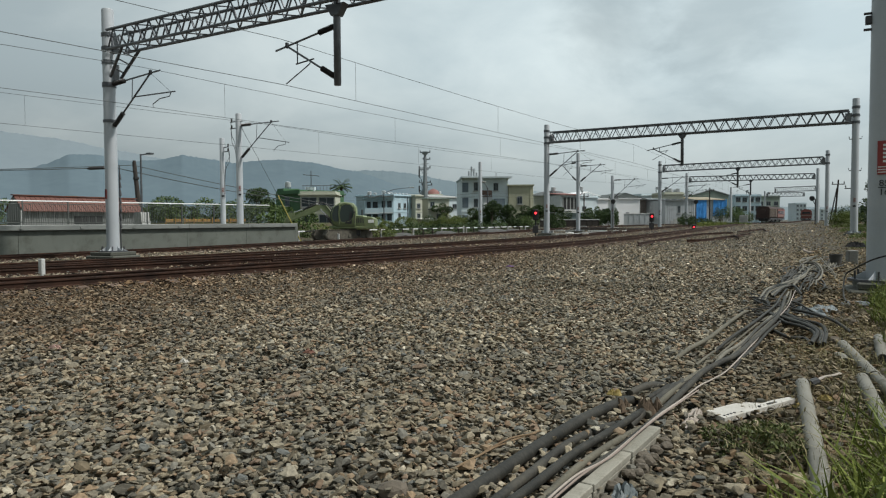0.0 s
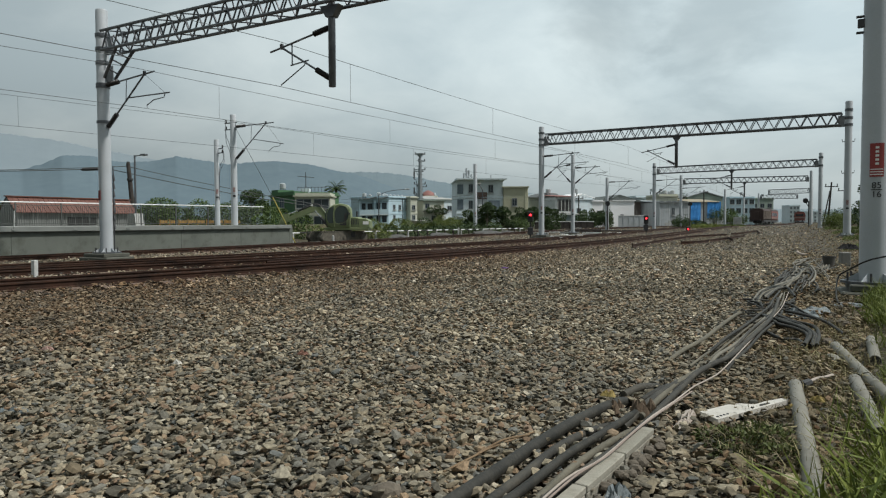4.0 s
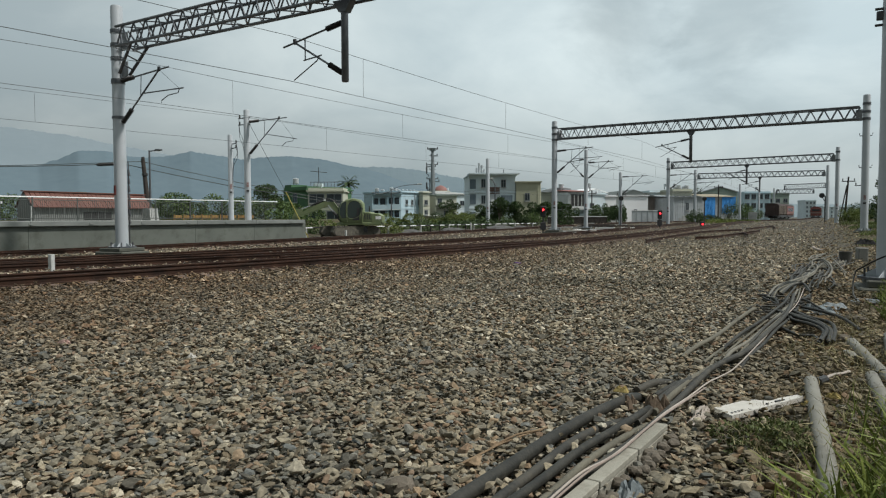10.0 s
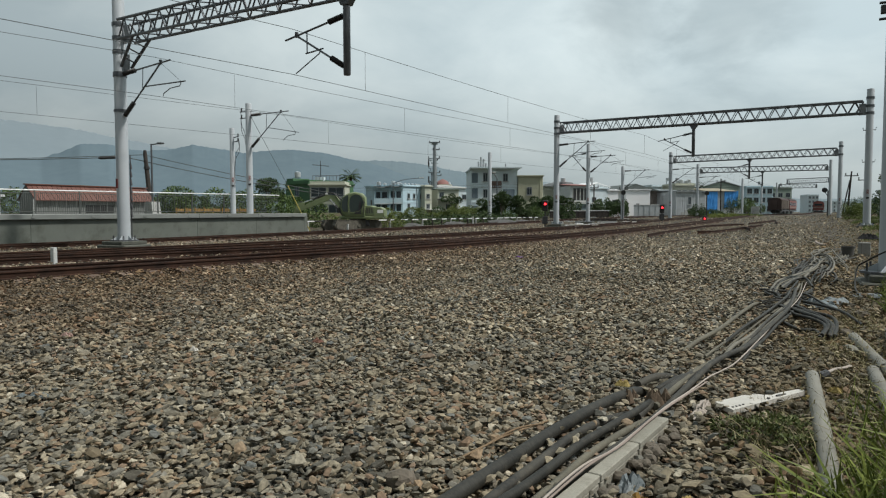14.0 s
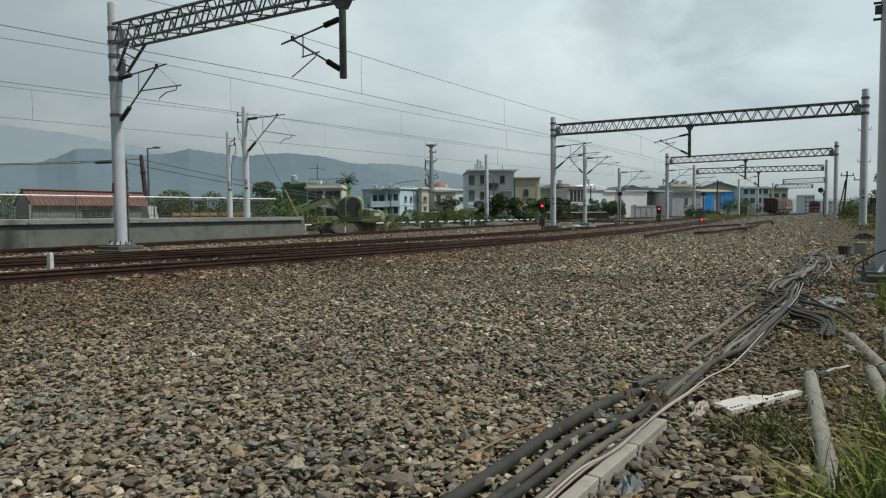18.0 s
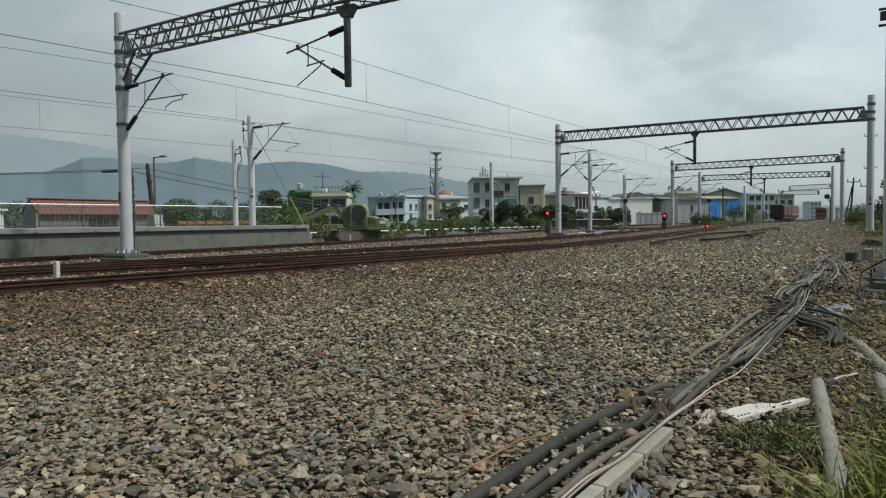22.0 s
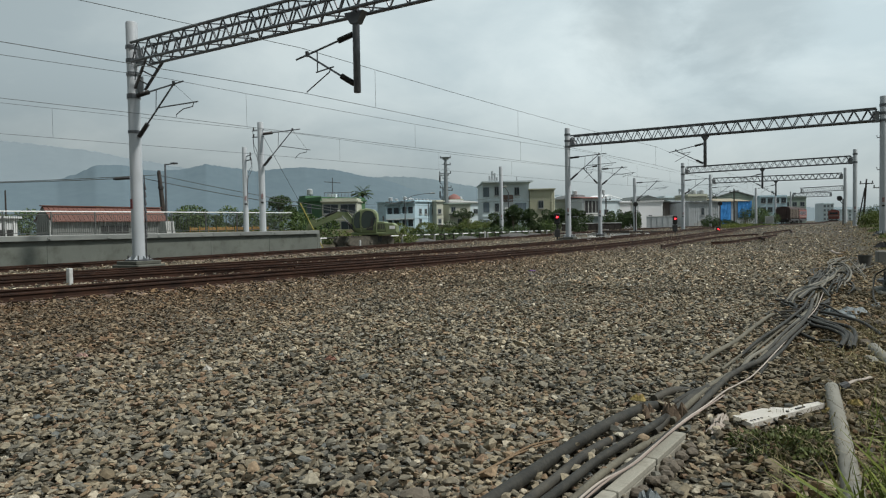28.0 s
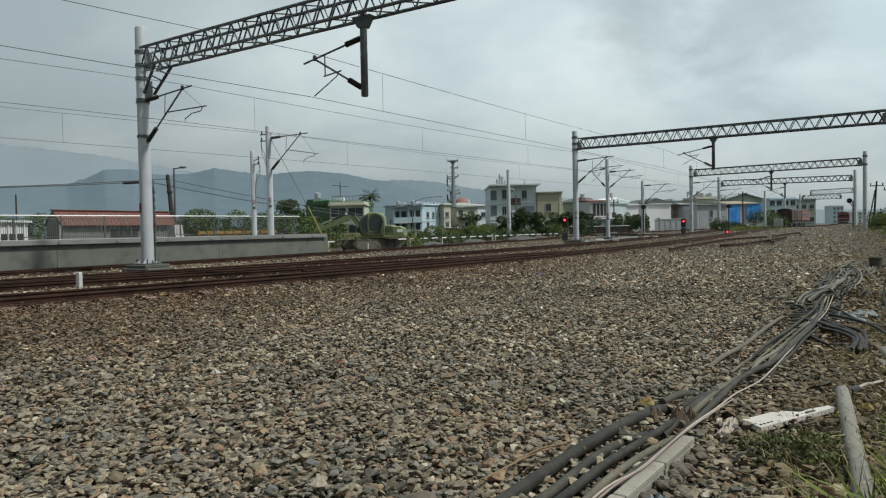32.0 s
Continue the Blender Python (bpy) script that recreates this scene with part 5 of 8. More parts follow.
    part("bucket", prism(bmesh.new(), [(4.5, 0.65), (4.95, 0.6), (5.05, 0.05), (4.45, -0.05), (4.15, 0.12), (4.25, 0.4)], -0.6, 0.14), TRACK_STEEL, arm, "rusty digging bucket")


build_excavator()
STAY_YELLOW = material("yellow_guard_sleeve", (0.252, 0.223, 0.042), (0.312, 0.279, 0.070), 4.0, 0.6, 0.05)
t = thing("stay_rod", (-25.95, 32.78, 0.1), 0, "yellow sleeved slanting stay rod at the platform end", "stay rod")
part("sleeve", tubed((0, 0, 0.0), (-1.25, -0.51, 2.76), 0.035), STAY_YELLOW, t)
part("wire", tubed((-1.25, -0.51, 2.76), (-0.35, -4.5, 6.3), 0.012, n=6), WIRE, t)

# ---- low barrier, signals, posts ----
def build_barrier():
    p0, p1 = Vector((-27.3, 34.2, 0)), Vector((-24.9, 71.0, 0))
    d = p1 - p0
    t = thing("roadside_barrier", (p0.x, p0.y, lift(p0.x, p0.y)), math.degrees(math.atan2(d.y, d.x)), "low white-and-dark roadside barrier on posts", "barrier")
    n = 25
    rng = random.Random(21)
    for k in range(n):
        a, b = d.length * k / n, d.length * (k + 1) / n
        f = rng.uniform(0.35, 0.8)
        part("beam", boxed(a, a + (b - a) * f, -0.04, 0.04, 0.60, 0.67, 0.01), WHITE_PAINT, t)
        part("beam", boxed(a + (b - a) * f, b, -0.04, 0.04, 0.60, 0.67, 0.01), BLACK_PAINT, t, "black barrier section")
        part("post", boxed(a, a + 0.1, -0.05, 0.05, -0.2, 0.6, 0.01), (STONE_GREY, OLD_WOOD, OLD_WOOD)[k % 3], t)


build_barrier()
RED_LAMP = glow("red_signal_lamp", (1.0, 0.03, 0.04), 5.0)


def signal(x, y, h, label, low=False):
    t = thing("signal", (x, y, lift(x, y) - 0.05), 20, label, "signal", "red signals")
    s = 1.0
    if not low:
        part("post", tubed((0, 0, 0), (0, 0, h + 0.2), 0.06), BLACK_PAINT, t)
        part("cabinet", boxed(-0.2, 0.2, -0.1, 0.25, 0.3, 0.85, 0.02), DARK_STEEL, t)
    part("head", boxed(-0.2 * s, 0.2 * s, -0.14, 0.1, max(0.05, h - 0.5), h + 0.28, 0.05), BLACK_PAINT, t)
    part("hood", lathe(bmesh.new(), (0, -0.13, h), (0, -0.32, h + 0.02), ((0, 0.15), (1, 0.15)), 12, caps=False), BLACK_PAINT, t)
    part("lamp", lathe(bmesh.new(), (0, -0.14, h), (0, -0.2, h), ((0, 0.08), (0.7, 0.068), (1, 0.02)), 12), RED_LAMP, t, "lit red lamp")
    return t


signal(-16.3, 47.6, 1.75, "black signal post showing a red light beside the mast")
signal(-10.9, 64.1, 1.42, "black signal post showing a red light by the tracks")
signal(-8.2, 72.2, 0.3, "ground signal showing a red light beside the rails", low=True)


def disc_post(x, y, h, label):
    t = thing("disc_post", (x, y, lift(x, y) - 0.05), 15, label, "marker post", "disc marker posts")
    part("post", tubed((0, 0, 0), (0, 0, h), 0.065), BLACK_PAINT, t)
    part("disc", lathe(bmesh.new(), (0, 0.03, h), (0, -0.06, h), ((0, 0.25), (1, 0.25)), 16), BLACK_PAINT, t)


disc_post(-16.3, 72.6, 3.0, "black marker post with a round head")
disc_post(-9.45, 85.1, 3.05, "slim black marker post with a round head")
t = thing("signal", (2.9, 93.7, lift(2.9, 93.7)), 0, "black round-headed signal seen from behind by a mast", "signal")
part("post", tubed((0.25, 0, 0), (0.25, 0, 3.1), 0.07), BLACK_PAINT, t)
part("ladder_arm", tubed((0.25, 0, 2.4), (-0.1, 0, 3.0), 0.04), BLACK_PAINT, t)
part("back_disc", lathe(bmesh.new(), (-0.1, -0.1, 3.15), (-0.1, 0.1, 3.15), ((0, 0.3), (1, 0.3)), 18), BLACK_PAINT, t)
part("hood", boxed(-0.35, 0.0, 0.1, 0.4, 3.0, 3.4), BLACK_PAINT, t)

# ---- town beyond the tracks ----
PLASTER_WHITE = material("grey_white_plaster", (0.54, 0.63, 0.665), (0.635, 0.72, 0.75), 0.35, 0.85, 0.1, grime=((0.42, 0.44, 0.44), 0.55, 0.7))
PLASTER_BLUE = material("pale_blue_tiled_wall", (0.395, 0.535, 0.60), (0.485, 0.62, 0.675), 0.35, 0.7, 0.1, grime=((0.28, 0.33, 0.36), 0.5, 0.6))
PLASTER_CREAM = material("cream_plaster", (0.445, 0.46, 0.375), (0.53, 0.545, 0.455), 0.35, 0.85, 0.1, grime=((0.30, 0.28, 0.22), 0.5, 0.7))
PLASTER_BEIGE = material("dull_beige_plaster", (0.37, 0.375, 0.265), (0.45, 0.45, 0.335), 0.35, 0.85, 0.1, grime=((0.25, 0.24, 0.17), 0.5, 0.7))
GREEN_WALL = material("green_painted_wall", (0.05, 0.125, 0.065), (0.085, 0.18, 0.09), 0.5, 0.8, 0.1, grime=((0.04, 0.07, 0.045), 0.5, 1.0))
GREY_SHEET = material("grey_sheet_wall", (0.40, 0.43, 0.445), (0.48, 0.51, 0.52), 0.4, 0.6, 0.1, grime=((0.16, 0.17, 0.17), 0.5, 0.9))
GREEN_ROOF = material("grey_green_sheet_roof", (0.20, 0.26, 0.22), (0.28, 0.34, 0.29), 0.4, 0.6, 0.1)
GREEN_DARK = material("dark_grey_green_sheet", (0.065, 0.080, 0.076), (0.105, 0.122, 0.114), 0.5, 0.7, 0.1)
WHITE_WALL = material("bright_white_wall", (0.74, 0.76, 0.77), (0.82, 0.83, 0.83), 0.4, 0.7, 0.05, grime=((0.68, 0.68, 0.66), 0.35, 0.8))
BLUE_TARP = material("bright_blue_tarpaulin", (0.03, 0.22, 0.62), (0.07, 0.34, 0.78), 1.2, 0.55, 0.5, bump_scale=0.2)
BROWN_SHUTTER = material("brown_shutter", (0.10, 0.06, 0.05), (0.16, 0.10, 0.08), 1.0, 0.7, 0.1)
TILE_RED = material("orange_red_roof", (0.200, 0.090, 0.078), (0.265, 0.130, 0.112), 0.6, 0.7, 0.1)
STEEL_TANK = material("stainless_tank", (0.5, 0.52, 0.53), (0.62, 0.64, 0.65), 2.0, 0.3, 0.0, metal=0.6)
RUST_SHEET = material("dull_brown_sheet", (0.24, 0.21, 0.19), (0.32, 0.285, 0.26), 0.5, 0.7, 0.1, grime=((0.12, 0.09, 0.07), 0.5, 0.9))
PALE_YELLOW = material("pale_tan_sheet", (0.25, 0.215, 0.15), (0.32, 0.28, 0.20), 0.4, 0.8, 0.05)


def tank(parent, x, y, z, r=0.5, h=1.2, legs=0.6):
    b = part("water_tank", lathe(bmesh.new(), (x, y, z + legs), (x, y, z + legs + h), ((0, r * 0.9), (0.05, r), (0.85, r), (1, r * 0.35)), 14), STEEL_TANK, parent, "shiny steel water tank", smooth=True)
    for a in range(4):
        c, s = math.cos(a * 1.57 + 0.78) * r * 0.8, math.sin(a * 1.57 + 0.78) * r * 0.8
        part("leg", tubed((x + c, y + s, z), (x + c, y + s, z + legs + 0.1), 0.05), STEEL, b)


# green and cream house with an aerial
t, w, h = house("house", (-63.0, 74.3), (-57.2, 72.1), 7.0, 4.7, GREEN_WALL, "dark green painted house side", 2, 1, skip=((0, 0),))
part("stair_tower", boxed(-0.6, 1.2, 0.5, 3.0, 0, h + 0.9), GREEN_WALL, t)
tank(t, 0.5, 1.6, h + 0.9, 0.42, 0.8, 0.2)
t, w, h = house("house", (-57.0, 72.0), (-52.9, 74.1), 7.0, 4.5, PLASTER_CREAM, "cream two-storey house with rooftop aerial and railings", 2, 2, win=(2.0, 1.6))
part("aerial_mast", tubed((0.9, 3, h), (0.9, 3, h + 3.4), 0.06), STEEL, t)
part("aerial", tubed((-0.2, 3, h + 2.9), (2.0, 3, h + 2.7), 0.05), STEEL, t)
for k in range(9):
    part("roof_railing", tubed((0.2 + k * 0.45, 1.0, h + 0.3), (0.2 + k * 0.45, 1.0, h + 1.3), 0.03), STEEL, t)
part("roof_railing_top", tubed((0.1, 1.0, h + 1.3), (4.0, 1.0, h + 1.3), 0.04), STEEL, t)
part("rooftop_box", boxed(0.4, 1.6, 1.6, 2.6, h + 0.16, h + 1.15), PLASTER_WHITE, t)

# pale blue terrace: two fronts with deep balconies, then a plain wing
BLUE_SHADE = material("shaded_blue_glass", (0.10, 0.14, 0.17), (0.16, 0.20, 0.23), 1.0, 0.4, 0.0)
TERRACE = (((-60.4, 92.5), (-58.4, 93.8), 4.55), ((-58.4, 93.8), (-56.5, 95.0), 4.67))
for k, (pl, pr, hh) in enumerate(TERRACE):
    t, w, h = house("terraced_house", pl, pr, 8, hh, PLASTER_BLUE, ("pale blue two-storey terraced house with deep balconies", "pale blue terraced house with a railed balcony")[k], 2, 0, group="terrace beyond the line", parapet=0.1)
    for z in (0.45, 0.2 + hh / 2):
        b = part("balcony", boxed(0.03, w - 0.03, -1.0, 0, z - 0.16, z), PLASTER_WHITE, t)
        part("balcony_front", boxed(0.03, w - 0.03, -1.0, -0.9, z, z + 0.75), PLASTER_BLUE, b)
        part("balcony_end", boxed(0.03, 0.15, -0.9, 0, z, z + hh / 2 - 0.3), PLASTER_BLUE, b)
        part("door", boxed(w * 0.16, w * 0.42, -0.05, 0.02, z, z + hh / 2 - 0.5), DARK_GLASS, t, "dark balcony door")
        part("window", boxed(w * 0.55, w * 0.88, -0.05, 0.02, z + 0.6, z + hh / 2 - 0.5), DARK_GLASS, t, "dark balcony window")
    bm = bmesh.new()
    for i in range(4):
        box(bm, w * i / 4, w * (i + 1) / 4 - 0.04, -1.2, 3.0, h + 0.1 + 0.16 * abs(i - 1.5), h + 0.2 + 0.16 * abs(i - 1.5))
    part("awning", bm, GREY_ROOF, t, "wavy grey sheet awning")
    tank(t, w * 0.35, 3, h + 0.3, 0.36, 0.6, 0.4)
    tank(t, w * 0.75, 3.4, h + 0.3, 0.32, 0.5, 0.3)
t, w, h = house("terraced_house", (-56.6, 95.2), (-55.8, 101.0), 8, 5.00, PLASTER_BLUE, "pale blue plain house wing with small dark windows", 2, 0, group="terrace beyond the line", parapet=0.1)
for x, z in ((0.2, 0.62), (0.45, 0.62), (0.2, 0.3), (0.78, 0.62)):
    window(t, w * x, h * z, 0.62, 0.85)
part("drain_pipe", tubed((w * 0.62, -0.08, 0), (w * 0.62, -0.08, h), 0.05), STEEL, t)
for k in range(6):
    part("rooftop_drum", lathe(bmesh.new(), (w * (0.08 + 0.17 * k), 1.5, h + 0.15), (w * (0.08 + 0.17 * k), 1.5, h + 0.6), ((0, 0.22), (0.8, 0.22), (1, 0.1)), 10), STEEL_TANK, t, smooth=True)
t, w, h = house("terraced_house", (-54.8, 99.3), (-54.2, 100.5), 6, 5.00, PLASTER_CREAM, "narrow cream house with a white awning by the pylon", 2, 0, group="terrace beyond the line", parapet=0.1)
for z in (0.3, 0.62):
    window(t, w * 0.2, h * z, w * 0.5, 0.8)
part("awning", boxed(0, w + 1.4, -1.2, 0, h * 0.27, h * 0.27 + 0.1), WHITE_PAINT, t, "white sheet awning")
t, w, h = house("house", (-53.3, 101.0), (-50.9, 104.0), 7, 4.58, PLASTER_CREAM, "cream house with green awnings half hidden by trees", 2, 0, roof="shed", roof_mat=GREEN_ROOF, roof_h=0.3)
part("awning", boxed(-0.1, w * 0.85, -1.3, 0, h * 0.62, h * 0.62 + 0.14), GREEN_DARK, t, "dark green sheet awning")
for k in range(3):
    window(t, w * (0.08 + 0.3 * k), h * (0.3 if k else 0.72), 0.8, 0.85)
part("awning_post", tubed((w * 0.5, -1.2, 0), (w * 0.5, -1.2, h * 0.62), 0.05), WHITE_PAINT, t)
# long pale house under a low white sheet roof
t, w, h = house("house", (-57.2, 108.0), (-53.2, 114.0), 9, 5.08, PLASTER_WHITE, "long grey-white house under a low white sheet roof", 2, 0, roof="shed", roof_mat=STONE_GREY, roof_h=0.8)
for x, z in ((0.12, 0.6), (0.4, 0.6), (0.72, 0.62), (0.8, 0.22)):
    window(t, w * x, h * z, 0.9, 0.9)
# house with a domed red roof
t, w, h = house("house", (-73.6, 140.0), (-71.2, 142.0), 6, 6.66, PLASTER_CREAM, "cream house with a domed red roof", 2, 2)
part("dome_roof", lathe(bmesh.new(), (w / 2, 3, h + 0.1), (w / 2, 3, h + 1.9), ((0, w * 0.62), (0.35, w * 0.56), (0.7, w * 0.38), (0.92, w * 0.15), (1, w * 0.02)), 18), TILE_RED, t, smooth=True)
part("dome_light", lathe(bmesh.new(), (w * 0.95, 2, h + 0.3), (w * 0.95, 2, h + 1.2), ((0, 0.3), (0.7, 0.3), (1, 0.1)), 10), STEEL_TANK, t, smooth=True)

# three-storey house with a wide roof edge
t, w, h = house("house", (-42.5, 91.0), (-36.6, 94.4), 9, 7.0, PLASTER_WHITE, "grey-white three-storey house with a projecting flat roof", 3, 0, parapet=0.0)
q = w / 6.62
part("roof_visor", boxed(-0.1, w + 0.5, -1.0, 3.0, h + 0.16, h + 0.36), PLASTER_WHITE, t)
for z in (1.25, 3.05, 5.3):
    part("side_bay", boxed(0.1 * q, 0.95 * q, -0.06, 0.02, z, z + (0.7, 1.45, 1.4)[(1.25, 3.05, 5.3).index(z)]), BLUE_SHADE, t, "blue-grey glazed bay")
for z in (3.1, 5.5):
    window(t, 1.72 * q, z, 0.62 * q, 1.25)
window(t, 4.55 * q, 5.5, 0.7 * q, 1.15)
part("shutter", boxed(2.75 * q, 4.35 * q, -0.07, 0.02, 4.55, 5.55), BROWN_SHUTTER, t, "brown-red shuttered bay")
part("recess", boxed(2.75 * q, 4.4 * q, -0.05, 0.02, 2.7, 4.5), GREY_SHEET, t, "grey recessed balcony wall")
part("balcony_door", boxed(3.15 * q, 3.65 * q, -0.08, -0.05, 2.75, 3.75), WHITE_PAINT, t, "white balcony door")
part("glazing", boxed(4.55 * q, 6.2 * q, -0.07, 0.02, 2.85, 4.35), BLUE_SHADE, t, "blue-grey glazed balcony")
for k in range(3):
    part("glazing_bar", boxed((4.9 + 0.37 * k) * q, (4.94 + 0.37 * k) * q, -0.1, -0.07, 2.85, 4.35), FRAME_GREY, t)
part("balcony", boxed(2.6 * q, 6.5 * q, -0.7, 0, 2.5, 2.7), PLASTER_WHITE, t)
for k in range(12):
    part("balcony_bar", tubed((0.6 + 0.17 * k, -0.5, 0.7), (0.6 + 0.17 * k, -0.5, 1.5), 0.02, n=5), STEEL, t)
for k in range(4):
    part("roof_pipe", tubed((1.3 + 0.38 * k, 2, h + 0.2), (1.3 + 0.38 * k, 2, h + (1.3, 2.0, 1.7, 1.1)[k]), 0.17, n=8), STEEL_TANK, t)
part("roof_rod", tubed((5.2, 1, h), (5.2, 1, h + 1.0), 0.05, n=6), STEEL, t)
t, w, h = house("annex", (-36.4, 94.2), (-33.2, 95.7), 8, 6.0, PLASTER_BEIGE, "dull beige annex with a rounded corner and one window", 1, 0, category="house", parapet=0.0)
window(t, 1.25, 3.5, 0.75, 1.15)
part("corner", lathe(bmesh.new(), (w - 0.35, 0.42, 0), (w - 0.35, 0.42, h + 0.16), ((0, 0.5), (1, 0.45)), 14), PLASTER_BEIGE, t, smooth=True)

# row behind the second portal
t, w, h = house("house", (-38.6, 112.0), (-34.6, 115.0), 9, 5.19, PLASTER_CREAM, "dull cream house with an arched grey sheet roof", 2, 0, parapet=0.0)
arch = [(w * i / 10, h + 0.75 * math.sin(math.pi * (0.12 + 0.6 * i / 10))) for i in range(11)]
part("arched_roof", prism(bmesh.new(), [(-0.3, h - 0.05)] + arch + [(w + 0.3, h - 0.05)], -0.5, 9.2), GREY_ROOF, t)
for k in range(3):
    window(t, w * (0.5 + 0.16 * k), h * 0.68, 0.65, 0.8)
t, w, h = house("house", (-32.4, 107.0), (-29.9, 109.0), 8, 4.96, GREY_SHEET, "dark open-fronted house with an orange-red sheet roof", 2, 0, roof="shed", roof_mat=TILE_RED, roof_h=0.5)
part("open_storey", boxed(0.3, w - 0.3, -0.04, 0.03, h * 0.55, h * 0.92), BLACK_PAINT, t, "dark open upper storey")
for k in range(5):
    part("storey_post", boxed(0.3 + (w - 0.7) * k / 4, 0.42 + (w - 0.7) * k / 4, -0.1, -0.04, h * 0.5, h * 0.94), STONE_GREY, t)
part("ledge", boxed(-1.6, w, -0.8, 0, h * 0.5, h * 0.5 + 0.16), WHITE_PAINT, t)
t, w, h = house("lean_to", (-28.8, 99.0), (-26.7, 101.0), 3, 1.11, PLASTER_WHITE, "low white open shelter with a flat roof", 1, 0, parapet=0.0, category="shed")
part("opening", boxed(0.5, w - 0.5, -0.04, 0.02, 0.5, h - 0.3), BLACK_PAINT, t, "dark open front")
part("shelter_post", boxed(w * 0.45, w * 0.55, -0.1, -0.04, 0, h), WHITE_PAINT, t)
part("upper_ledge", boxed(-0.3, w + 0.3, -0.8, 2.0, h + 0.9, h + 1.05), WHITE_PAINT, t)
part("upper_wall", boxed(0.0, w, 0.6, 2.0, h + 0.16, h + 0.9), PLASTER_WHITE, t)
# white cube house under an open roof frame; greyer plaster for its darker face
t, w, h = house("house", (-31.2, 114.0), (-28.9, 117.0), 7, 4.70, PLASTER_WHITE, "white two-storey house under an open steel roof frame", 2, 0, parapet=0.1)
window(t, w * 0.12, h * 0.5, 0.9, 1.0)
for k in range(6):
    x = w * (k / 5) * 1.0
    part("roof_post", tubed((x, 0.3, h), (x, 0.3, h + 0.35 + 0.5 * math.sin(math.pi * k / 5)), 0.05, n=5), WHITE_PAINT, t)
part("roof_frame", sweep(bmesh.new(), [(-0.6, 0.3, h + 0.25), (w * 0.5, 0.3, h + 0.95), (w + 0.8, 0.3, h + 0.3)], 0.07, 6), WHITE_PAINT, t)
part("frame_roof", prism(bmesh.new(), [(-0.6, h + 0.3), (w * 0.5, h + 1.0), (w * 0.5, h + 1.08), (-0.6, h + 0.38)], 0.3, 5), WHITE_WALL, t)
# the cube's lit right face, its brightness put into a whiter wall
t, w, h = house("house", (-28.9, 117.0), (-27.4, 118.2), 7, 4.38, WHITE_WALL, "bright lit face of the white cube house with one small window", 2, 0, parapet=0.1)
window(t, w * 0.45, h * 0.4, 0.95, 1.2)
t, w, h = house("warehouse", (-27.8, 126.0), (-24.0, 128.6), 12, 4.72, WHITE_WALL, "bright white warehouse wall with a small window", 1, 0, parapet=0.0, category="warehouse")
window(t, w * 0.42, h * 0.28, 0.6, 1.1)
part("roof", prism(bmesh.new(), [(-0.8, h - 0.1), (w * 0.45, h + 1.2), (w * 1.45, h - 0.1)], 0.6, 13), GREEN_DARK, t, "dark grey-green gabled sheet roof")
t, w, h = house("shed", (-24.4, 131.0), (-20.5, 134.0), 8, 4.71, RUST_SHEET, "dull brown sheet-metal shed", 1, 0, roof="shed", roof_mat=GREY_ROOF, roof_h=0.4, category="shed")
for k in range(8):
    part("wall_rib", boxed(w * k / 8, w * k / 8 + 0.08, -0.05, 0, 0, h), RUST_SHEET, t)
t, w, h = house("warehouse", (-19.1, 126.0), (-14.4, 129.5), 9, 4.33, GREY_SHEET, "long grey sheet-metal building with one window", 1, 0, roof="shed", roof_h=0.3, category="warehouse")
window(t, w * 0.4, h * 0.5, 0.55, 1.3)
for k in range(14):
    part("wall_rib", boxed(w * k / 14, w * k / 14 + 0.07, -0.05, 0, 0, h - 0.05), GREY_SHEET, t)
for k in range(7):
    part("stacked_panel", boxed(0.2 + 0.62 * k, 0.7 + 0.62 * k, -1.6, -1.45, 0, 0.9 + 0.35 * (k % 3)), STONE_GREY, t, "pale panel leaning by the wall")
t, w, h = house("house", (-23.2, 152.0), (-19.6, 154.0), 8, 6.3, PLASTER_CREAM, "cream house with rooftop tanks behind the sheds", 2, 3)
for k in range(4):
    tank(t, w * (0.15 + 0.23 * k), 3, h + 0.2, 0.4, 0.6 + 0.2 * (k % 2), 0.3)
house("house", (-29.5, 160), (-25.0, 163), 8, 6.4, PLASTER_WHITE, "grey-white house with rooftop tanks", 2, 3)
# building wrapped in blue sheeting
t, w, h = house("shed", (-16.6, 149), (-11.4, 151.8), 9, 4.9, GREY_SHEET, "grey shed partly wrapped in bright blue tarpaulin", 1, 1, roof="shed", roof_mat=PALE_YELLOW, roof_h=0.8, category="shed", skip=((0, 0),))
rng = random.Random(4)
for x0, x1 in ((0.0, 2.2), (3.6, 6.4)):
    bm = bmesh.new()
    grid = [[bm.verts.new((x0 + (x1 - x0) * i / 8, -0.16 - 0.12 * rng.random(), 0.3 + (h - 0.2) * j / 6)) for i in range(9)] for j in range(7)]
    for j in range(6):
        for i in range(8):
            bm.faces.new((grid[j][i], grid[j][i + 1], grid[j + 1][i + 1], grid[j + 1][i]))
    ext = bmesh.ops.extrude_face_region(bm, geom=list(bm.faces))
    bmesh.ops.translate(bm, verts=[v for v in ext["geom"] if isinstance(v, bmesh.types.BMVert)], vec=(0, 0.05, 0))
    part("tarpaulin", bm, BLUE_TARP, t, "creased bright blue tarpaulin")
house("warehouse", (-20.6, 180), (-12.9, 185), 16, 7.0, GREEN_ROOF, "large grey-green sheet-metal warehouse", 1, 3, roof="gable", roof_mat=GREY_ROOF, roof_h=1.3, category="warehouse", skip=((0, 0), (0, 1), (0, 2)))
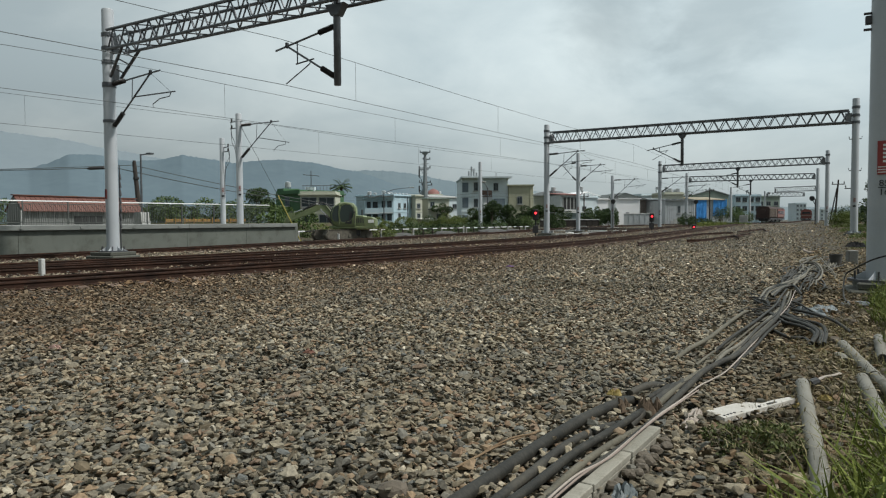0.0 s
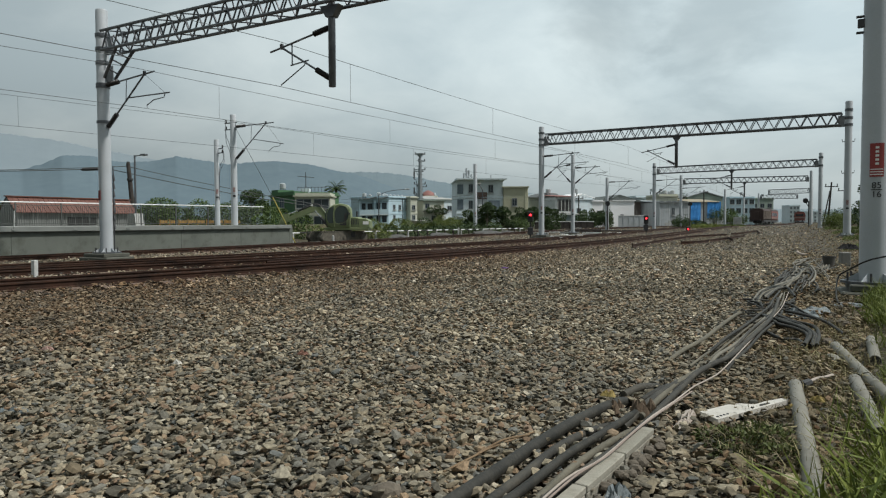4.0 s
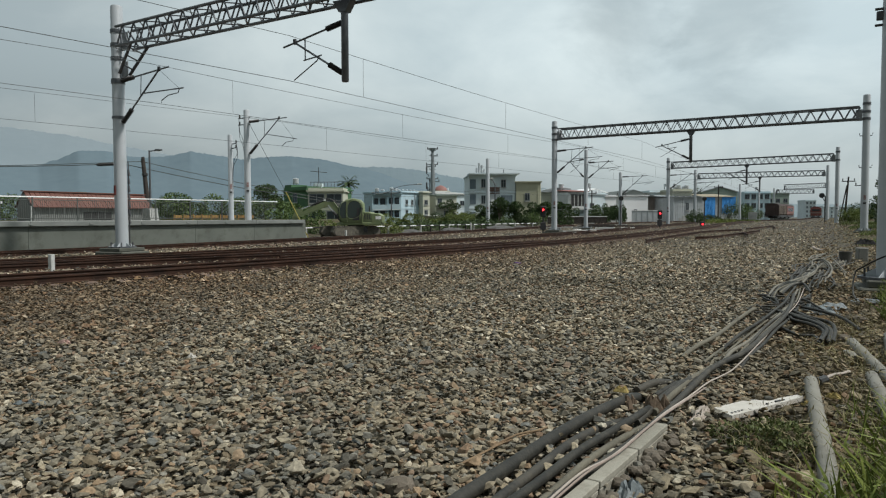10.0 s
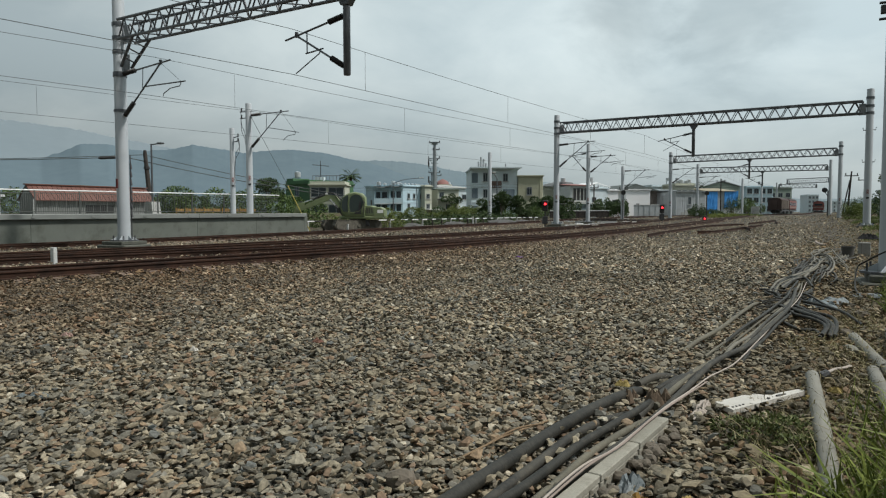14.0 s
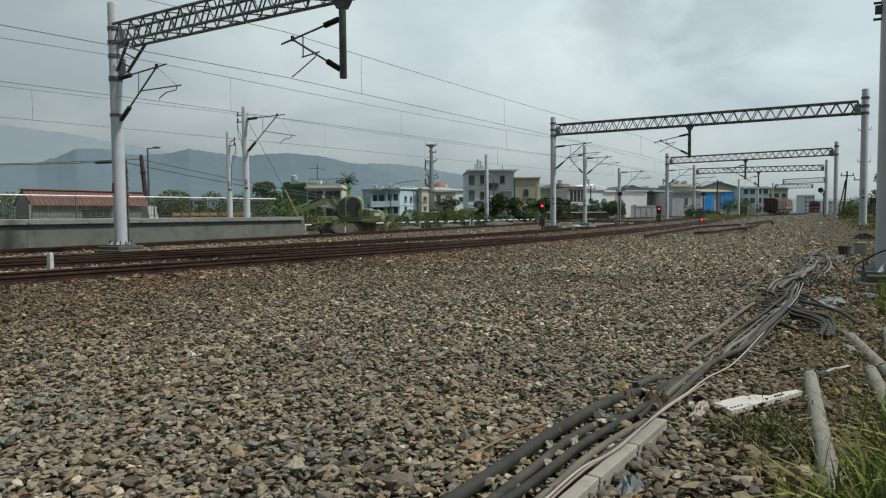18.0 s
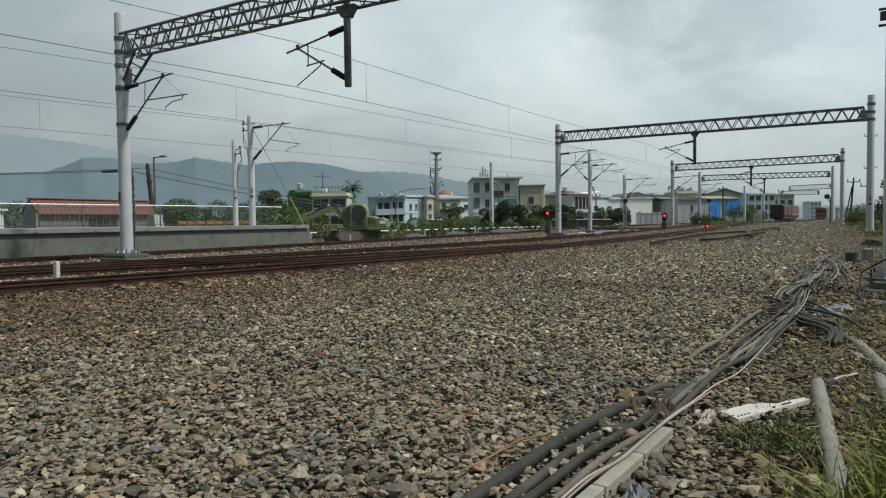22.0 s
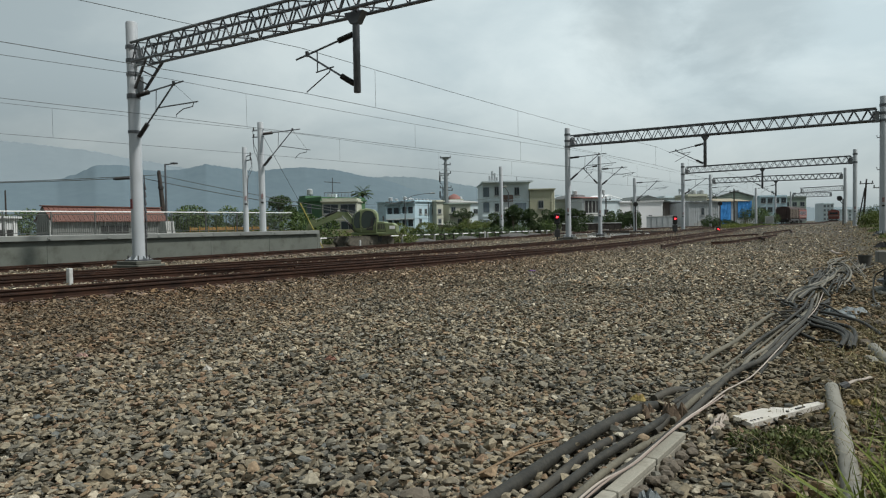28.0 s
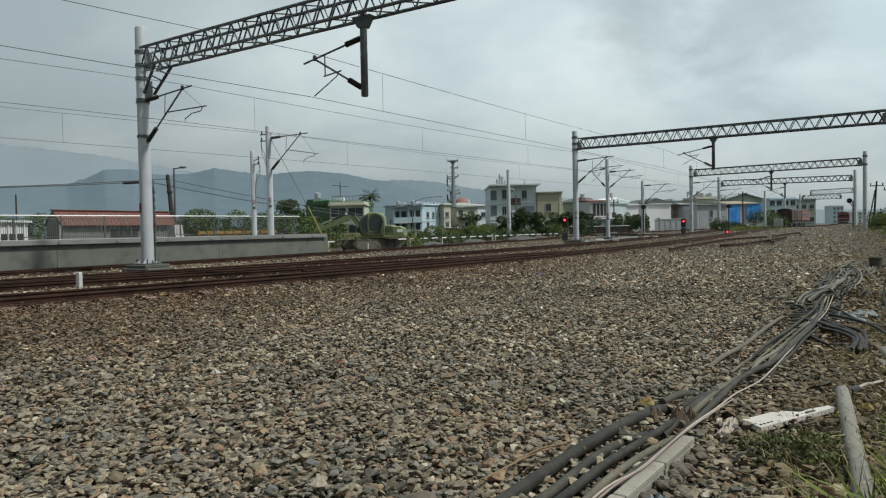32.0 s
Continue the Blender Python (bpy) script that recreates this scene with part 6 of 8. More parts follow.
house("house", (-14.4, 234), (-7.0, 237.6), 12, 8.3, PLASTER_BLUE, "grey-blue apartment house far down the line", 3, 4, win=(1.5, 1.6))
house("house", (-8.2, 240), (-1.8, 243.5), 12, 8.0, GREEN_ROOF, "pale green house far down the line", 2, 3, win=(1.4, 1.4))
# the two farthest blocks: haze put into pale walls and lighter panes
house("building", (3.9, 338.7), (8.0, 340), 10, 7.4, PLASTER_WHITE, "pale grey apartment block in the far distance", 4, 3, win=(0.8, 0.9), category="building", win_mat=BLUE_SHADE)
house("building", (12.5, 400), (26.0, 405), 14, 5.5, PLASTER_WHITE, "pale low block in the far distance", 3, 5, win=(0.8, 0.9), category="building", win_mat=BLUE_SHADE)


def sheet_fence(p0, p1, h, mat, label):
    d = Vector((p1[0] - p0[0], p1[1] - p0[1]))
    t = thing("sheet_fence", (p0[0], p0[1], lift(*p0) - 0.1), math.degrees(math.atan2(d.y, d.x)), label, "fence")
    n = max(2, int(d.length / 0.75))
    for k in range(n):
        a, b = d.length * k / n, d.length * (k + 1) / n
        part("panel", boxed(a, b - 0.03, 0, 0.05, 0, h + 0.1), mat, t)
        part("rib", boxed(b - 0.1, b - 0.02, -0.05, 0.0, 0, h + 0.1), mat, t)
    part("top_rail", boxed(0, d.length, -0.06, 0.08, h + 0.1, h + 0.18), WHITE_PAINT, t)


sheet_fence((-21.2, 101.4), (-17.6, 103.2), 1.75, GREY_SHEET, "grey corrugated metal fence with white top")
sheet_fence((-29.5, 88), (-22.5, 92), 0.95, OLD_WOOD, "low dark wooden fence among bushes")
sheet_fence((-12.6, 140), (-9.4, 142), 1.4, GREY_SHEET, "low grey sheet fence by the blue-wrapped shed")
cab = thing("relay_cabinet", (-6.6, 131, lift(-6.6, 131) - 0.05), 10, "pale grey trackside equipment cabinet", "cabinet")
part("body", boxed(-0.65, 0.65, -0.4, 0.4, 0, 1.7, 0.03), STONE_GREY, cab)
part("door", boxed(-0.55, 0.55, -0.43, -0.4, 0.15, 1.55, 0.01), STONE_GREY, cab)


# ---- pylon, street lamps, wooden poles ----
PYLON_GREY = material("grey_painted_steel", (0.16, 0.18, 0.19), (0.23, 0.25, 0.26), 2.0, 0.6, 0.05)


def build_pylon():
    t = thing("power_pylon", (-56.7, 106.3, 0.3), 25, "tall grey steel power pole with stacked crossarms and insulators", "power pole")
    h = 13.2
    part("column", lathe(bmesh.new(), (0, 0, 0), (0, 0, h), ((0, 0.5), (0.5, 0.42), (0.8, 0.3), (1, 0.2)), 8), PYLON_GREY, t)
    for k in range(16):
        z = h * (k + 0.5) / 16
        part("rung", tubed((-0.62, -0.2, z), (0.62, -0.2, z), 0.035, n=5), PYLON_GREY, t)
    for z, l, r in ((h - 0.2, -0.95, 0.95), (h - 1.4, -0.35, 0.9), (h - 2.9, -1.15, 0.95), (h - 3.2, -1.15, 0.6), (h - 5.4, -1.1, 1.0), (h - 5.9, -0.6, 1.2), (h - 7.4, -1.0, 0.5)):
        arm = part("crossarm", boxed(l, r, -0.1, 0.1, z, z + 0.16), PYLON_GREY, t)
        for x in (l + 0.1, r - 0.1):
            part("insulator", insulator(bmesh.new(), (x, 0, z + 0.16), (x, 0, z + 0.45), 0.1, 4), INSULATOR, arm)
    part("top_cone", lathe(bmesh.new(), (0, 0, h - 0.6), (0, 0, h), ((0, 0.2), (1, 0.75)), 8), PYLON_GREY, t)
    for z in (h - 3.9, h - 6.6, h - 8.6):
        part("cable_end", insulator(bmesh.new(), (-1.05, 0, z - 0.5), (-1.05, 0, z + 0.7), 0.16, 6), INSULATOR, t)
    for k in range(3):
        part("down_lead", sweep(bmesh.new(), smoothed([(-1.05, 0, h - 4.5 - 2.2 * k), (-0.6, 0, h - 5.4 - 2.0 * k), (-0.45, 0, 1.0)], 5), 0.06, 6), DARK_STEEL, t)
    part("cross_brace", tubed((-0.9, 0, h - 3.0), (0.3, 0, h - 4.6), 0.05, n=6), PYLON_GREY, t)


build_pylon()


def street_lamp(x, y, h, reach, label):
    t = thing("street_lamp", (x, y, lift(x, y)), 25, label, "street lamp", "street lamps")
    part("pole", tubed((0, 0, 0), (0, 0, h), 0.1, 0.07), STEEL, t)
    part("arm", sweep(bmesh.new(), smoothed([(0, 0, h - 0.1), (reach * 0.4, 0, h + 0.5), (reach, 0, h + 0.75)], 5), 0.05, 6), STEEL, t)
    part("lamp_head", boxed(reach - 0.1, reach + 0.6, -0.13, 0.13, h + 0.68, h + 0.85, 0.04), STONE_GREY, t)


street_lamp(-54.0, 88, 5.2, 4.0, "grey street lamp with a long curved arm")
street_lamp(-34.6, 82, 5.2, -0.8, "grey street lamp with a short arm")


def wood_pole(x, y, h, label, lean=0.0):
    t = thing("utility_pole", (x, y, lift(x, y) - 0.1), 10, label, "utility pole", "dark utility poles")
    part("pole", tubed((0, 0, 0), (lean, 0, h), 0.12, 0.085, 10), OLD_WOOD, t)
    part("crossarm", boxed(lean - 0.7, lean + 0.7, -0.045, 0.045, h - 0.57, h - 0.47), OLD_WOOD, t)
    for k in (-0.6, 0.6):
        part("insulator", tubed((lean + k, 0, h - 0.45), (lean + k, 0, h - 0.2), 0.06), INSULATOR, t)
    return t


wood_pole(-11.2, 120, 6.2, "dark utility pole with a crossarm beside the sheds")
wood_pole(-24.2, 108, 4.9, "dark utility pole with a transformer box")
wood_pole(-27.0, 101, 5.0, "dark utility pole before a white wall")
t = wood_pole(5.1, 92.4, 5.2, "dark wooden pole leaning by the verge", 0.35)
part("strut", tubed((-0.55, 0, 0), (0.2, 0, 4.2), 0.07, n=8), OLD_WOOD, t)
wood_pole(6.6, 90, 4.6, "dark wooden pole beside the verge")

# low wires along the road and rooftop tanks across the town
for z, y in ((5.0, 0.0), (4.6, 0.6)):
    span([(-78, 84 + y, z + 0.4), (-54.0, 88 + y, z), (-34.6, 82 + y, z), (-27.0, 101 + y, z), (-11.2, 120 + y, z + 0.8)], 0.35, "street_wire", 0.014, "thin black street wire slung between poles")
for k, (x, y, z) in enumerate(((-45.5, 104, 4.9), (-35.5, 113, 5.6), (-30.8, 113, 5.6), (-26.5, 163, 7.6), (-24.6, 164, 7.6), (-21.0, 156, 6.8), (-22.5, 155, 6.8), (-11.0, 238, 9.4), (-5.0, 243, 8.8))):
    t = thing("roof_tank", (x, y, lift(x, y) + z - 0.9), 0, "small steel water tank on a rooftop stand", "water tank", "rooftop tanks")
    tank(t, 0, 0, 0.5, 0.45, 0.8, 0.6)

# ---- cables, pipes and litter along the verge ----
HOSE_BLACK = material("dusty_black_conduit", (0.012, 0.012, 0.010), (0.042, 0.040, 0.033), 5.0, 0.62, 0.2, fine=70, grime=((0.075, 0.069, 0.053), 0.6, 16.0), spec=0.25)
HOSE_GREY = material("grey_plastic_conduit", (0.022, 0.022, 0.020), (0.066, 0.062, 0.051), 4.0, 0.7, 0.15, fine=60, grime=((0.085, 0.076, 0.057), 0.6, 8.0), spec=0.25)
HOSE_DULL = material("olive_grey_conduit", (0.080, 0.075, 0.057), (0.165, 0.152, 0.114), 4.0, 0.75, 0.15, fine=60, grime=((0.050, 0.046, 0.035), 0.6, 8.0), spec=0.25)
HOSE_PALE = material("pale_grey_conduit", (0.110, 0.104, 0.084), (0.205, 0.193, 0.156), 3.0, 0.75, 0.1, fine=50, grime=((0.061, 0.056, 0.044), 0.6, 7.0), spec=0.25)
CORD_WHITE = material("white_cord", (0.290, 0.250, 0.212), (0.400, 0.352, 0.305), 3.0, 0.7, 0.1, grime=((0.270, 0.216, 0.176), 0.6, 6.0))
CORD_PINK = material("dirty_pink_cord", (0.20, 0.155, 0.130), (0.29, 0.235, 0.20), 4.0, 0.75, 0.1)
PVC = material("grey_pvc_pipe", (0.155, 0.148, 0.122), (0.225, 0.215, 0.18), 3.0, 0.6, 0.05, fine=40, grime=((0.10, 0.088, 0.062), 0.6, 7.0), spec=0.3)
BOARD = material("dirty_white_board", (0.43, 0.41, 0.365), (0.54, 0.515, 0.465), 3.0, 0.7, 0.1, grime=((0.33, 0.29, 0.22), 0.6, 9.0))
PLASTIC_BAG = material("bluish_plastic_film", (0.072, 0.090, 0.094), (0.194, 0.216, 0.220), 8.0, 0.55, 0.4, fine=60)
RUST_LEAF = material("brown_rag", (0.07, 0.05, 0.033), (0.15, 0.108, 0.072), 9.0, 0.9, 0.5)
TROUGH = material("cable_trough_concrete", (0.20, 0.192, 0.155), (0.30, 0.286, 0.237), 5.0, 0.88, 0.35, fine=90, per="object", grime=((0.13, 0.115, 0.085), 0.6, 9.0))
DEAD_LEAF = material("yellow_dead_leaf", (0.22, 0.16, 0.05), (0.36, 0.28, 0.10), 9.0, 0.8, 0.2)
DRY_STEM = material("dry_twig", (0.14, 0.09, 0.05), (0.24, 0.17, 0.10), 6.0, 0.9, 0.2)
CABLE_GROUP = "cables along the verge"


def hose(points, r, mat, label, name="cable", wobble=0.02, seed=0, z=None, per=7):
    rng = random.Random(seed)
    pts = []
    for k, p in enumerate(points):
        x, y = p[0] + rng.uniform(-wobble, wobble), p[1] + rng.uniform(-wobble, wobble)
        pts.append((x, y, lift(x, y) + (p[2] if len(p) > 2 else r + 0.012) + 0.03 * step(5, 8, y) + rng.uniform(0, wobble * 0.6)))
    ob = part(name, sweep(bmesh.new(), smoothed(pts, per), r, 10), mat, None, smooth=True)
    return tagged(ob, label, "cable", CABLE_GROUP)


# thick dark conduits beside the trough
hose([(-1.285, 1.9, 0.063), (-1.245, 2.5, 0.063), (-1.195, 3, 0.066), (-1.135, 3.5, 0.068), (-1.065, 4.02, 0.068), (-0.954, 4.5, 0.059), (-0.897, 4.72, 0.021)], 0.034, HOSE_BLACK, "thick dusty black cable conduit lying on ballast", wobble=0.004, seed=1)
hose([(-1.145, 1.9, 0.058), (-1.095, 2.6, 0.060), (-1.065, 3.05, 0.060), (-1.035, 3.5, 0.058), (-0.965, 3.9, 0.038), (-0.905, 4.2, -0.002)], 0.024, HOSE_GREY, "dusty dark cable conduit half buried in stones", wobble=0.004, seed=2)
hose([(-1.095, 2, 0.098), (-1.015, 2.75, 0.068), (-0.955, 3.33, 0.066), (-0.895, 3.66, 0.068), (-0.825, 4.05, 0.070), (-0.775, 4.4, 0.058), (-0.710, 4.8, 0.057), (-0.645, 5.2, 0.056)], 0.023, HOSE_BLACK, "bent dusty black conduit among stones", wobble=0.004, seed=3)
hose([(-0.945, 1.9, 0.048), (-0.895, 2.7, 0.054), (-0.855, 3.02, 0.058), (-0.795, 3.35, 0.058), (-0.745, 3.65, 0.060), (-0.690, 4.15, 0.064), (-0.652, 4.6, 0.070), (-0.602, 5.13, 0.077), (-0.558, 5.55, 0.085), (-0.470, 5.95, 0.085), (-0.360, 6.4, 0.080), (-0.220, 7.55, 0.080), (-0.060, 9.1, 0.090), (0.000, 11.3, 0.080)], 0.022, HOSE_GREY, "long grey cable conduit along a concrete trough", wobble=0.003, seed=4)
hose([(-0.995, 2.2, 0.038), (-0.935, 2.85, 0.038), (-0.885, 3.3, 0.043), (-0.815, 3.75, 0.043), (-0.755, 4.1, 0.018)], 0.02, HOSE_DULL, "grey conduit half buried in stones", wobble=0.006, seed=5)
hose([(-0.815, 4.05, 0.038), (-0.767, 4.45, 0.059), (-0.706, 4.95, 0.069), (-0.631, 5.35, 0.057)], 0.027, HOSE_GREY, "short grey conduit beside the bundle", wobble=0.006, seed=10)
hose([(-0.755, 4.3, 0.043), (-0.708, 4.75, 0.062), (-0.647, 5.25, 0.067), (-0.560, 5.7, 0.070)], 0.023, HOSE_DULL, "dull conduit end tucked under the bundle", wobble=0.005, seed=11)
hose([(-0.972, 4.85, 0.033), (-0.879, 5.05, 0.054), (-0.787, 5.25, 0.017)], 0.028, HOSE_GREY, "stub of grey conduit among stones", wobble=0.006, seed=6)
hose([(-0.828, 4.75, 0.032), (-0.739, 5.05, 0.054), (-0.679, 5.3, 0.027)], 0.022, HOSE_BLACK, "stub of black conduit among stones", wobble=0.006, seed=12)
hose([(-0.885, 2.1, 0.118), (-0.855, 2.6, 0.118), (-0.820, 2.95, 0.118), (-0.755, 3.2, 0.118), (-0.710, 3.6, 0.113), (-0.655, 4.1, 0.108), (-0.593, 4.6, 0.090), (-0.532, 5.12, 0.075), (-0.473, 5.4, 0.068), (-0.400, 5.75, 0.070), (-0.290, 6.7, 0.075), (-0.140, 8.18, 0.080), (0.030, 9.8, 0.100), (0.130, 11.9, 0.090), (0.170, 13, 0.070)], 0.0058, CORD_WHITE, "thin white cord lying along the trough and cables", wobble=0.003, seed=7)
hose([(-0.868, 2.2, 0.118), (-0.812, 2.9, 0.118), (-0.735, 3.3, 0.118), (-0.69, 3.75, 0.114), (-0.64, 4.15, 0.105), (-0.585, 4.6, 0.085), (-0.53, 5.0, 0.07)], 0.005, CORD_PINK, "thin pinkish cord beside the white one", wobble=0.003, seed=8)
# pale bundle running up to the pile
BUNDLE = [(-0.53, 5.95), (-0.46, 6.4), (-0.37, 7.0), (-0.26, 7.9), (-0.14, 8.9), (-0.05, 9.9), (0.0, 11.0), (0.05, 12.2)]
# black strands among the grey stand in for shaded gaps between conduits
for k in range(7):
    o = (k - 3) * 0.043
    up = 0.05 + 0.03 * (k % 3 == 1) + 0.012 * (k % 2)
    start = (0, 1, 0, 0, 1, 0, 0)[k]
    hose([(x + o * (1.1 - 0.09 * n), y - 0.5 * o + 0.12 * (k % 3), up * (0.5 if n == start else 1)) for n, (x, y) in enumerate(BUNDLE[: 7 + k % 2]) if n >= start], (0.012, 0.015, 0.011, 0.017, 0.013)[k % 5], (HOSE_DULL, HOSE_BLACK, HOSE_DULL, HOSE_PALE, HOSE_GREY)[k % 5], "dusty grey cable conduit in a loose bundle", wobble=0.016, seed=20 + k)
hose([(-0.86, 6.2, 0.02), (-0.79, 6.6, 0.05), (-0.67, 7.22, 0.06), (-0.55, 8.5, 0.06), (-0.45, 9.3, 0.07), (-0.4, 9.7, 0.02)], 0.021, HOSE_DULL, "dull grey-brown conduit apart from the bundle", wobble=0.006, seed=9)
# dark ends fanning out
for k in range(5):
    o = 0.036 * k
    hose([(-0.2 + o * 0.6, 9.3 + 1.2 * o, 0.06), (-0.12 + o * 0.8, 9.0 + 1.4 * o, 0.06), (0.04 + o, 8.56 + 1.7 * o, 0.06), (0.18 + o, 8.27 + 2.0 * o, 0.06), (0.245 + o, 7.9 + 1.4 * o, 0.05), (0.235 + o * 0.8, 7.3 + o, 0.035)], (0.017, 0.02, 0.015)[k % 3], HOSE_BLACK if k != 2 else HOSE_GREY, "curved black hose end fanning out of the bundle", wobble=0.035, seed=120 + k)
hose([(-0.1, 8.1), (0.04, 7.72), (0.18, 7.72), (0.23, 7.51)], 0.018, HOSE_BLACK, "short black hose end under the fan", wobble=0.01, seed=126)
hose([(0.1, 9.9, 0.06), (0.29, 9.5, 0.07), (0.5, 9.0, 0.06), (0.62, 8.3, 0.03)], 0.018, HOSE_BLACK, "black cable trailing over the earth", wobble=0.01, seed=127)
# dark wires added below, partly standing in for the shade under the bundle
for k in range(26):
    rng = random.Random(140 + k)
    x0, y0 = -0.16 + rng.uniform(-0.22, 0.25), 9.3 + rng.uniform(-0.7, 1.9)
    hose([(x0, y0), (x0 + rng.uniform(-0.12, 0.16), y0 + rng.uniform(-0.3, 0.5), 0.09 * rng.random()), (x0 + rng.uniform(-0.2, 0.3), y0 + rng.uniform(-0.4, 0.9), 0.06), (x0 + rng.uniform(-0.1, 0.35), y0 + rng.uniform(-0.2, 1.1))], rng.choice((0.007, 0.01, 0.014)), HOSE_BLACK, "thin dark wire under the bundle, deepening its shade", wobble=0.02, seed=k)
# arcs over the pile
for k in range(3):
    o = 0.035 * k
    hose([(-0.34 + o, 10.9 + o, 0.03), (-0.3 + o, 11.8 + o, 0.06), (-0.22 + o, 12.6 - o, 0.08), (0.04 + o, 13.7 - 2 * o, 0.1), (0.3 + o * 0.5, 14.9 - 2 * o, 0.12), (0.45, 17.0 - 3 * o, 0.12), (0.42 + 0.1 * k, 19.0, 0.08)], (0.019, 0.014, 0.016)[k], (HOSE_PALE, HOSE_BLACK, HOSE_DULL)[k], "dull grey conduit arching over the pile", wobble=0.015, seed=40 + k)
for k in range(3):
    hose([(-0.22 + 0.03 * k, 11.9 - 0.2 * k, 0.05), (-0.02, 12.7 - 0.15 * k, 0.11), (0.13, 12.8 - 0.1 * k, 0.12), (0.22, 12.3 - 0.2 * k, 0.06)], 0.018, HOSE_BLACK if k != 1 else HOSE_PALE, "short conduit bent across the pile", wobble=0.015, seed=46 + k)
for k in range(2):
    o = 0.07 * k
    hose([(0.36 - o, 17.2, 0.08), (0.42 - o, 19.3 - 8 * o, 0.14), (0.66 - o, 19.2 - 9 * o, 0.16), (0.72 - o, 16.8 - 4 * o, 0.13), (0.58 - o, 15.0 - o, 0.08), (0.43 - o, 14.7 - o, 0.03)], (0.02, 0.016)[k % 2], (HOSE_PALE, HOSE_GREY)[k % 2], "stiff conduit looped back on the pile", wobble=0.012, seed=50 + k)
# more dark wires, partly standing in for the tangle's shaded gaps
for k in range(22):
    rng = random.Random(500 + k)
    x0, y0 = 0.1 + rng.uniform(-0.15, 0.4), 12.8 + rng.uniform(-0.3, 5.0)
    hose([(x0, y0, 0.02), (x0 + rng.uniform(-0.1, 0.14), y0 + rng.uniform(0.5, 1.2), 0.06), (x0 + rng.uniform(0, 0.25), y0 + rng.uniform(1.4, 2.6), 0.03)], rng.choice((0.01, 0.014)), HOSE_BLACK, "dark wire within the tangle, deepening its shade", wobble=0.02, seed=k)
# long strands of the tangle, some hooked back
for k in range(24):
    rng = random.Random(60 + k)
    x0, y0 = 0.02 + rng.uniform(-0.12, 0.34), 12.6 + rng.uniform(-0.3, 2.6)
    reach = rng.uniform(2.0, 4.6)
    pts = [(x0, y0, 0.03 + 0.05 * rng.random())]
    for n in range(1, 5):
        f = n / 4
        pts.append((x0 + 0.1 * reach * f + rng.uniform(-0.04, 0.04), y0 + reach * f, 0.03 + 0.12 * rng.random()))
    if k % 3 == 0:
        side = rng.choice((-1, 1)) * rng.uniform(0.12, 0.22)
        pts += [(pts[-1][0] + side * 0.6, pts[-1][1] + 0.25, 0.08), (pts[-1][0] + side, pts[-1][1] - 0.5, 0.06), (pts[-1][0] + side * 0.9, pts[-1][1] - 1.6, 0.03)]
    hose(pts, rng.choice((0.011, 0.016, 0.021)), (HOSE_PALE, HOSE_BLACK, HOSE_GREY, HOSE_DULL, HOSE_GREY)[k % 5], "dull grey conduit strand in the tangle", wobble=0.02, seed=k)
for k in range(30):
    rng = random.Random(90 + k)
    x0, y0 = 0.6 + rng.uniform(-0.3, 0.35), 18.0 + rng.uniform(-1.5, 4.5)
    hose([(x0, y0), (x0 + rng.uniform(-0.05, 0.25), y0 + rng.uniform(0.8, 1.6), 0.06), (x0 + rng.uniform(0.1, 0.45), y0 + rng.uniform(1.8, 3.2), 0.05)], rng.choice((0.012, 0.016, 0.02)), (HOSE_PALE, HOSE_DULL, HOSE_GREY)[k % 3], "offcut of conduit in the tangle", wobble=0.04, seed=k)
hose([(0.84, 21.0, 0.2), (0.9, 18.5, 0.12), (0.97, 16.4, 0.04)], 0.012, HOSE_PALE, "thin pale rod resting against the bucket", wobble=0.0, seed=150)
hose([(0.05, 11.2), (0.16, 10.4, 0.09), (0.3, 9.9, 0.06), (0.42, 9.6)], 0.012, HOSE_BLACK, "thin black cable trailing off the pile", seed=131)
hose([(0.8, 11.42), (0.82, 12.4, 0.06), (0.88, 13.0, 0.3), (1.0, 12.9, 0.42), (1.3, 12.5, 0.62), (1.75, 12.0, 0.72)], 0.013, HOSE_BLACK, "black cable arching up beside the mast foot", wobble=0.005, seed=132)


def trough_block(k, x, y, rz):
    t = thing("cable_trough", (x, y, 0), rz, "pale concrete cable trough block with lid", "cable trough", "trough blocks along the verge")
    part("channel", boxed(-0.03, 0.03, -0.245, 0.245, -0.08, 0.064, 0.005), TROUGH, t)
    part("lid", boxed(-0.033, 0.033, -0.247, 0.247, 0.067, 0.1, 0.004), TROUGH, t)
    return t


for k in range(4):
    y = 2.36 + 0.5 * k
    trough_block(k, -0.795 + 0.102 * (y - 2.9) / 0.8, y - 0.19, -7.2 + (k % 2) * 0.6)


def pipe(p0, p1, r, label, wall=0.006, z=0.0):
    (x0, y0), (x1, y1) = p0, p1
    a, b = Vector((x0, y0, lift(x0, y0) + r + z)), Vector((x1, y1, lift(x1, y1) + r + z))
    prof = ((0.0, r - wall), (0.0, r), (0.3, r * 1.005), (0.302, r * 1.03), (0.33, r * 1.03), (0.332, r), (1.0, r), (1.0, r - wall), (0.98, r - wall))
    ob = part("pvc_pipe", lathe(bmesh.new(), a, b, prof, 18, caps=False), PVC, None, smooth=True)
    part("bore", lathe(bmesh.new(), a.lerp(b, 0.004), b.lerp(a, 0.004), ((0, r - wall), (1, r - wall)), 18), BLACK_PAINT, ob)
    return tagged(ob, label, "pipe", "pipes on the verge")


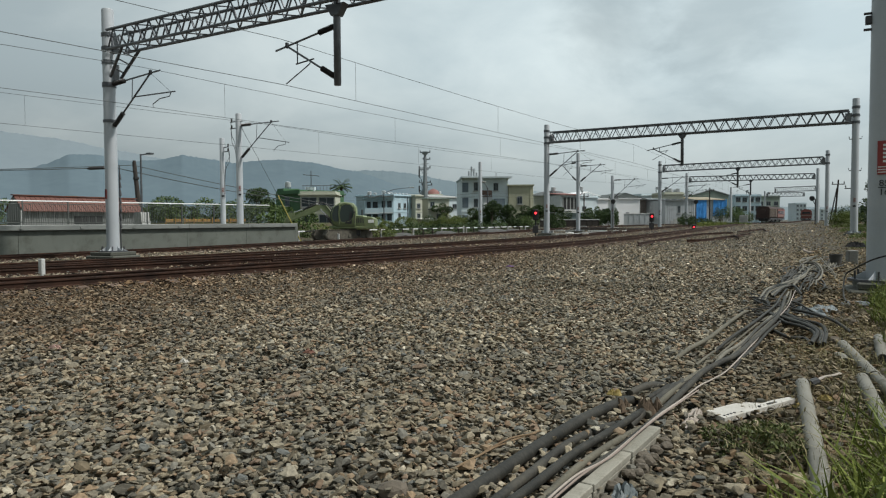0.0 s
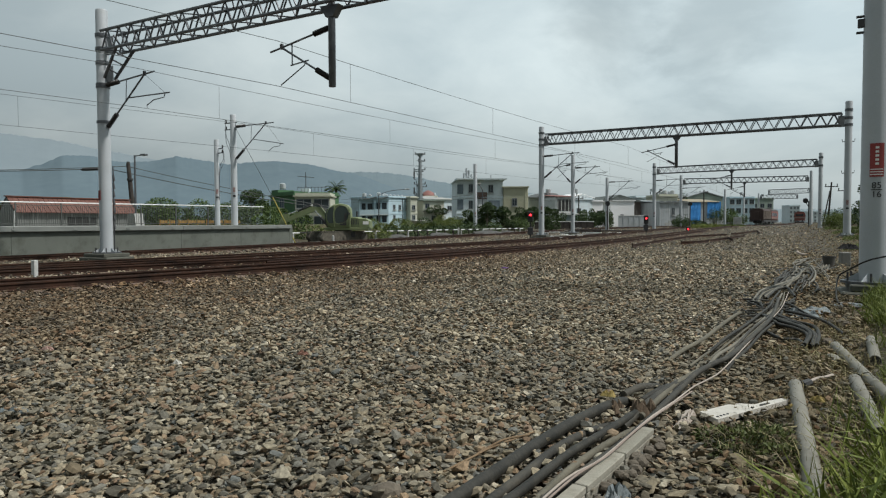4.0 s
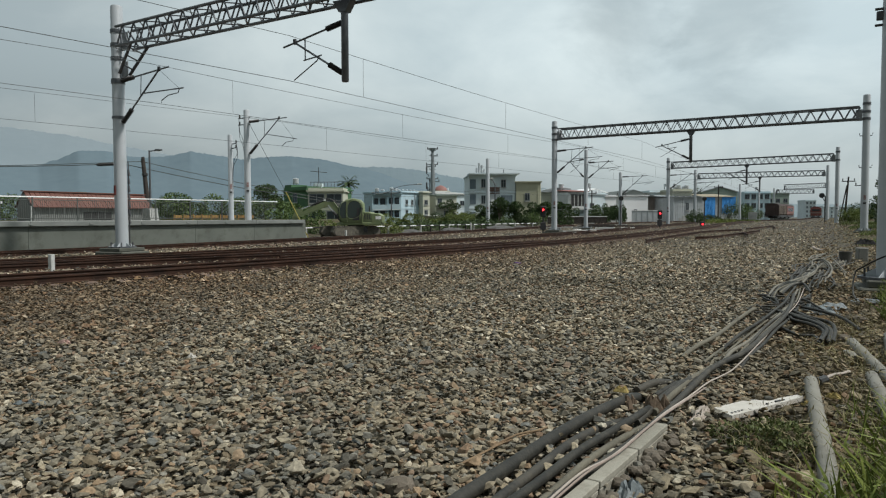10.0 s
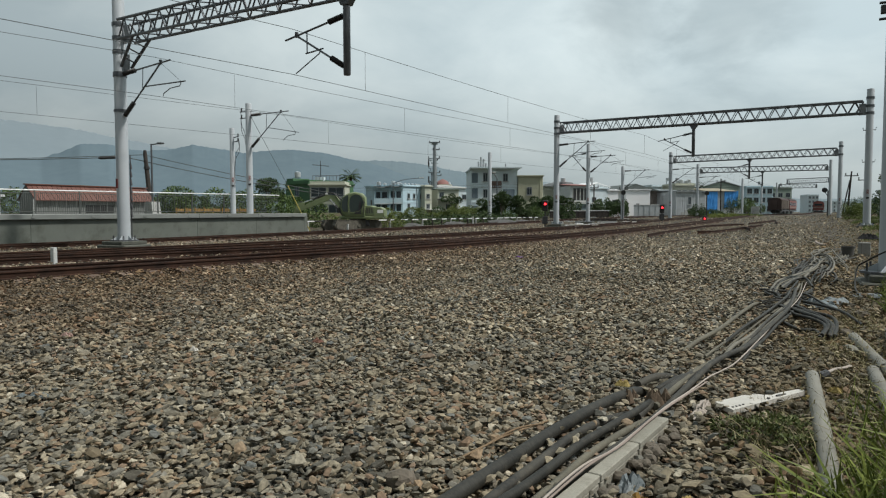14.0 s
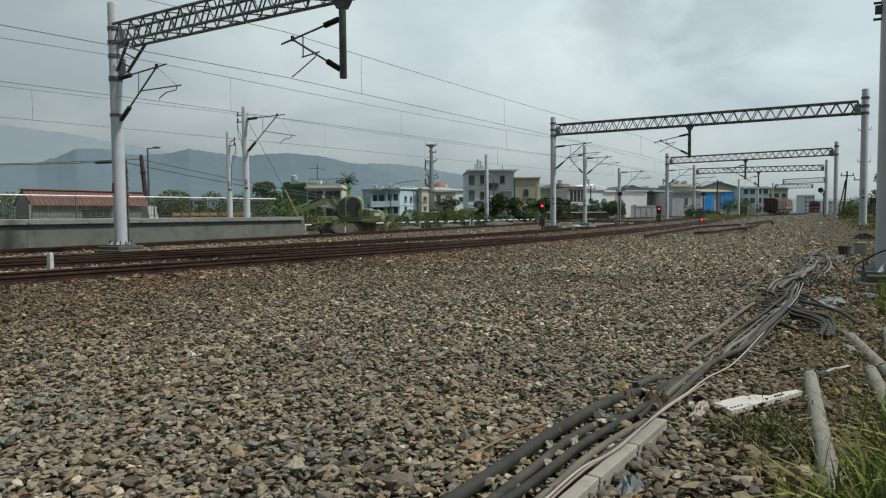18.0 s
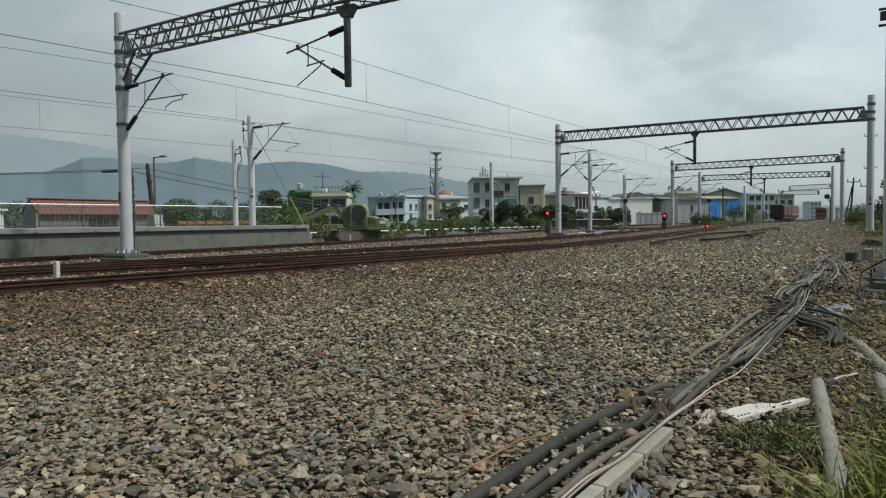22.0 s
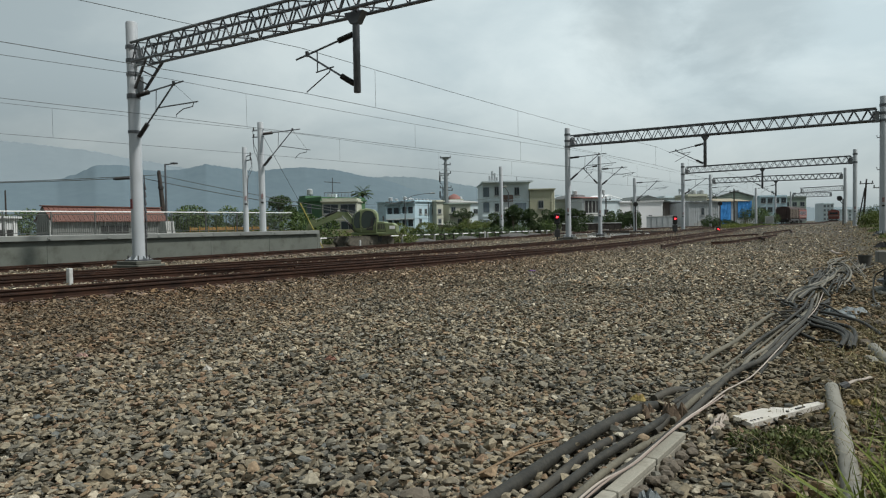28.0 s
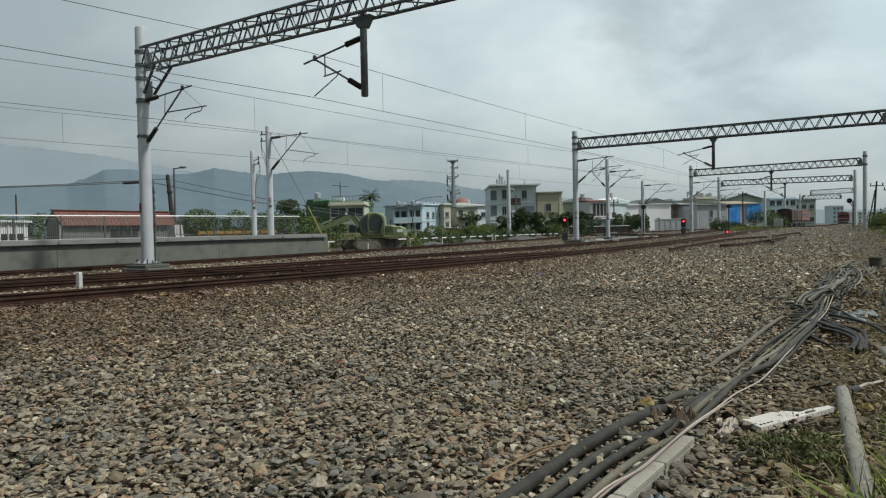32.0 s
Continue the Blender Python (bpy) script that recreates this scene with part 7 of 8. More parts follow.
pipe((0.12, 5.62), (0.165, 3.2), 0.047, "grey plastic pipe lying in the grass")
pipe((0.5, 7.55), (0.62, 6.1), 0.048, "grey plastic pipe broken near its end")
pipe((0.53, 6.0), (0.53, 4.5), 0.047, "weathered grey plastic pipe among grass")
pipe((0.62, 6.2), (0.72, 5.1), 0.045, "grey plastic pipe lying beside others")
pipe((0.85, 8.1), (0.76, 6.9), 0.048, "pale grey pipe half hidden by grass")
t = thing("pipe_fragment", (0.47, 6.75, 0.05), 100, "broken curved shard of grey pipe", "pipe fragment")
part("shard", sweep(bmesh.new(), smoothed([(0, 0, 0), (0.1, 0.01, 0.02), (0.26, 0.0, 0.0)], 4), 0.04, 8, 0.45), PVC, t)


def build_board():
    t = thing("perforated_board", (-0.316, 4.39, 0.03), 60.8, "dirty white plastic board with small holes and a broken edge", "board")
    bm = bmesh.new()
    outline = [(0, 0), (0.79, 0), (0.8, 0.05), (0.62, 0.07), (0.51, 0.065), (0.47, 0.1), (0.45, 0.145), (0.36, 0.165), (0.066, 0.17)]
    a = [bm.verts.new((x, y, 0.0)) for x, y in outline]
    b = [bm.verts.new((x, y, 0.03)) for x, y in outline]
    for k in range(len(a)):
        bm.faces.new((a[k], a[(k + 1) % len(a)], b[(k + 1) % len(a)], b[k]))
    bm.faces.new(a[::-1])
    bm.faces.new(b)
    part("sheet", bm, BOARD, t)
    for k in range(4):
        part("hole", lathe(bmesh.new(), (0.05 + 0.035 * k, 0.035, 0.03), (0.05 + 0.035 * k, 0.035, 0.034), ((0, 0.008), (1, 0.008)), 8), BLACK_PAINT, t)
    for k in range(2):
        part("hole", lathe(bmesh.new(), (0.42 + 0.18 * k, 0.025, 0.03), (0.4 + 0.1 * k, 0.025, 0.034), ((0, 0.007), (1, 0.007)), 8), BLACK_PAINT, t)


build_board()


def crumpled(name, x, y, sx, sy, h, mat, label, seed, rz=0, category="litter"):
    """A crumpled sheet lying on the ground."""
    bm = bmesh.new()
    rng = random.Random(seed)
    n = 9
    top = [[bm.verts.new((sx * (i / (n - 1) - 0.5 + rng.uniform(-0.05, 0.05)), sy * (j / (n - 1) - 0.5 + rng.uniform(-0.05, 0.05)), rng.uniform(0.15, 1) * h * (1 - (2 * i / (n - 1) - 1) ** 4) * (1 - (2 * j / (n - 1) - 1) ** 4) + 0.004)) for i in range(n)] for j in range(n)]
    for j in range(n - 1):
        for i in range(n - 1):
            bm.faces.new((top[j][i], top[j][i + 1], top[j + 1][i + 1], top[j + 1][i]))
    ext = bmesh.ops.extrude_face_region(bm, geom=list(bm.faces))
    bmesh.ops.translate(bm, verts=[v for v in ext["geom"] if isinstance(v, bmesh.types.BMVert)], vec=(0, 0, 0.004))
    ob = part(name, bm, mat, None)
    ob.matrix_basis = pose(x, y, lift(x, y) + 0.02, 0, 0, rz)
    return tagged(ob, label, category, "litter on the verge")


crumpled("plastic_bag", 0.3, 10.1, 0.3, 0.7, 0.09, PLASTIC_BAG, "crumpled bluish plastic bag on the cable pile", 1, 20)
crumpled("plastic_bag", 0.48, 10.6, 0.3, 0.5, 0.08, PLASTIC_BAG, "crumpled pale plastic film beside the cables", 2)
crumpled("plastic_bag", 0.95, 11.5, 0.4, 0.3, 0.05, PLASTIC_BAG, "torn bluish plastic scrap on bare earth", 3)
crumpled("plastic_bag", -0.63, 3.02, 0.1, 0.16, 0.07, PLASTIC_BAG, "clear crumpled plastic bag beside the trough", 4)
crumpled("torn_strip", -0.5, 4.42, 0.07, 0.4, 0.05, CORD_WHITE, "torn whitish strip of sacking on the ground", 5, -6)
crumpled("rag", -0.75, 4.4, 0.17, 0.14, 0.13, RUST_LEAF, "brown torn rag caught on the conduits", 6, 30)
crumpled("rag", -0.93, 4.42, 0.1, 0.07, 0.09, RUST_LEAF, "dry brown wrapping on a conduit", 7, 60)
crumpled("plastic_strip", -4.5, 2.74, 0.22, 0.07, 0.03, PLASTIC_BAG, "pale blue plastic strip on the ballast", 8, 15)
crumpled("plastic_scrap", -0.56, 2.86, 0.1, 0.06, 0.05, TAN_WALL, "yellowish scrap beside the trough", 9)
t = thing("broken_stick", (0.2, 5.68, 0.06), 58, "white splintered stick lying by the pipes", "stick")
part("shaft", sweep(bmesh.new(), smoothed([(0, 0, 0), (0.14, 0.01, 0.015), (0.24, -0.01, 0.02), (0.34, 0.0, 0.02)], 4), 0.014, 7, 0.6), CORD_WHITE, t)
part("dark_end", tubed((-0.06, 0, -0.01), (0.03, 0, 0.0), 0.03), BLACK_PAINT, t)
for pts in ([(-1.45, 2.95, 0.04), (-1.37, 3.14, 0.07), (-1.34, 3.31, 0.07), (-1.23, 3.7, 0.06)], [(-1.38, 3.2, 0.06), (-1.31, 3.38, 0.09), (-1.2, 3.5, 0.1)]):
    ob = part("twig", sweep(bmesh.new(), smoothed(pts, 4), 0.006, 6), DRY_STEM, None)
    tagged(ob, "thin dry brown twig on the stones", "twig", "twigs on the stones")
big = material("brown_boulder", (0.085, 0.072, 0.054), (0.155, 0.13, 0.10), 6.0, 0.9, 0.5)


def boulder(x, y, s, label, seed, z=0.03):
    rng = random.Random(seed)
    bm = bmesh.new()
    bmesh.ops.create_icosphere(bm, subdivisions=2, radius=s)
    for v in bm.verts:
        v.co *= 1 + 0.35 * noise.noise(v.co * (2.2 / s) + Vector((seed, 0, 0)))
        v.co.z *= 0.7
    ob = part("rock", bm, big, None)
    ob.matrix_basis = pose(x, y, lift(x, y) + z, 0, 0, rng.uniform(0, 360))
    tagged(ob, label, "rock", "larger rocks")


boulder(-1.58, 2.62, 0.07, "brown rough rock larger than the ballast", 3)
for k in range(34):
    rng = random.Random(700 + k)
    y = rng.uniform(2.15, 3.95)
    boulder(-0.795 + 0.1275 * (y - 2.71) + 0.055 + rng.uniform(0.0, 0.06), y, rng.uniform(0.024, 0.04), "small rough stone heaped against the trough", 700 + k, rng.uniform(0.045, 0.06))
boulder(0.7, 9.3, 0.09, "flat brown rock on bare earth", 4)
boulder(0.45, 7.9, 0.06, "brown rock beside the pipes", 5)

GRAVEL = material("grey_gravel", (0.045, 0.045, 0.043), (0.13, 0.128, 0.12), 6.0, 0.95, 0.9, fine=25, bump_scale=0.1)
CLOTH_BLACK = material("black_cloth", (0.012, 0.012, 0.012), (0.03, 0.03, 0.03), 8.0, 0.95, 0.4, spec=0.05)
# grey gravel heaps before the roadside barrier
for x, y, r, h in ((-24.6, 49.5, 1.0, 0.35), (-22.9, 55.5, 1.3, 0.42), (-23.0, 60.5, 0.8, 0.3), (-26.0, 45.0, 0.9, 0.3)):
    bm = bmesh.new()
    bmesh.ops.create_icosphere(bm, subdivisions=3, radius=1.0)
    for v in bm.verts:
        v.co = Vector((v.co.x * r, v.co.y * r * 1.3, v.co.z * h)) * (1 + 0.25 * noise.noise(v.co * 2.5 + Vector((x, y, 0))))
    ob = part("gravel_heap", bm, GRAVEL, None, smooth=True)
    ob.matrix_basis = pose(x, y, lift(x, y))
    tagged(ob, "heap of grey gravel beside the tracks", "gravel", "gravel heaps")
# buckets and oddments by the verge
BUCKET = material("old_grey_bucket", (0.055, 0.055, 0.05), (0.11, 0.105, 0.095), 4.0, 0.8, 0.2)
t = thing("bucket", (1.2, 20.9, lift(1.2, 20.9)), 0, "old dark grey bucket standing on rubble", "bucket")
t.scale = (0.85, 0.85, 0.85)
part("shell", lathe(bmesh.new(), (0, 0, 0), (0, 0, 0.38), ((0, 0.14), (0.95, 0.19), (0.95, 0.205), (1, 0.205), (1, 0.18), (0.3, 0.14)), 18, caps=False), BUCKET, t, smooth=True)
part("fill", lathe(bmesh.new(), (0, 0, 0.28), (0, 0, 0.33), ((0, 0.17), (1, 0.17)), 16), RUST_LEAF, t)
BLOCK_GREY = material("old_grey_block", (0.16, 0.16, 0.145), (0.26, 0.255, 0.235), 4.0, 0.9, 0.3, grime=((0.09, 0.085, 0.07), 0.6, 6.0))
t = thing("concrete_block", (1.62, 21.6, lift(1.62, 21.6)), 14, "upright pale concrete block draped with black cloth", "block")
part("block", boxed(-0.12, 0.12, -0.13, 0.13, 0, 0.38, 0.02), BLOCK_GREY, t)
crumpled("black_cloth", 1.75, 22.2, 0.5, 0.6, 0.16, CLOTH_BLACK, "black cloth heap behind the concrete block", 12).location.z += 0.42
t = thing("pipe_elbow", (0.72, 27.4, lift(0.72, 27.4) + 0.07), 60, "white plastic pipe elbow lying on the ballast", "pipe elbow")
part("bend", sweep(bmesh.new(), smoothed([(0, -0.2, -0.02), (0, -0.03, 0.0), (0.05, 0.13, 0.04), (0.16, 0.24, 0.08)], 5), 0.05, 10), CORD_WHITE, t, smooth=True)
part("mouth", tubed((0, -0.23, -0.02), (0, -0.195, -0.02), 0.054, n=10), BLACK_PAINT, t)

# plates and numbers on the nearest mast
def mast_marks():
    r = 0.222
    aim = math.atan2(-13.3, -1.42)
    side = thing("mast_plate", (1.42, 13.3, 0), 0, "red enamel warning plate with white lettering bars on the mast", "sign")
    def on_mast(a, z, out=0.004):
        return Vector((math.cos(a) * (r + out), math.sin(a) * (r + out), z))
    c = aim + 0.05
    def curved(name, a0, a1, z0, z1, mat, out, parent, label=""):
        bm = bmesh.new()
        n = 6
        lo = [[bm.verts.new(on_mast(a0 + (a1 - a0) * k / n, z, o)) for k in range(n + 1)] for z in (z0, z1) for o in (0.001, out)]
        for k in range(n):
            bm.faces.new((lo[1][k], lo[1][k + 1], lo[3][k + 1], lo[3][k]))
            bm.faces.new((lo[0][k], lo[2][k], lo[2][k + 1], lo[0][k + 1]))
            bm.faces.new((lo[0][k], lo[0][k + 1], lo[1][k + 1], lo[1][k]))
            bm.faces.new((lo[2][k], lo[3][k], lo[3][k + 1], lo[2][k + 1]))
        return part(name, bm, mat, parent, label)
    plate = curved("plate", c - 0.45, c + 0.45, 1.975, 2.52, RED_SIGN, 0.006, side)
    for k in range(5):
        curved("lettering_bar", c - 0.1, c + 0.12, 2.43 - k * 0.065, 2.465 - k * 0.065, WHITE_PAINT, 0.009, plate)
    for k in range(3):
        curved("lettering_bar", c - 0.4, c + 0.4, 2.09 - k * 0.042, 2.105 - k * 0.042, WHITE_PAINT, 0.009, plate)
    mark = thing("mast_number", (1.42, 13.3, 0), 0, "black painted numbers over a line on the mast", "number")
    curved("line", c - 0.36, c + 0.36, 1.76, 1.772, BLACK_PAINT, 0.006, mark)
    for text, z in (("85", 1.79), ("16", 1.645)):
        cu = bpy.data.curves.new("digits", "FONT")
        cu.body, cu.size, cu.align_x, cu.extrude = text, 0.145, "CENTER", 0.002
        ob = new("digits", cu)
        ob.data.materials.append(BLACK_PAINT)
        ob.parent = mark
        out = on_mast(c, z, 0.012)
        ob.matrix_basis = Matrix.Translation(out) @ Euler((math.pi / 2, 0, c + math.pi / 2)).to_matrix().to_4x4()


mast_marks()
clamp = part("clamp", boxed(-0.3, -0.2, -0.07, 0.01, 4.2, 4.34, 0.01), DARK_STEEL, mast_j)
for z in (4.12, 4.38):
    part("clamp_bolt", tubed((-0.32, -0.03, z), (-0.19, -0.03, z), 0.022), DARK_STEEL, clamp)

# white scraps and offcuts strewn between the far tracks
def scrap(x, y, sx, sy, sz, rz, mat, label):
    ob = part("scrap", boxed(-sx / 2, sx / 2, -sy / 2, sy / 2, 0, sz, 0.01), mat, None)
    ob.matrix_basis = pose(x, y, lift(x, y) + 0.03, 0, 0, rz)
    tagged(ob, label, "scrap", "scraps between the tracks")


for k, (x, y) in enumerate(((-20.3, 66.0), (-17.5, 66.5), (-14.0, 49.5), (-14.6, 52.0), (-22.6, 84.0), (-19.0, 72.0), (-13.4, 46.0), (-17.0, 60.5), (-20.8, 78.0), (-16.2, 56.0), (-12.9, 57.0), (-18.2, 80.0), (-15.6, 50.6), (-14.2, 54.3), (-16.8, 53.2), (-13.5, 51.4), (-17.6, 63.4), (-19.4, 69.2), (-15.1, 61.0), (-18.6, 57.6), (-20.6, 61.5), (-13.0, 60.6))):
    rng = random.Random(300 + k)
    scrap(x, y, rng.uniform(0.7, 2.2), rng.uniform(0.15, 0.5), rng.uniform(0.06, 0.22), rng.uniform(-60, 70), (WHITE_PAINT, STONE_GREY, BOARD)[k % 3], ("white board scrap lying between the tracks", "grey concrete slab scrap between the tracks", "dirty white panel scrap on the ballast")[k % 3])
for k, (x, y) in enumerate(((-1.0, 4.5), (-0.43, 2.75), (-0.38, 2.9), (0.1, 4.9), (0.25, 5.2))):
    ob = crumpled("dead_leaf", x, y, 0.09, 0.06, 0.04, DEAD_LEAF, "curled yellow dead leaf on the ground", 320 + k, 40 * k)
    ob.location.z += (0.08, 0.02, 0.02, 0.02, 0.02)[k]


for k, (x, y, rz) in enumerate(((-17.4, 66.0, 25), (-16.9, 66.5, 28), (-17.1, 66.2, 22), (-15.0, 70.5, 30), (-14.6, 71.0, 26))):
    t = thing("old_sleeper", (x, y, lift(x, y) + 0.02 + 0.16 * (k == 2)), rz, "old dark timber sleeper lying beside the track", "sleeper", "old timber sleepers")
    part("beam", boxed(-1.6, 1.6, -0.11, 0.11, 0, 0.15, 0.015), OLD_WOOD, t)
    for e in (-0.6, 0.6):
        part("rail_plate", boxed(e - 0.1, e + 0.1, -0.09, 0.09, 0.15, 0.165), RAIL_RUST, t)
# small coloured scraps among the stones
PINK_SCRAP = material("faded_pink_plastic", (0.306, 0.187, 0.154), (0.396, 0.275, 0.231), 8.0, 0.7, 0.2)
RED_SCRAP = material("faded_red_plastic", (0.132, 0.055, 0.039), (0.192, 0.099, 0.066), 8.0, 0.7, 0.2)
VIOLET_SCRAP = material("violet_plastic", (0.12, 0.05, 0.2), (0.18, 0.08, 0.28), 8.0, 0.7, 0.2)
for x, y, sx, sy, mat, lab in ((-6.25, 4.15, 0.13, 0.06, PINK_SCRAP, "faded pink plastic scrap among the stones"), (-3.89, 5.0, 0.09, 0.07, RED_SCRAP, "faded red scrap among the stones"), (-6.5, 16.9, 0.2, 0.1, VIOLET_SCRAP, "violet plastic scrap on the ballast"), (-4.6, 4.2, 0.07, 0.05, BOARD, "white plastic scrap among the stones"), (-2.75, 17.7, 0.14, 0.12, BOARD, "white paper scrap on the ballast")):
    crumpled("plastic_scrap", x, y, sx, sy, 0.04, mat, lab, int(100 * sx)).location.z += 0.035
# a cable with clamps up the far side of the platform mast
riser = part("cable_riser", tubed((0.15, 0.19, 0.0), (0.15, 0.19, 2.9), 0.02, n=6), DARK_STEEL, mast_a, "dark cable clamped to the mast")
for k in range(7):
    part("clamp", prism(bmesh.new(), [(0.13, 0.78 + 0.27 * k), (0.21, 0.8 + 0.27 * k), (0.16, 1.0 + 0.27 * k), (0.13, 1.0 + 0.27 * k)], 0.17, 0.22), DARK_STEEL, riser)


# small red number plates on the masts down the line
PLATE_FADED = material("faded_pinkish_plate", (0.20, 0.10, 0.095), (0.27, 0.155, 0.15), 6.0, 0.6, 0.0)
for ob in [o for o in bpy.data.objects if o.name.startswith("overhead_line_mast") and o not in (mast_a, mast_j) and o.matrix_basis.translation.y < 100]:
    at = ob.matrix_basis.translation
    aim = math.atan2(-at.y, -at.x)
    c, s = math.cos(aim), math.sin(aim)
    plate = part("sign_plate", boxed(0.17, 0.205, -0.055, 0.055, 1.78, 2.04, 0.004), PLATE_FADED, ob, "small faded red number plate")
    plate.matrix_basis = pose(0, 0, 0, 0, 0, math.degrees(aim))
    for k in range(3):
        part("lettering_bar", boxed(0.206, 0.209, -0.03, 0.03, 1.82 + 0.09 * k, 1.845 + 0.09 * k), STONE_GREY, plate)
    part("number_bar", boxed(0.17, 0.2, -0.07, 0.07, 1.52, 1.62), BLACK_PAINT, ob).matrix_basis = plate.matrix_basis.copy()

# ---- plants ----
def leaf_material(name, c1, c2):
    m = material(name, c1, c2, 1.5, 0.65, 0.0, fine=30, per="island", spec=0.3)
    b = m.node_tree.nodes["Principled BSDF"]
    b.inputs["Subsurface Weight"].default_value = 0.0
    return m


LEAF_DARK = leaf_material("dark_tree_leaf", (0.024, 0.046, 0.017), (0.075, 0.118, 0.040))
LEAF_MID = leaf_material("green_leaf", (0.040, 0.075, 0.020), (0.110, 0.160, 0.045))
LEAF_YELLOW = leaf_material("yellow_green_leaf", (0.078, 0.112, 0.024), (0.164, 0.200, 0.056))
GRASS = leaf_material("fresh_grass_blade", (0.075, 0.105, 0.016), (0.20, 0.235, 0.045))
GRASS_DRY = leaf_material("dry_grass_blade", (0.17, 0.15, 0.07), (0.33, 0.29, 0.15))
LEAF_WEED = leaf_material("low_weed_leaf", (0.035, 0.048, 0.012), (0.105, 0.125, 0.035))
GRASS_BROWN = leaf_material("withered_brown_blade", (0.075, 0.06, 0.03), (0.17, 0.14, 0.07))
BARK = material("grey_brown_bark", (0.09, 0.075, 0.06), (0.17, 0.15, 0.12), 4.0, 0.95, 0.5)


def quads(name, centres, dirs, ups, lens, wids, mat, parent=None, label="", bend=0.25):
    """Many pointed leaves, each a folded quad of two faces."""
    n = len(centres)
    d = dirs / np.linalg.norm(dirs, axis=1)[:, None]
    s = np.cross(d, ups)
    s /= np.linalg.norm(s, axis=1)[:, None] + 1e-9
    u = np.cross(s, d)
    a = centres
    m = centres + d * (lens * 0.5)[:, None] + u * (lens * bend * 0.3)[:, None]
    tip = centres + d * lens[:, None] - u * (lens * bend * 0.3)[:, None]
    v = np.stack([a, m - s * wids[:, None] / 2, m + s * wids[:, None] / 2, tip], 1).reshape(-1, 3)
    base = (np.arange(n) * 4)[:, None]
    tri = np.concatenate([base + [0, 2, 1], base + [1, 2, 3]], 1).reshape(-1, 3)
    me = bpy.data.meshes.new(name)
    me.vertices.add(len(v))
    me.vertices.foreach_set("co", v.ravel())
    me.loops.add(tri.size)
    me.loops.foreach_set("vertex_index", tri.ravel().astype(np.int32))
    me.polygons.add(len(tri))
    me.polygons.foreach_set("loop_start", np.arange(0, tri.size, 3, dtype=np.int32))
    me.update(calc_edges=True)
    return link(name, me, mat, parent, label)


def leaf_cloud(name, blobs, count, size, mat, parent, seed, label=""):
    """Leaves through a set of clumps (x, y, z, rx, rz)."""
    rng = np.random.default_rng(seed)
    b = np.array(blobs)
    pick = rng.choice(len(b), count, p=(b[:, 3] ** 2) / (b[:, 3] ** 2).sum())
    q = rng.normal(size=(count, 3))
    q /= np.linalg.norm(q, axis=1)[:, None]
    q *= rng.uniform(0.55, 1.05, count)[:, None] ** 0.6
    c = b[pick, :3] + q * np.stack([b[pick, 3], b[pick, 3], b[pick, 4]], 1)
    d = q + rng.normal(0, 0.6, (count, 3))
    return quads(name, c, d, rng.normal(size=(count, 3)), size * rng.uniform(0.6, 1.4, count), size * rng.uniform(0.4, 0.8, count), mat, parent, label)


def tree(x, y, h, r, mat, label, seed, trunk=0.35, leaves=1400, size=0.32, z=None, name="tree"):
    t = thing(name, (x, y, (lift(x, y) if z is None else z) - 0.1), 0, label, "tree" if name == "tree" else "bush", "trees about the line" if name == "tree" else "bushes about the line")
    rng = random.Random(seed)
    bm = bmesh.new()
    sweep(bm, smoothed([(0, 0, 0), (rng.uniform(-0.1, 0.1) * r, rng.uniform(-0.1, 0.1) * r, h * trunk), (rng.uniform(-0.2, 0.2) * r, 0, h * 0.75)], 4), 0.035 * h ** 0.9 * 0.6, 7)
    blobs = []
    for k in range(9):
        a = rng.uniform(0, 6.28)
        rr = r * rng.uniform(0.15, 0.75)
        zz = h * (trunk + (0.92 - trunk) * rng.random())
        if zz > h * 0.8:
            rr *= 0.5
        p = (rr * math.cos(a), rr * math.sin(a), zz)
        blobs.append((*p, r * rng.uniform(0.28, 0.48), h * rng.uniform(0.09, 0.17)))
        tube(bm, (0, 0, h * trunk * rng.uniform(0.7, 1.2)), p, 0.012 * h, 0.005 * h, 5)
    part("trunk", bm, BARK, t)
    leaf_cloud("crown", blobs, leaves, size, mat, t, seed)
    return t


def bush(x, y, h, r, mat, label, seed, leaves=2200, size=0.11, z=None):
    t = thing("bush", (x, y, (lift(x, y) if z is None else z) - 0.05), 0, label, "bush", "bushes about the line")
    rng = random.Random(seed)
    blobs = [(rng.uniform(-0.7, 0.7) * r, rng.uniform(-0.7, 0.7) * r, h * rng.uniform(0.2, 0.75), r * rng.uniform(0.3, 0.5), h * rng.uniform(0.2, 0.32)) for _ in range(8)]
    bm = bmesh.new()
    for b in blobs:
        tube(bm, (b[0] * 0.3, b[1] * 0.3, 0), (b[0], b[1], b[2]), 0.02 * h + 0.01, 0.008, 5)
    part("stem", bm, BARK, t)
    leaf_cloud("foliage", blobs, leaves, size, mat, t, seed)
    return t


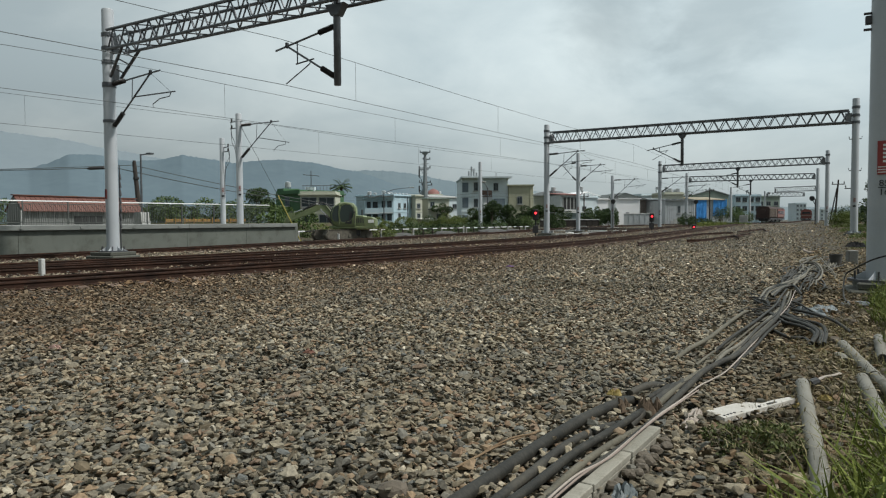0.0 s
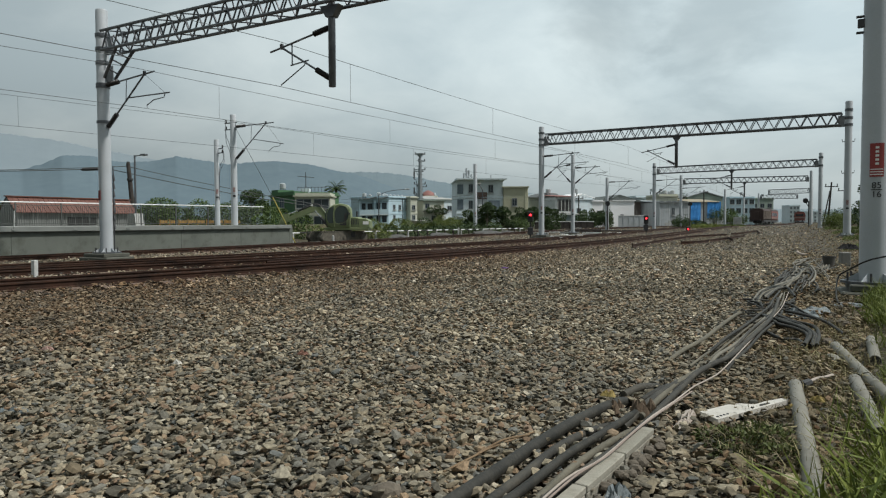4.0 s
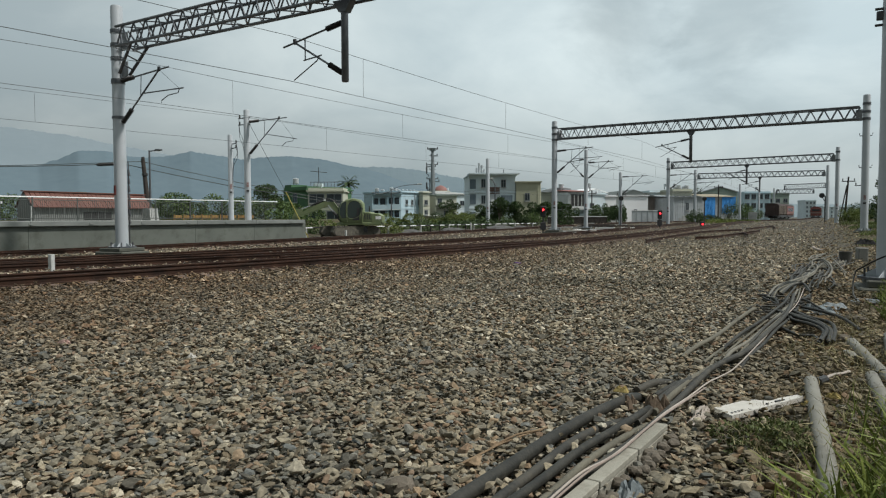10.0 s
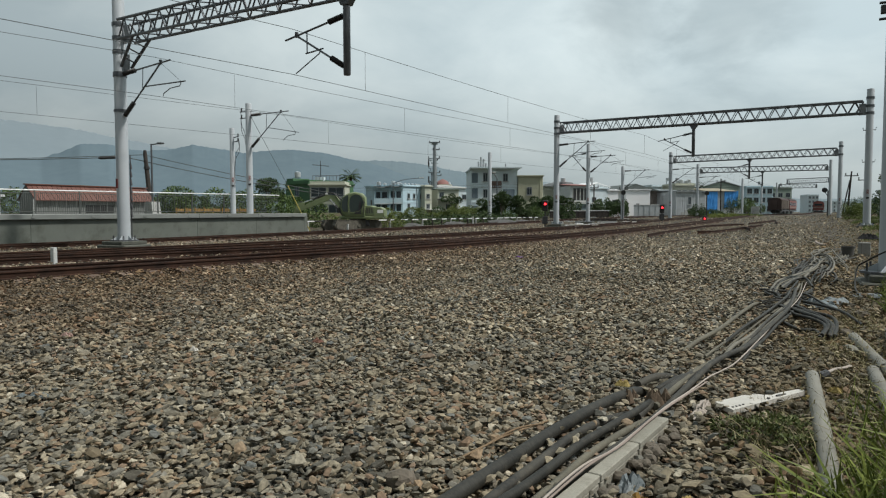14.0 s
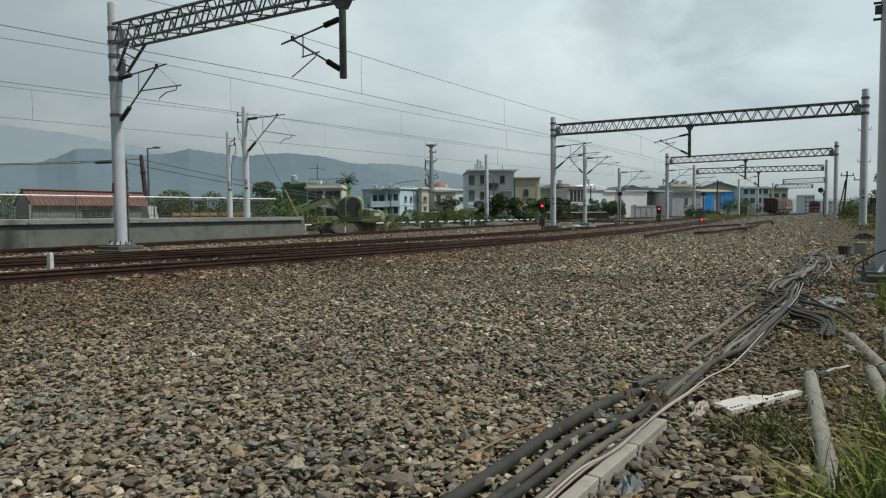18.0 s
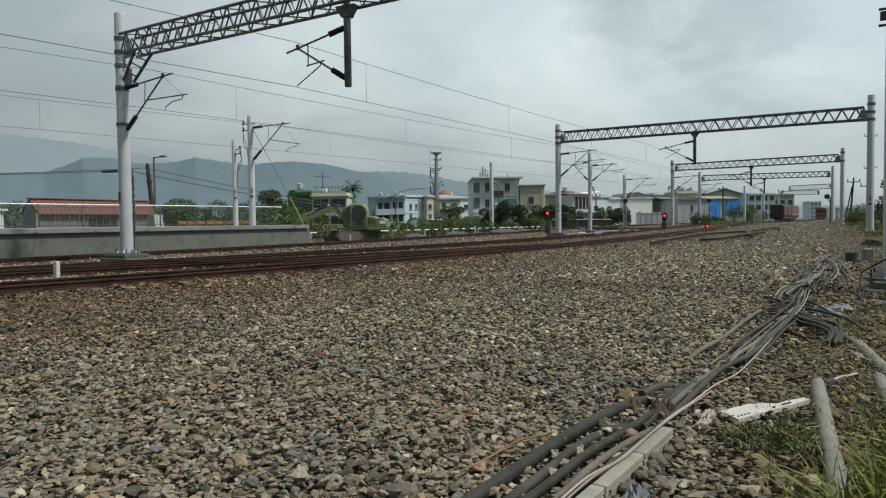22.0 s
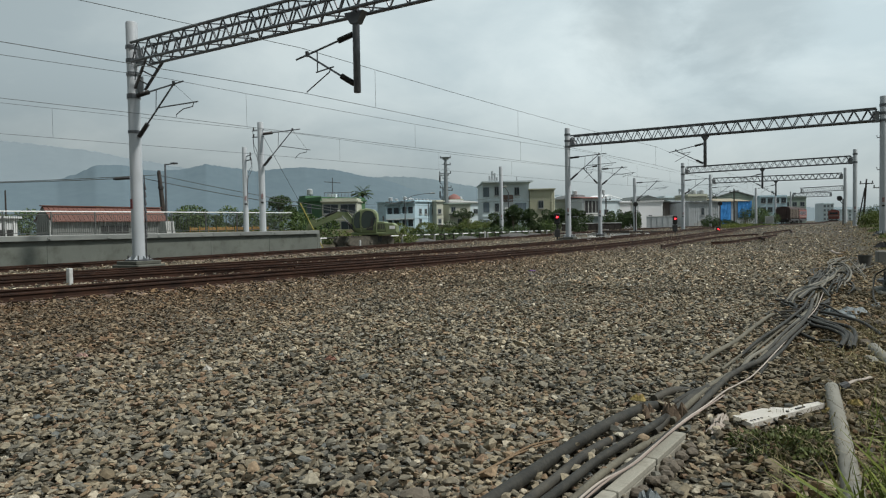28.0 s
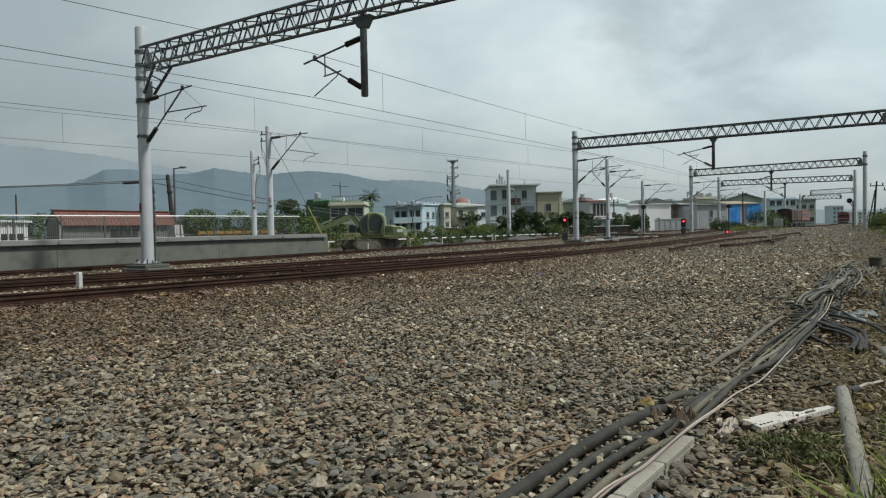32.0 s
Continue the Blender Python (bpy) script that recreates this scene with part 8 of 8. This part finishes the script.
def palm(x, y, h, r, label, seed, mat=LEAF_DARK, fronds=38):
    t = thing("palm_tree", (x, y, lift(x, y) - 0.1), 0, label, "palm tree", "palms")
    rng = random.Random(seed)
    part("trunk", sweep(bmesh.new(), smoothed([(0, 0, 0), (0.1, 0, h * 0.5), (0.0, 0.1, h)], 5), 0.15, 8), BARK, t)
    for k in range(fronds):
        a, el = 6.28 * (k + rng.random()) / fronds * 5, rng.uniform(-0.5, 1.5)
        pts = []
        for j in range(9):
            f = j / 8
            out = r * f * math.cos(el * (1 - 0.35 * f))
            pts.append(Vector((math.cos(a) * out, math.sin(a) * out, h + r * (math.sin(el) * f - (0.38 if el < 0.9 else 0.2) * f * f))))
        c, d, l, w, u = [], [], [], [], []
        for j in range(1, 9):
            for s in (-1, 1):
                ax = (pts[j] - pts[j - 1]).normalized()
                side = ax.cross(Vector((0, 0, 1))).normalized()
                for m in (0.0, 0.5):
                    c.append(pts[j - 1].lerp(pts[j], m))
                    d.append(side * s + ax * 0.7 - Vector((0, 0, 0.35)))
                    u.append((0, 0, 1))
                    l.append(r * 0.3)
                    w.append(r * 0.055)
        quads("frond", np.array([tuple(p) for p in c]), np.array([tuple(p) for p in d]), np.array(u, float), np.array(l), np.array(w), mat, t)
    return t


palm(-57.1, 81.4, 6.0, 1.6, "palm tree rising behind a cream house", 1)
palm(-58.5, 68, 3.0, 1.5, "dark palm beside the green house", 2)
tree(-55.1, 61.7, 5.0, 2.1, LEAF_DARK, "dark round-crowned tree near the green house", 3, leaves=3200, size=0.2)
for k, (x, y, h) in enumerate(((-70, 55, 2.5), (-66, 54, 2.3), (-63.5, 56, 2.6), (-74, 52, 2.4), (-60.5, 58, 2.2))):
    tree(x, y, h, 2.0, LEAF_DARK, "dark tree on the field's far side", 10 + k, leaves=2600, size=0.2)
palm(-63.0, 57, 3.0, 0.9, "small dark palm in the field", 5)


def hedge(name, p0, p1, h, thick, count, size, mat, label, seed):
    """A run of shrubs, of which nobody could count the leaves."""
    rng = random.Random(seed)
    n = max(6, int(math.hypot(p1[0] - p0[0], p1[1] - p0[1]) / (thick * 0.8)))
    blobs = []
    for k in range(n):
        f = (k + rng.uniform(-0.3, 0.3)) / n
        x, y = p0[0] + (p1[0] - p0[0]) * f, p0[1] + (p1[1] - p0[1]) * f
        hh = h * rng.uniform(0.55, 1.1)
        blobs.append((x, y, lift(x, y) + hh * 0.5, thick * rng.uniform(0.5, 0.9), hh * 0.5))
    ob = leaf_cloud(name, blobs, count, size, mat, None, seed)
    return tagged(ob, label, "shrubs", kind="stuff")


hedge("field_shrubs", (-49, 21), (-62, 19), 1.7, 1.3, 4500, 0.22, LEAF_DARK, "dark shrubs beyond the railing beside the shed", 8)
hedge("field_shrubs", (-75, 40), (-42, 56), 2.6, 2.0, 26000, 0.2, LEAF_MID, "green field shrubs behind the platform railing", 1)
hedge("field_shrubs", (-60, 30), (-72, 20), 2.2, 2.0, 2500, 0.3, LEAF_DARK, "dark shrubs behind the shed", 2)
hedge("shrubs", (-31.5, 36), (-29.3, 39), 1.25, 0.7, 1500, 0.14, LEAF_MID, "weedy green shrubs at the platform end", 3)
hedge("shrubs", (-30.5, 41), (-26, 44), 1.0, 0.7, 2200, 0.14, LEAF_YELLOW, "yellow-green weeds behind the excavator", 4)
hedge("shrubs", (-47, 69), (-31, 78), 1.45, 1.3, 20000, 0.14, LEAF_YELLOW, "low green hedge along the road", 5)
hedge("shrubs", (-44, 83), (-30, 90), 1.7, 1.4, 11000, 0.15, LEAF_DARK, "dark hedge before the houses", 6)
hedge("shrubs", (-28.2, 47), (-27.2, 70), 1.0, 0.8, 5000, 0.16, LEAF_DARK, "dark low shrubs behind the roadside barrier", 7)
tree(-37.6, 75, 3.3, 1.3, LEAF_DARK, "dark bushy tree before the terrace", 31, 0.12, 4200, 0.15)
bush(-35.0, 73, 2.2, 1.4, LEAF_YELLOW, "yellow-green rounded bush by the road", 32)
for k, (x, y, h) in enumerate(((-31.5, 76, 3.5), (-29.8, 77, 3.2), (-28.2, 78, 2.8), (-26.6, 78.5, 2.9), (-25.0, 79.5, 3.0), (-33.0, 75.5, 3.0))):
    tree(x, y, h, 1.35, LEAF_DARK, "dark leafy tree before the three-storey house", 40 + k, 0.12, 4800, 0.15)
bush(-26.5, 74, 1.7, 1.2, LEAF_MID, "green bush beside the barrier", 50)
for k, (x, y, h) in enumerate(((-25.5, 98, 2.9), (-24.2, 99, 2.5), (-22.9, 100, 2.7), (-28.5, 95, 2.4), (-30.0, 93, 2.3))):
    bush(x, y, h, 1.3, LEAF_DARK, "dark bush before the white wall", 60 + k, 2600, 0.16)
for k, (x, y, h) in enumerate(((-25.4, 104, 3.2), (-24.6, 105, 2.7), (-23.6, 106, 2.4), (-26.8, 103, 2.6))):
    tree(x, y, h, 0.9, LEAF_DARK, "dark narrow tree between white walls", 160 + k, 0.1, 2200, 0.16)
bush(-11.2, 92, 2.0, 1.0, LEAF_DARK, "dark round bush by a marker post", 70)
for k, (x, y, h, r) in enumerate(((-10.5, 136, 3.6, 2.0), (-8.6, 138, 4.0, 2.0), (-12.0, 120, 1.6, 1.4), (-7.0, 142, 3.0, 1.6), (-13.6, 112, 1.3, 1.5))):
    bush(x, y, h, r, LEAF_MID if k % 2 else LEAF_DARK, "green scrub beside the sheds", 80 + k, 2600, 0.14)
tree(-20.0, 170, 8.2, 2.6, LEAF_DARK, "dark tree behind the warehouse", 90, leaves=800, size=0.4)
bush(4.3, 71, 1.5, 1.0, LEAF_YELLOW, "yellow-green bush on the verge", 91, 3600, 0.09)
bush(5.4, 74, 1.5, 1.1, LEAF_YELLOW, "yellow-green bush on the verge", 92, 3000, 0.09)
for k, (x, y, h, r) in enumerate(((6.3, 60, 3.9, 1.7), (6.9, 55, 3.4, 1.6), (8.0, 66, 4.6, 2.0), (6.0, 50, 2.2, 1.2), (9.5, 60, 5.2, 2.2))):
    tree(x, y, h, r, LEAF_DARK, "dense dark tree on the verge", 100 + k, 0.2, 4200, 0.15)
for k, (x, y) in enumerate(((6.2, 84), (7.6, 96), (6.8, 112), (9.0, 130))):
    bush(x, y, 2.0, 1.6, LEAF_DARK, "dark scrub on the far verge", 110 + k)


def blades(name, areas, count, length, mat, label, seed, width=0.008, lean=0.5):
    """Grass: areas of (x, y, radius), blades bent over in two pieces."""
    rng = np.random.default_rng(seed)
    a = np.array(areas)
    pick = rng.choice(len(a), count, p=a[:, 2] ** 2 / (a[:, 2] ** 2).sum())
    ang, rad = rng.uniform(0, 6.283, count), np.sqrt(rng.uniform(0, 1, count))
    x = a[pick, 0] + np.cos(ang) * rad * a[pick, 2]
    y = a[pick, 1] + np.sin(ang) * rad * a[pick, 2] * 1.5
    z = np.array([lift(p, q) for p, q in zip(x, y)])
    d = np.stack([rng.normal(-0.1, lean, count), rng.normal(0, lean, count), np.ones(count)], 1)
    l = length * rng.uniform(0.5, 1.35, count)
    ob = quads(name, np.stack([x, y, z], 1), d, rng.normal(size=(count, 3)), l, width * rng.uniform(0.6, 1.3, count), mat, None, bend=-0.9)
    return tagged(ob, label, "grass", kind="stuff")


bush(-9.2, 150, 4.0, 2.5, LEAF_DARK, "green bush beside the far rails", 215, leaves=2600, size=0.2)
blades("grass_tufts", [(0.52, 4.0, 0.17), (0.36, 3.45, 0.15), (0.72, 4.8, 0.2), (0.95, 6.0, 0.26), (1.15, 7.6, 0.32), (0.26, 3.15, 0.12), (0.08, 3.05, 0.08), (0.42, 4.6, 0.12)], 620, 0.24, GRASS, "fresh green grass tufts on the verge", 1, 0.009, 0.45)
blades("grass_tufts", [(1.35, 9.5, 0.42), (1.5, 11.2, 0.42), (1.75, 12.5, 0.45), (2.1, 13.5, 0.6), (2.5, 16, 0.8)], 5600, 0.3, GRASS, "fresh green grass along the verge", 2, 0.012, 0.4)
blades("grass_tufts", [(-9.6, 92, 1.0), (-9.2, 96, 1.1), (-8.9, 100, 1.2), (-8.6, 105, 1.2), (-8.9, 110, 1.0)], 700, 0.6, GRASS, "yellow-green grass growing beside the far rails", 21, 0.05, 0.5)
blades("dry_grass", [(0.25, 4.2, 0.35), (0.45, 5.2, 0.35), (0.6, 6.4, 0.4), (0.0, 3.7, 0.3), (0.3, 7.0, 0.4), (0.6, 8.4, 0.4)], 1300, 0.15, GRASS_DRY, "dry straw-coloured grass among stones", 3, 0.006, 0.8)
ob = leaf_cloud("weeds", [(-0.3, 4.1, 0.035, 0.12, 0.05), (-0.16, 4.0, 0.05, 0.15, 0.065), (-0.04, 4.08, 0.055, 0.13, 0.07), (0.03, 3.9, 0.04, 0.11, 0.05), (-0.12, 4.28, 0.04, 0.1, 0.05), (-0.22, 3.84, 0.03, 0.08, 0.035), (0.02, 4.3, 0.04, 0.08, 0.05)], 2300, 0.026, LEAF_WEED, None, 4)
tagged(ob, "low small-leaved green weeds in front of the board", "weeds", kind="stuff")
blades("weeds", [(-0.28, 4.12, 0.12), (-0.14, 4.0, 0.15), (0.0, 4.0, 0.14)], 260, 0.13, GRASS_BROWN, "thin withered stalks among the weeds", 14, 0.005, 0.6)
blades("dry_grass", [(0.05, 4.9, 0.3), (0.3, 5.8, 0.35), (0.85, 9.2, 0.4), (0.9, 10.8, 0.35), (1.0, 12.6, 0.4), (0.2, 3.6, 0.25), (0.5, 4.4, 0.2)], 1500, 0.12, GRASS_BROWN, "brown withered grass over bare earth", 7, 0.006, 0.9)
blades("grass_tufts", [(0.12, 3.02, 0.09), (0.3, 3.15, 0.12), (0.42, 3.5, 0.13), (0.56, 3.9, 0.15)], 190, 0.32, GRASS, "long yellow-green grass blades at the verge", 8, 0.014, 0.5)
blades("weeds", [(2.9, 30, 0.8), (4.0, 40, 1.2), (4.8, 52, 1.6), (5.2, 66, 1.8)], 3500, 0.25, LEAF_YELLOW, "yellow-green weeds along the verge", 5, 0.03, 0.6)
blades("weeds", [(-9.5, 118, 2.5), (-12.5, 116, 2.5), (-7.0, 122, 2.0), (-10.5, 108, 1.6)], 5000, 0.4, LEAF_YELLOW, "yellow-green weeds among the far tracks", 6, 0.06, 0.6)

# ---- rolling stock ----
WAGON_END = material("dark_brown_wagon_end", (0.035, 0.024, 0.022), (0.065, 0.042, 0.037), 0.8, 0.8, 0.1)
WAGON_SIDE = material("dull_brown_wagon_side", (0.070, 0.054, 0.041), (0.115, 0.092, 0.072), 0.6, 0.8, 0.1, grime=((0.082, 0.064, 0.052), 0.5, 1.0))
LOCO_RED = material("orange_red_loco", (0.185, 0.052, 0.043), (0.235, 0.082, 0.068), 0.8, 0.5, 0.05)


CREAM_STRIPE = material("dull_cream_stripe", (0.26, 0.22, 0.19), (0.34, 0.30, 0.26), 2.0, 0.7, 0.0)


def bogie(parent, y, wheels=(-0.9, 0.9)):
    b = part("bogie", boxed(-0.95, 0.95, y - 1.5, y + 1.5, 0.4, 0.75, 0.03), DARK_STEEL, parent, "dark bogie")
    for w in wheels:
        for x in (-0.56, 0.56):
            part("wheel", tubed((x - 0.06, y + w, 0.43), (x + 0.06, y + w, 0.43), 0.43, n=16), DARK_STEEL, b)


def vehicle(parent, y0, length, body_mat, end_mat, roof_h=0.55, stripe=False, cab=False):
    half, z0, z1 = 1.38, 0.95, 3.1
    arc = [(-half * 0.8, z0), (half * 0.8, z0), (half, z0 + 0.35), (half, z1), (half * 0.8, z1 + roof_h * 0.65), (half * 0.4, z1 + roof_h * 0.95), (0, z1 + roof_h), (-half * 0.4, z1 + roof_h * 0.95), (-half * 0.8, z1 + roof_h * 0.65), (-half, z1), (-half, z0 + 0.35)]
    b = part("body", prism(bmesh.new(), arc, y0, y0 + length), body_mat, parent)
    small = [(x * 0.99, z0 + (z - z0) * 0.995) for x, z in arc]
    part("end_wall", prism(bmesh.new(), small, y0 - 0.08, y0 - 0.002), end_mat, b)
    part("gangway", boxed(-0.45, 0.45, y0 - 0.3, y0 - 0.08, z0, z0 + 2.0, 0.03), end_mat, b)
    part("roof", prism(bmesh.new(), [(x * 1.01, z + 0.03) for x, z in arc[3:-1]], y0 + 0.02, y0 + length - 0.02), end_mat, b)
    for k in range(int(length / 1.6)):
        y = y0 + 0.6 + k * 1.6
        for x in (half - 0.01, -half - 0.04):
            if not stripe:
                part("side_rib", boxed(x, x + 0.05, y, y + 0.12, z0, z1), WAGON_END, b)
                continue
            part("window", boxed(x, x + 0.05, y, y + 0.9, 1.95, 2.75), DARK_GLASS, b)
    for x in (half - 0.02, -half - 0.06):
        part("sill_beam", boxed(x, x + 0.08, y0, y0 + length, z0 - 0.25, z0 + 0.1), DARK_STEEL, b)
        if stripe:
            part("stripe", boxed(x + 0.005, x + 0.085, y0, y0 + length, 1.5, 1.62), CREAM_STRIPE, b)
    for x in (-0.75, 0.75):
        part("buffer", tubed((x, y0 - 0.55, 1.0), (x, y0 - 0.05, 1.0), 0.16, n=10), DARK_STEEL, b)
    bogie(parent, y0 + 2.4)
    bogie(parent, y0 + length - 2.4)


def train_set(loc, rz, label, wagons):
    t = thing("train", loc, rz, label, "train", "trains on the line")
    y = 0.0
    for length, body, end, stripe in wagons:
        vehicle(t, y, length, body, end, stripe=stripe)
        y += length + 0.7
    return t


TRAIN_TURN = -8.3
shunted = train_set((-4.5, 166.0, 0.62), TRAIN_TURN, "dark brown van pushed by an orange-red locomotive", [(9.5, WAGON_SIDE, WAGON_END, False), (9.5, LOCO_RED, WAGON_END, True)])
parked = train_set((5.3, 226.5, 0.62), -2.2, "orange-red locomotive standing far down the line", [(16, LOCO_RED, LOCO_RED, True)])
part("windscreen", boxed(-1.0, 1.0, -0.36, -0.31, 2.35, 2.9, 0.02), DARK_GLASS, parked)
part("front_stripe", boxed(-1.3, 1.3, -0.36, -0.31, 1.75, 1.95), CREAM_STRIPE, parked)
part("snow_guard", boxed(-1.2, 1.2, -0.5, -0.1, 0.35, 0.8, 0.03), DARK_STEEL, parked)


def motions():
    rows = []
    for s, gone in ((0, 0), (22.5, 0), (23.5, 0.4), (24.5, 1.2), (25.5, 2.4), (27.0, 4.7), (28.5, 7.4), (30.0, 10.3), (31.0, 12.3), (32.0, 14.4)):
        rows.append((s, pose(-4.5 - 0.145 * gone, 166.0 - 0.99 * gone, 0.62, 0, 0, TRAIN_TURN)))
    walk(shunted, rows)


motions()
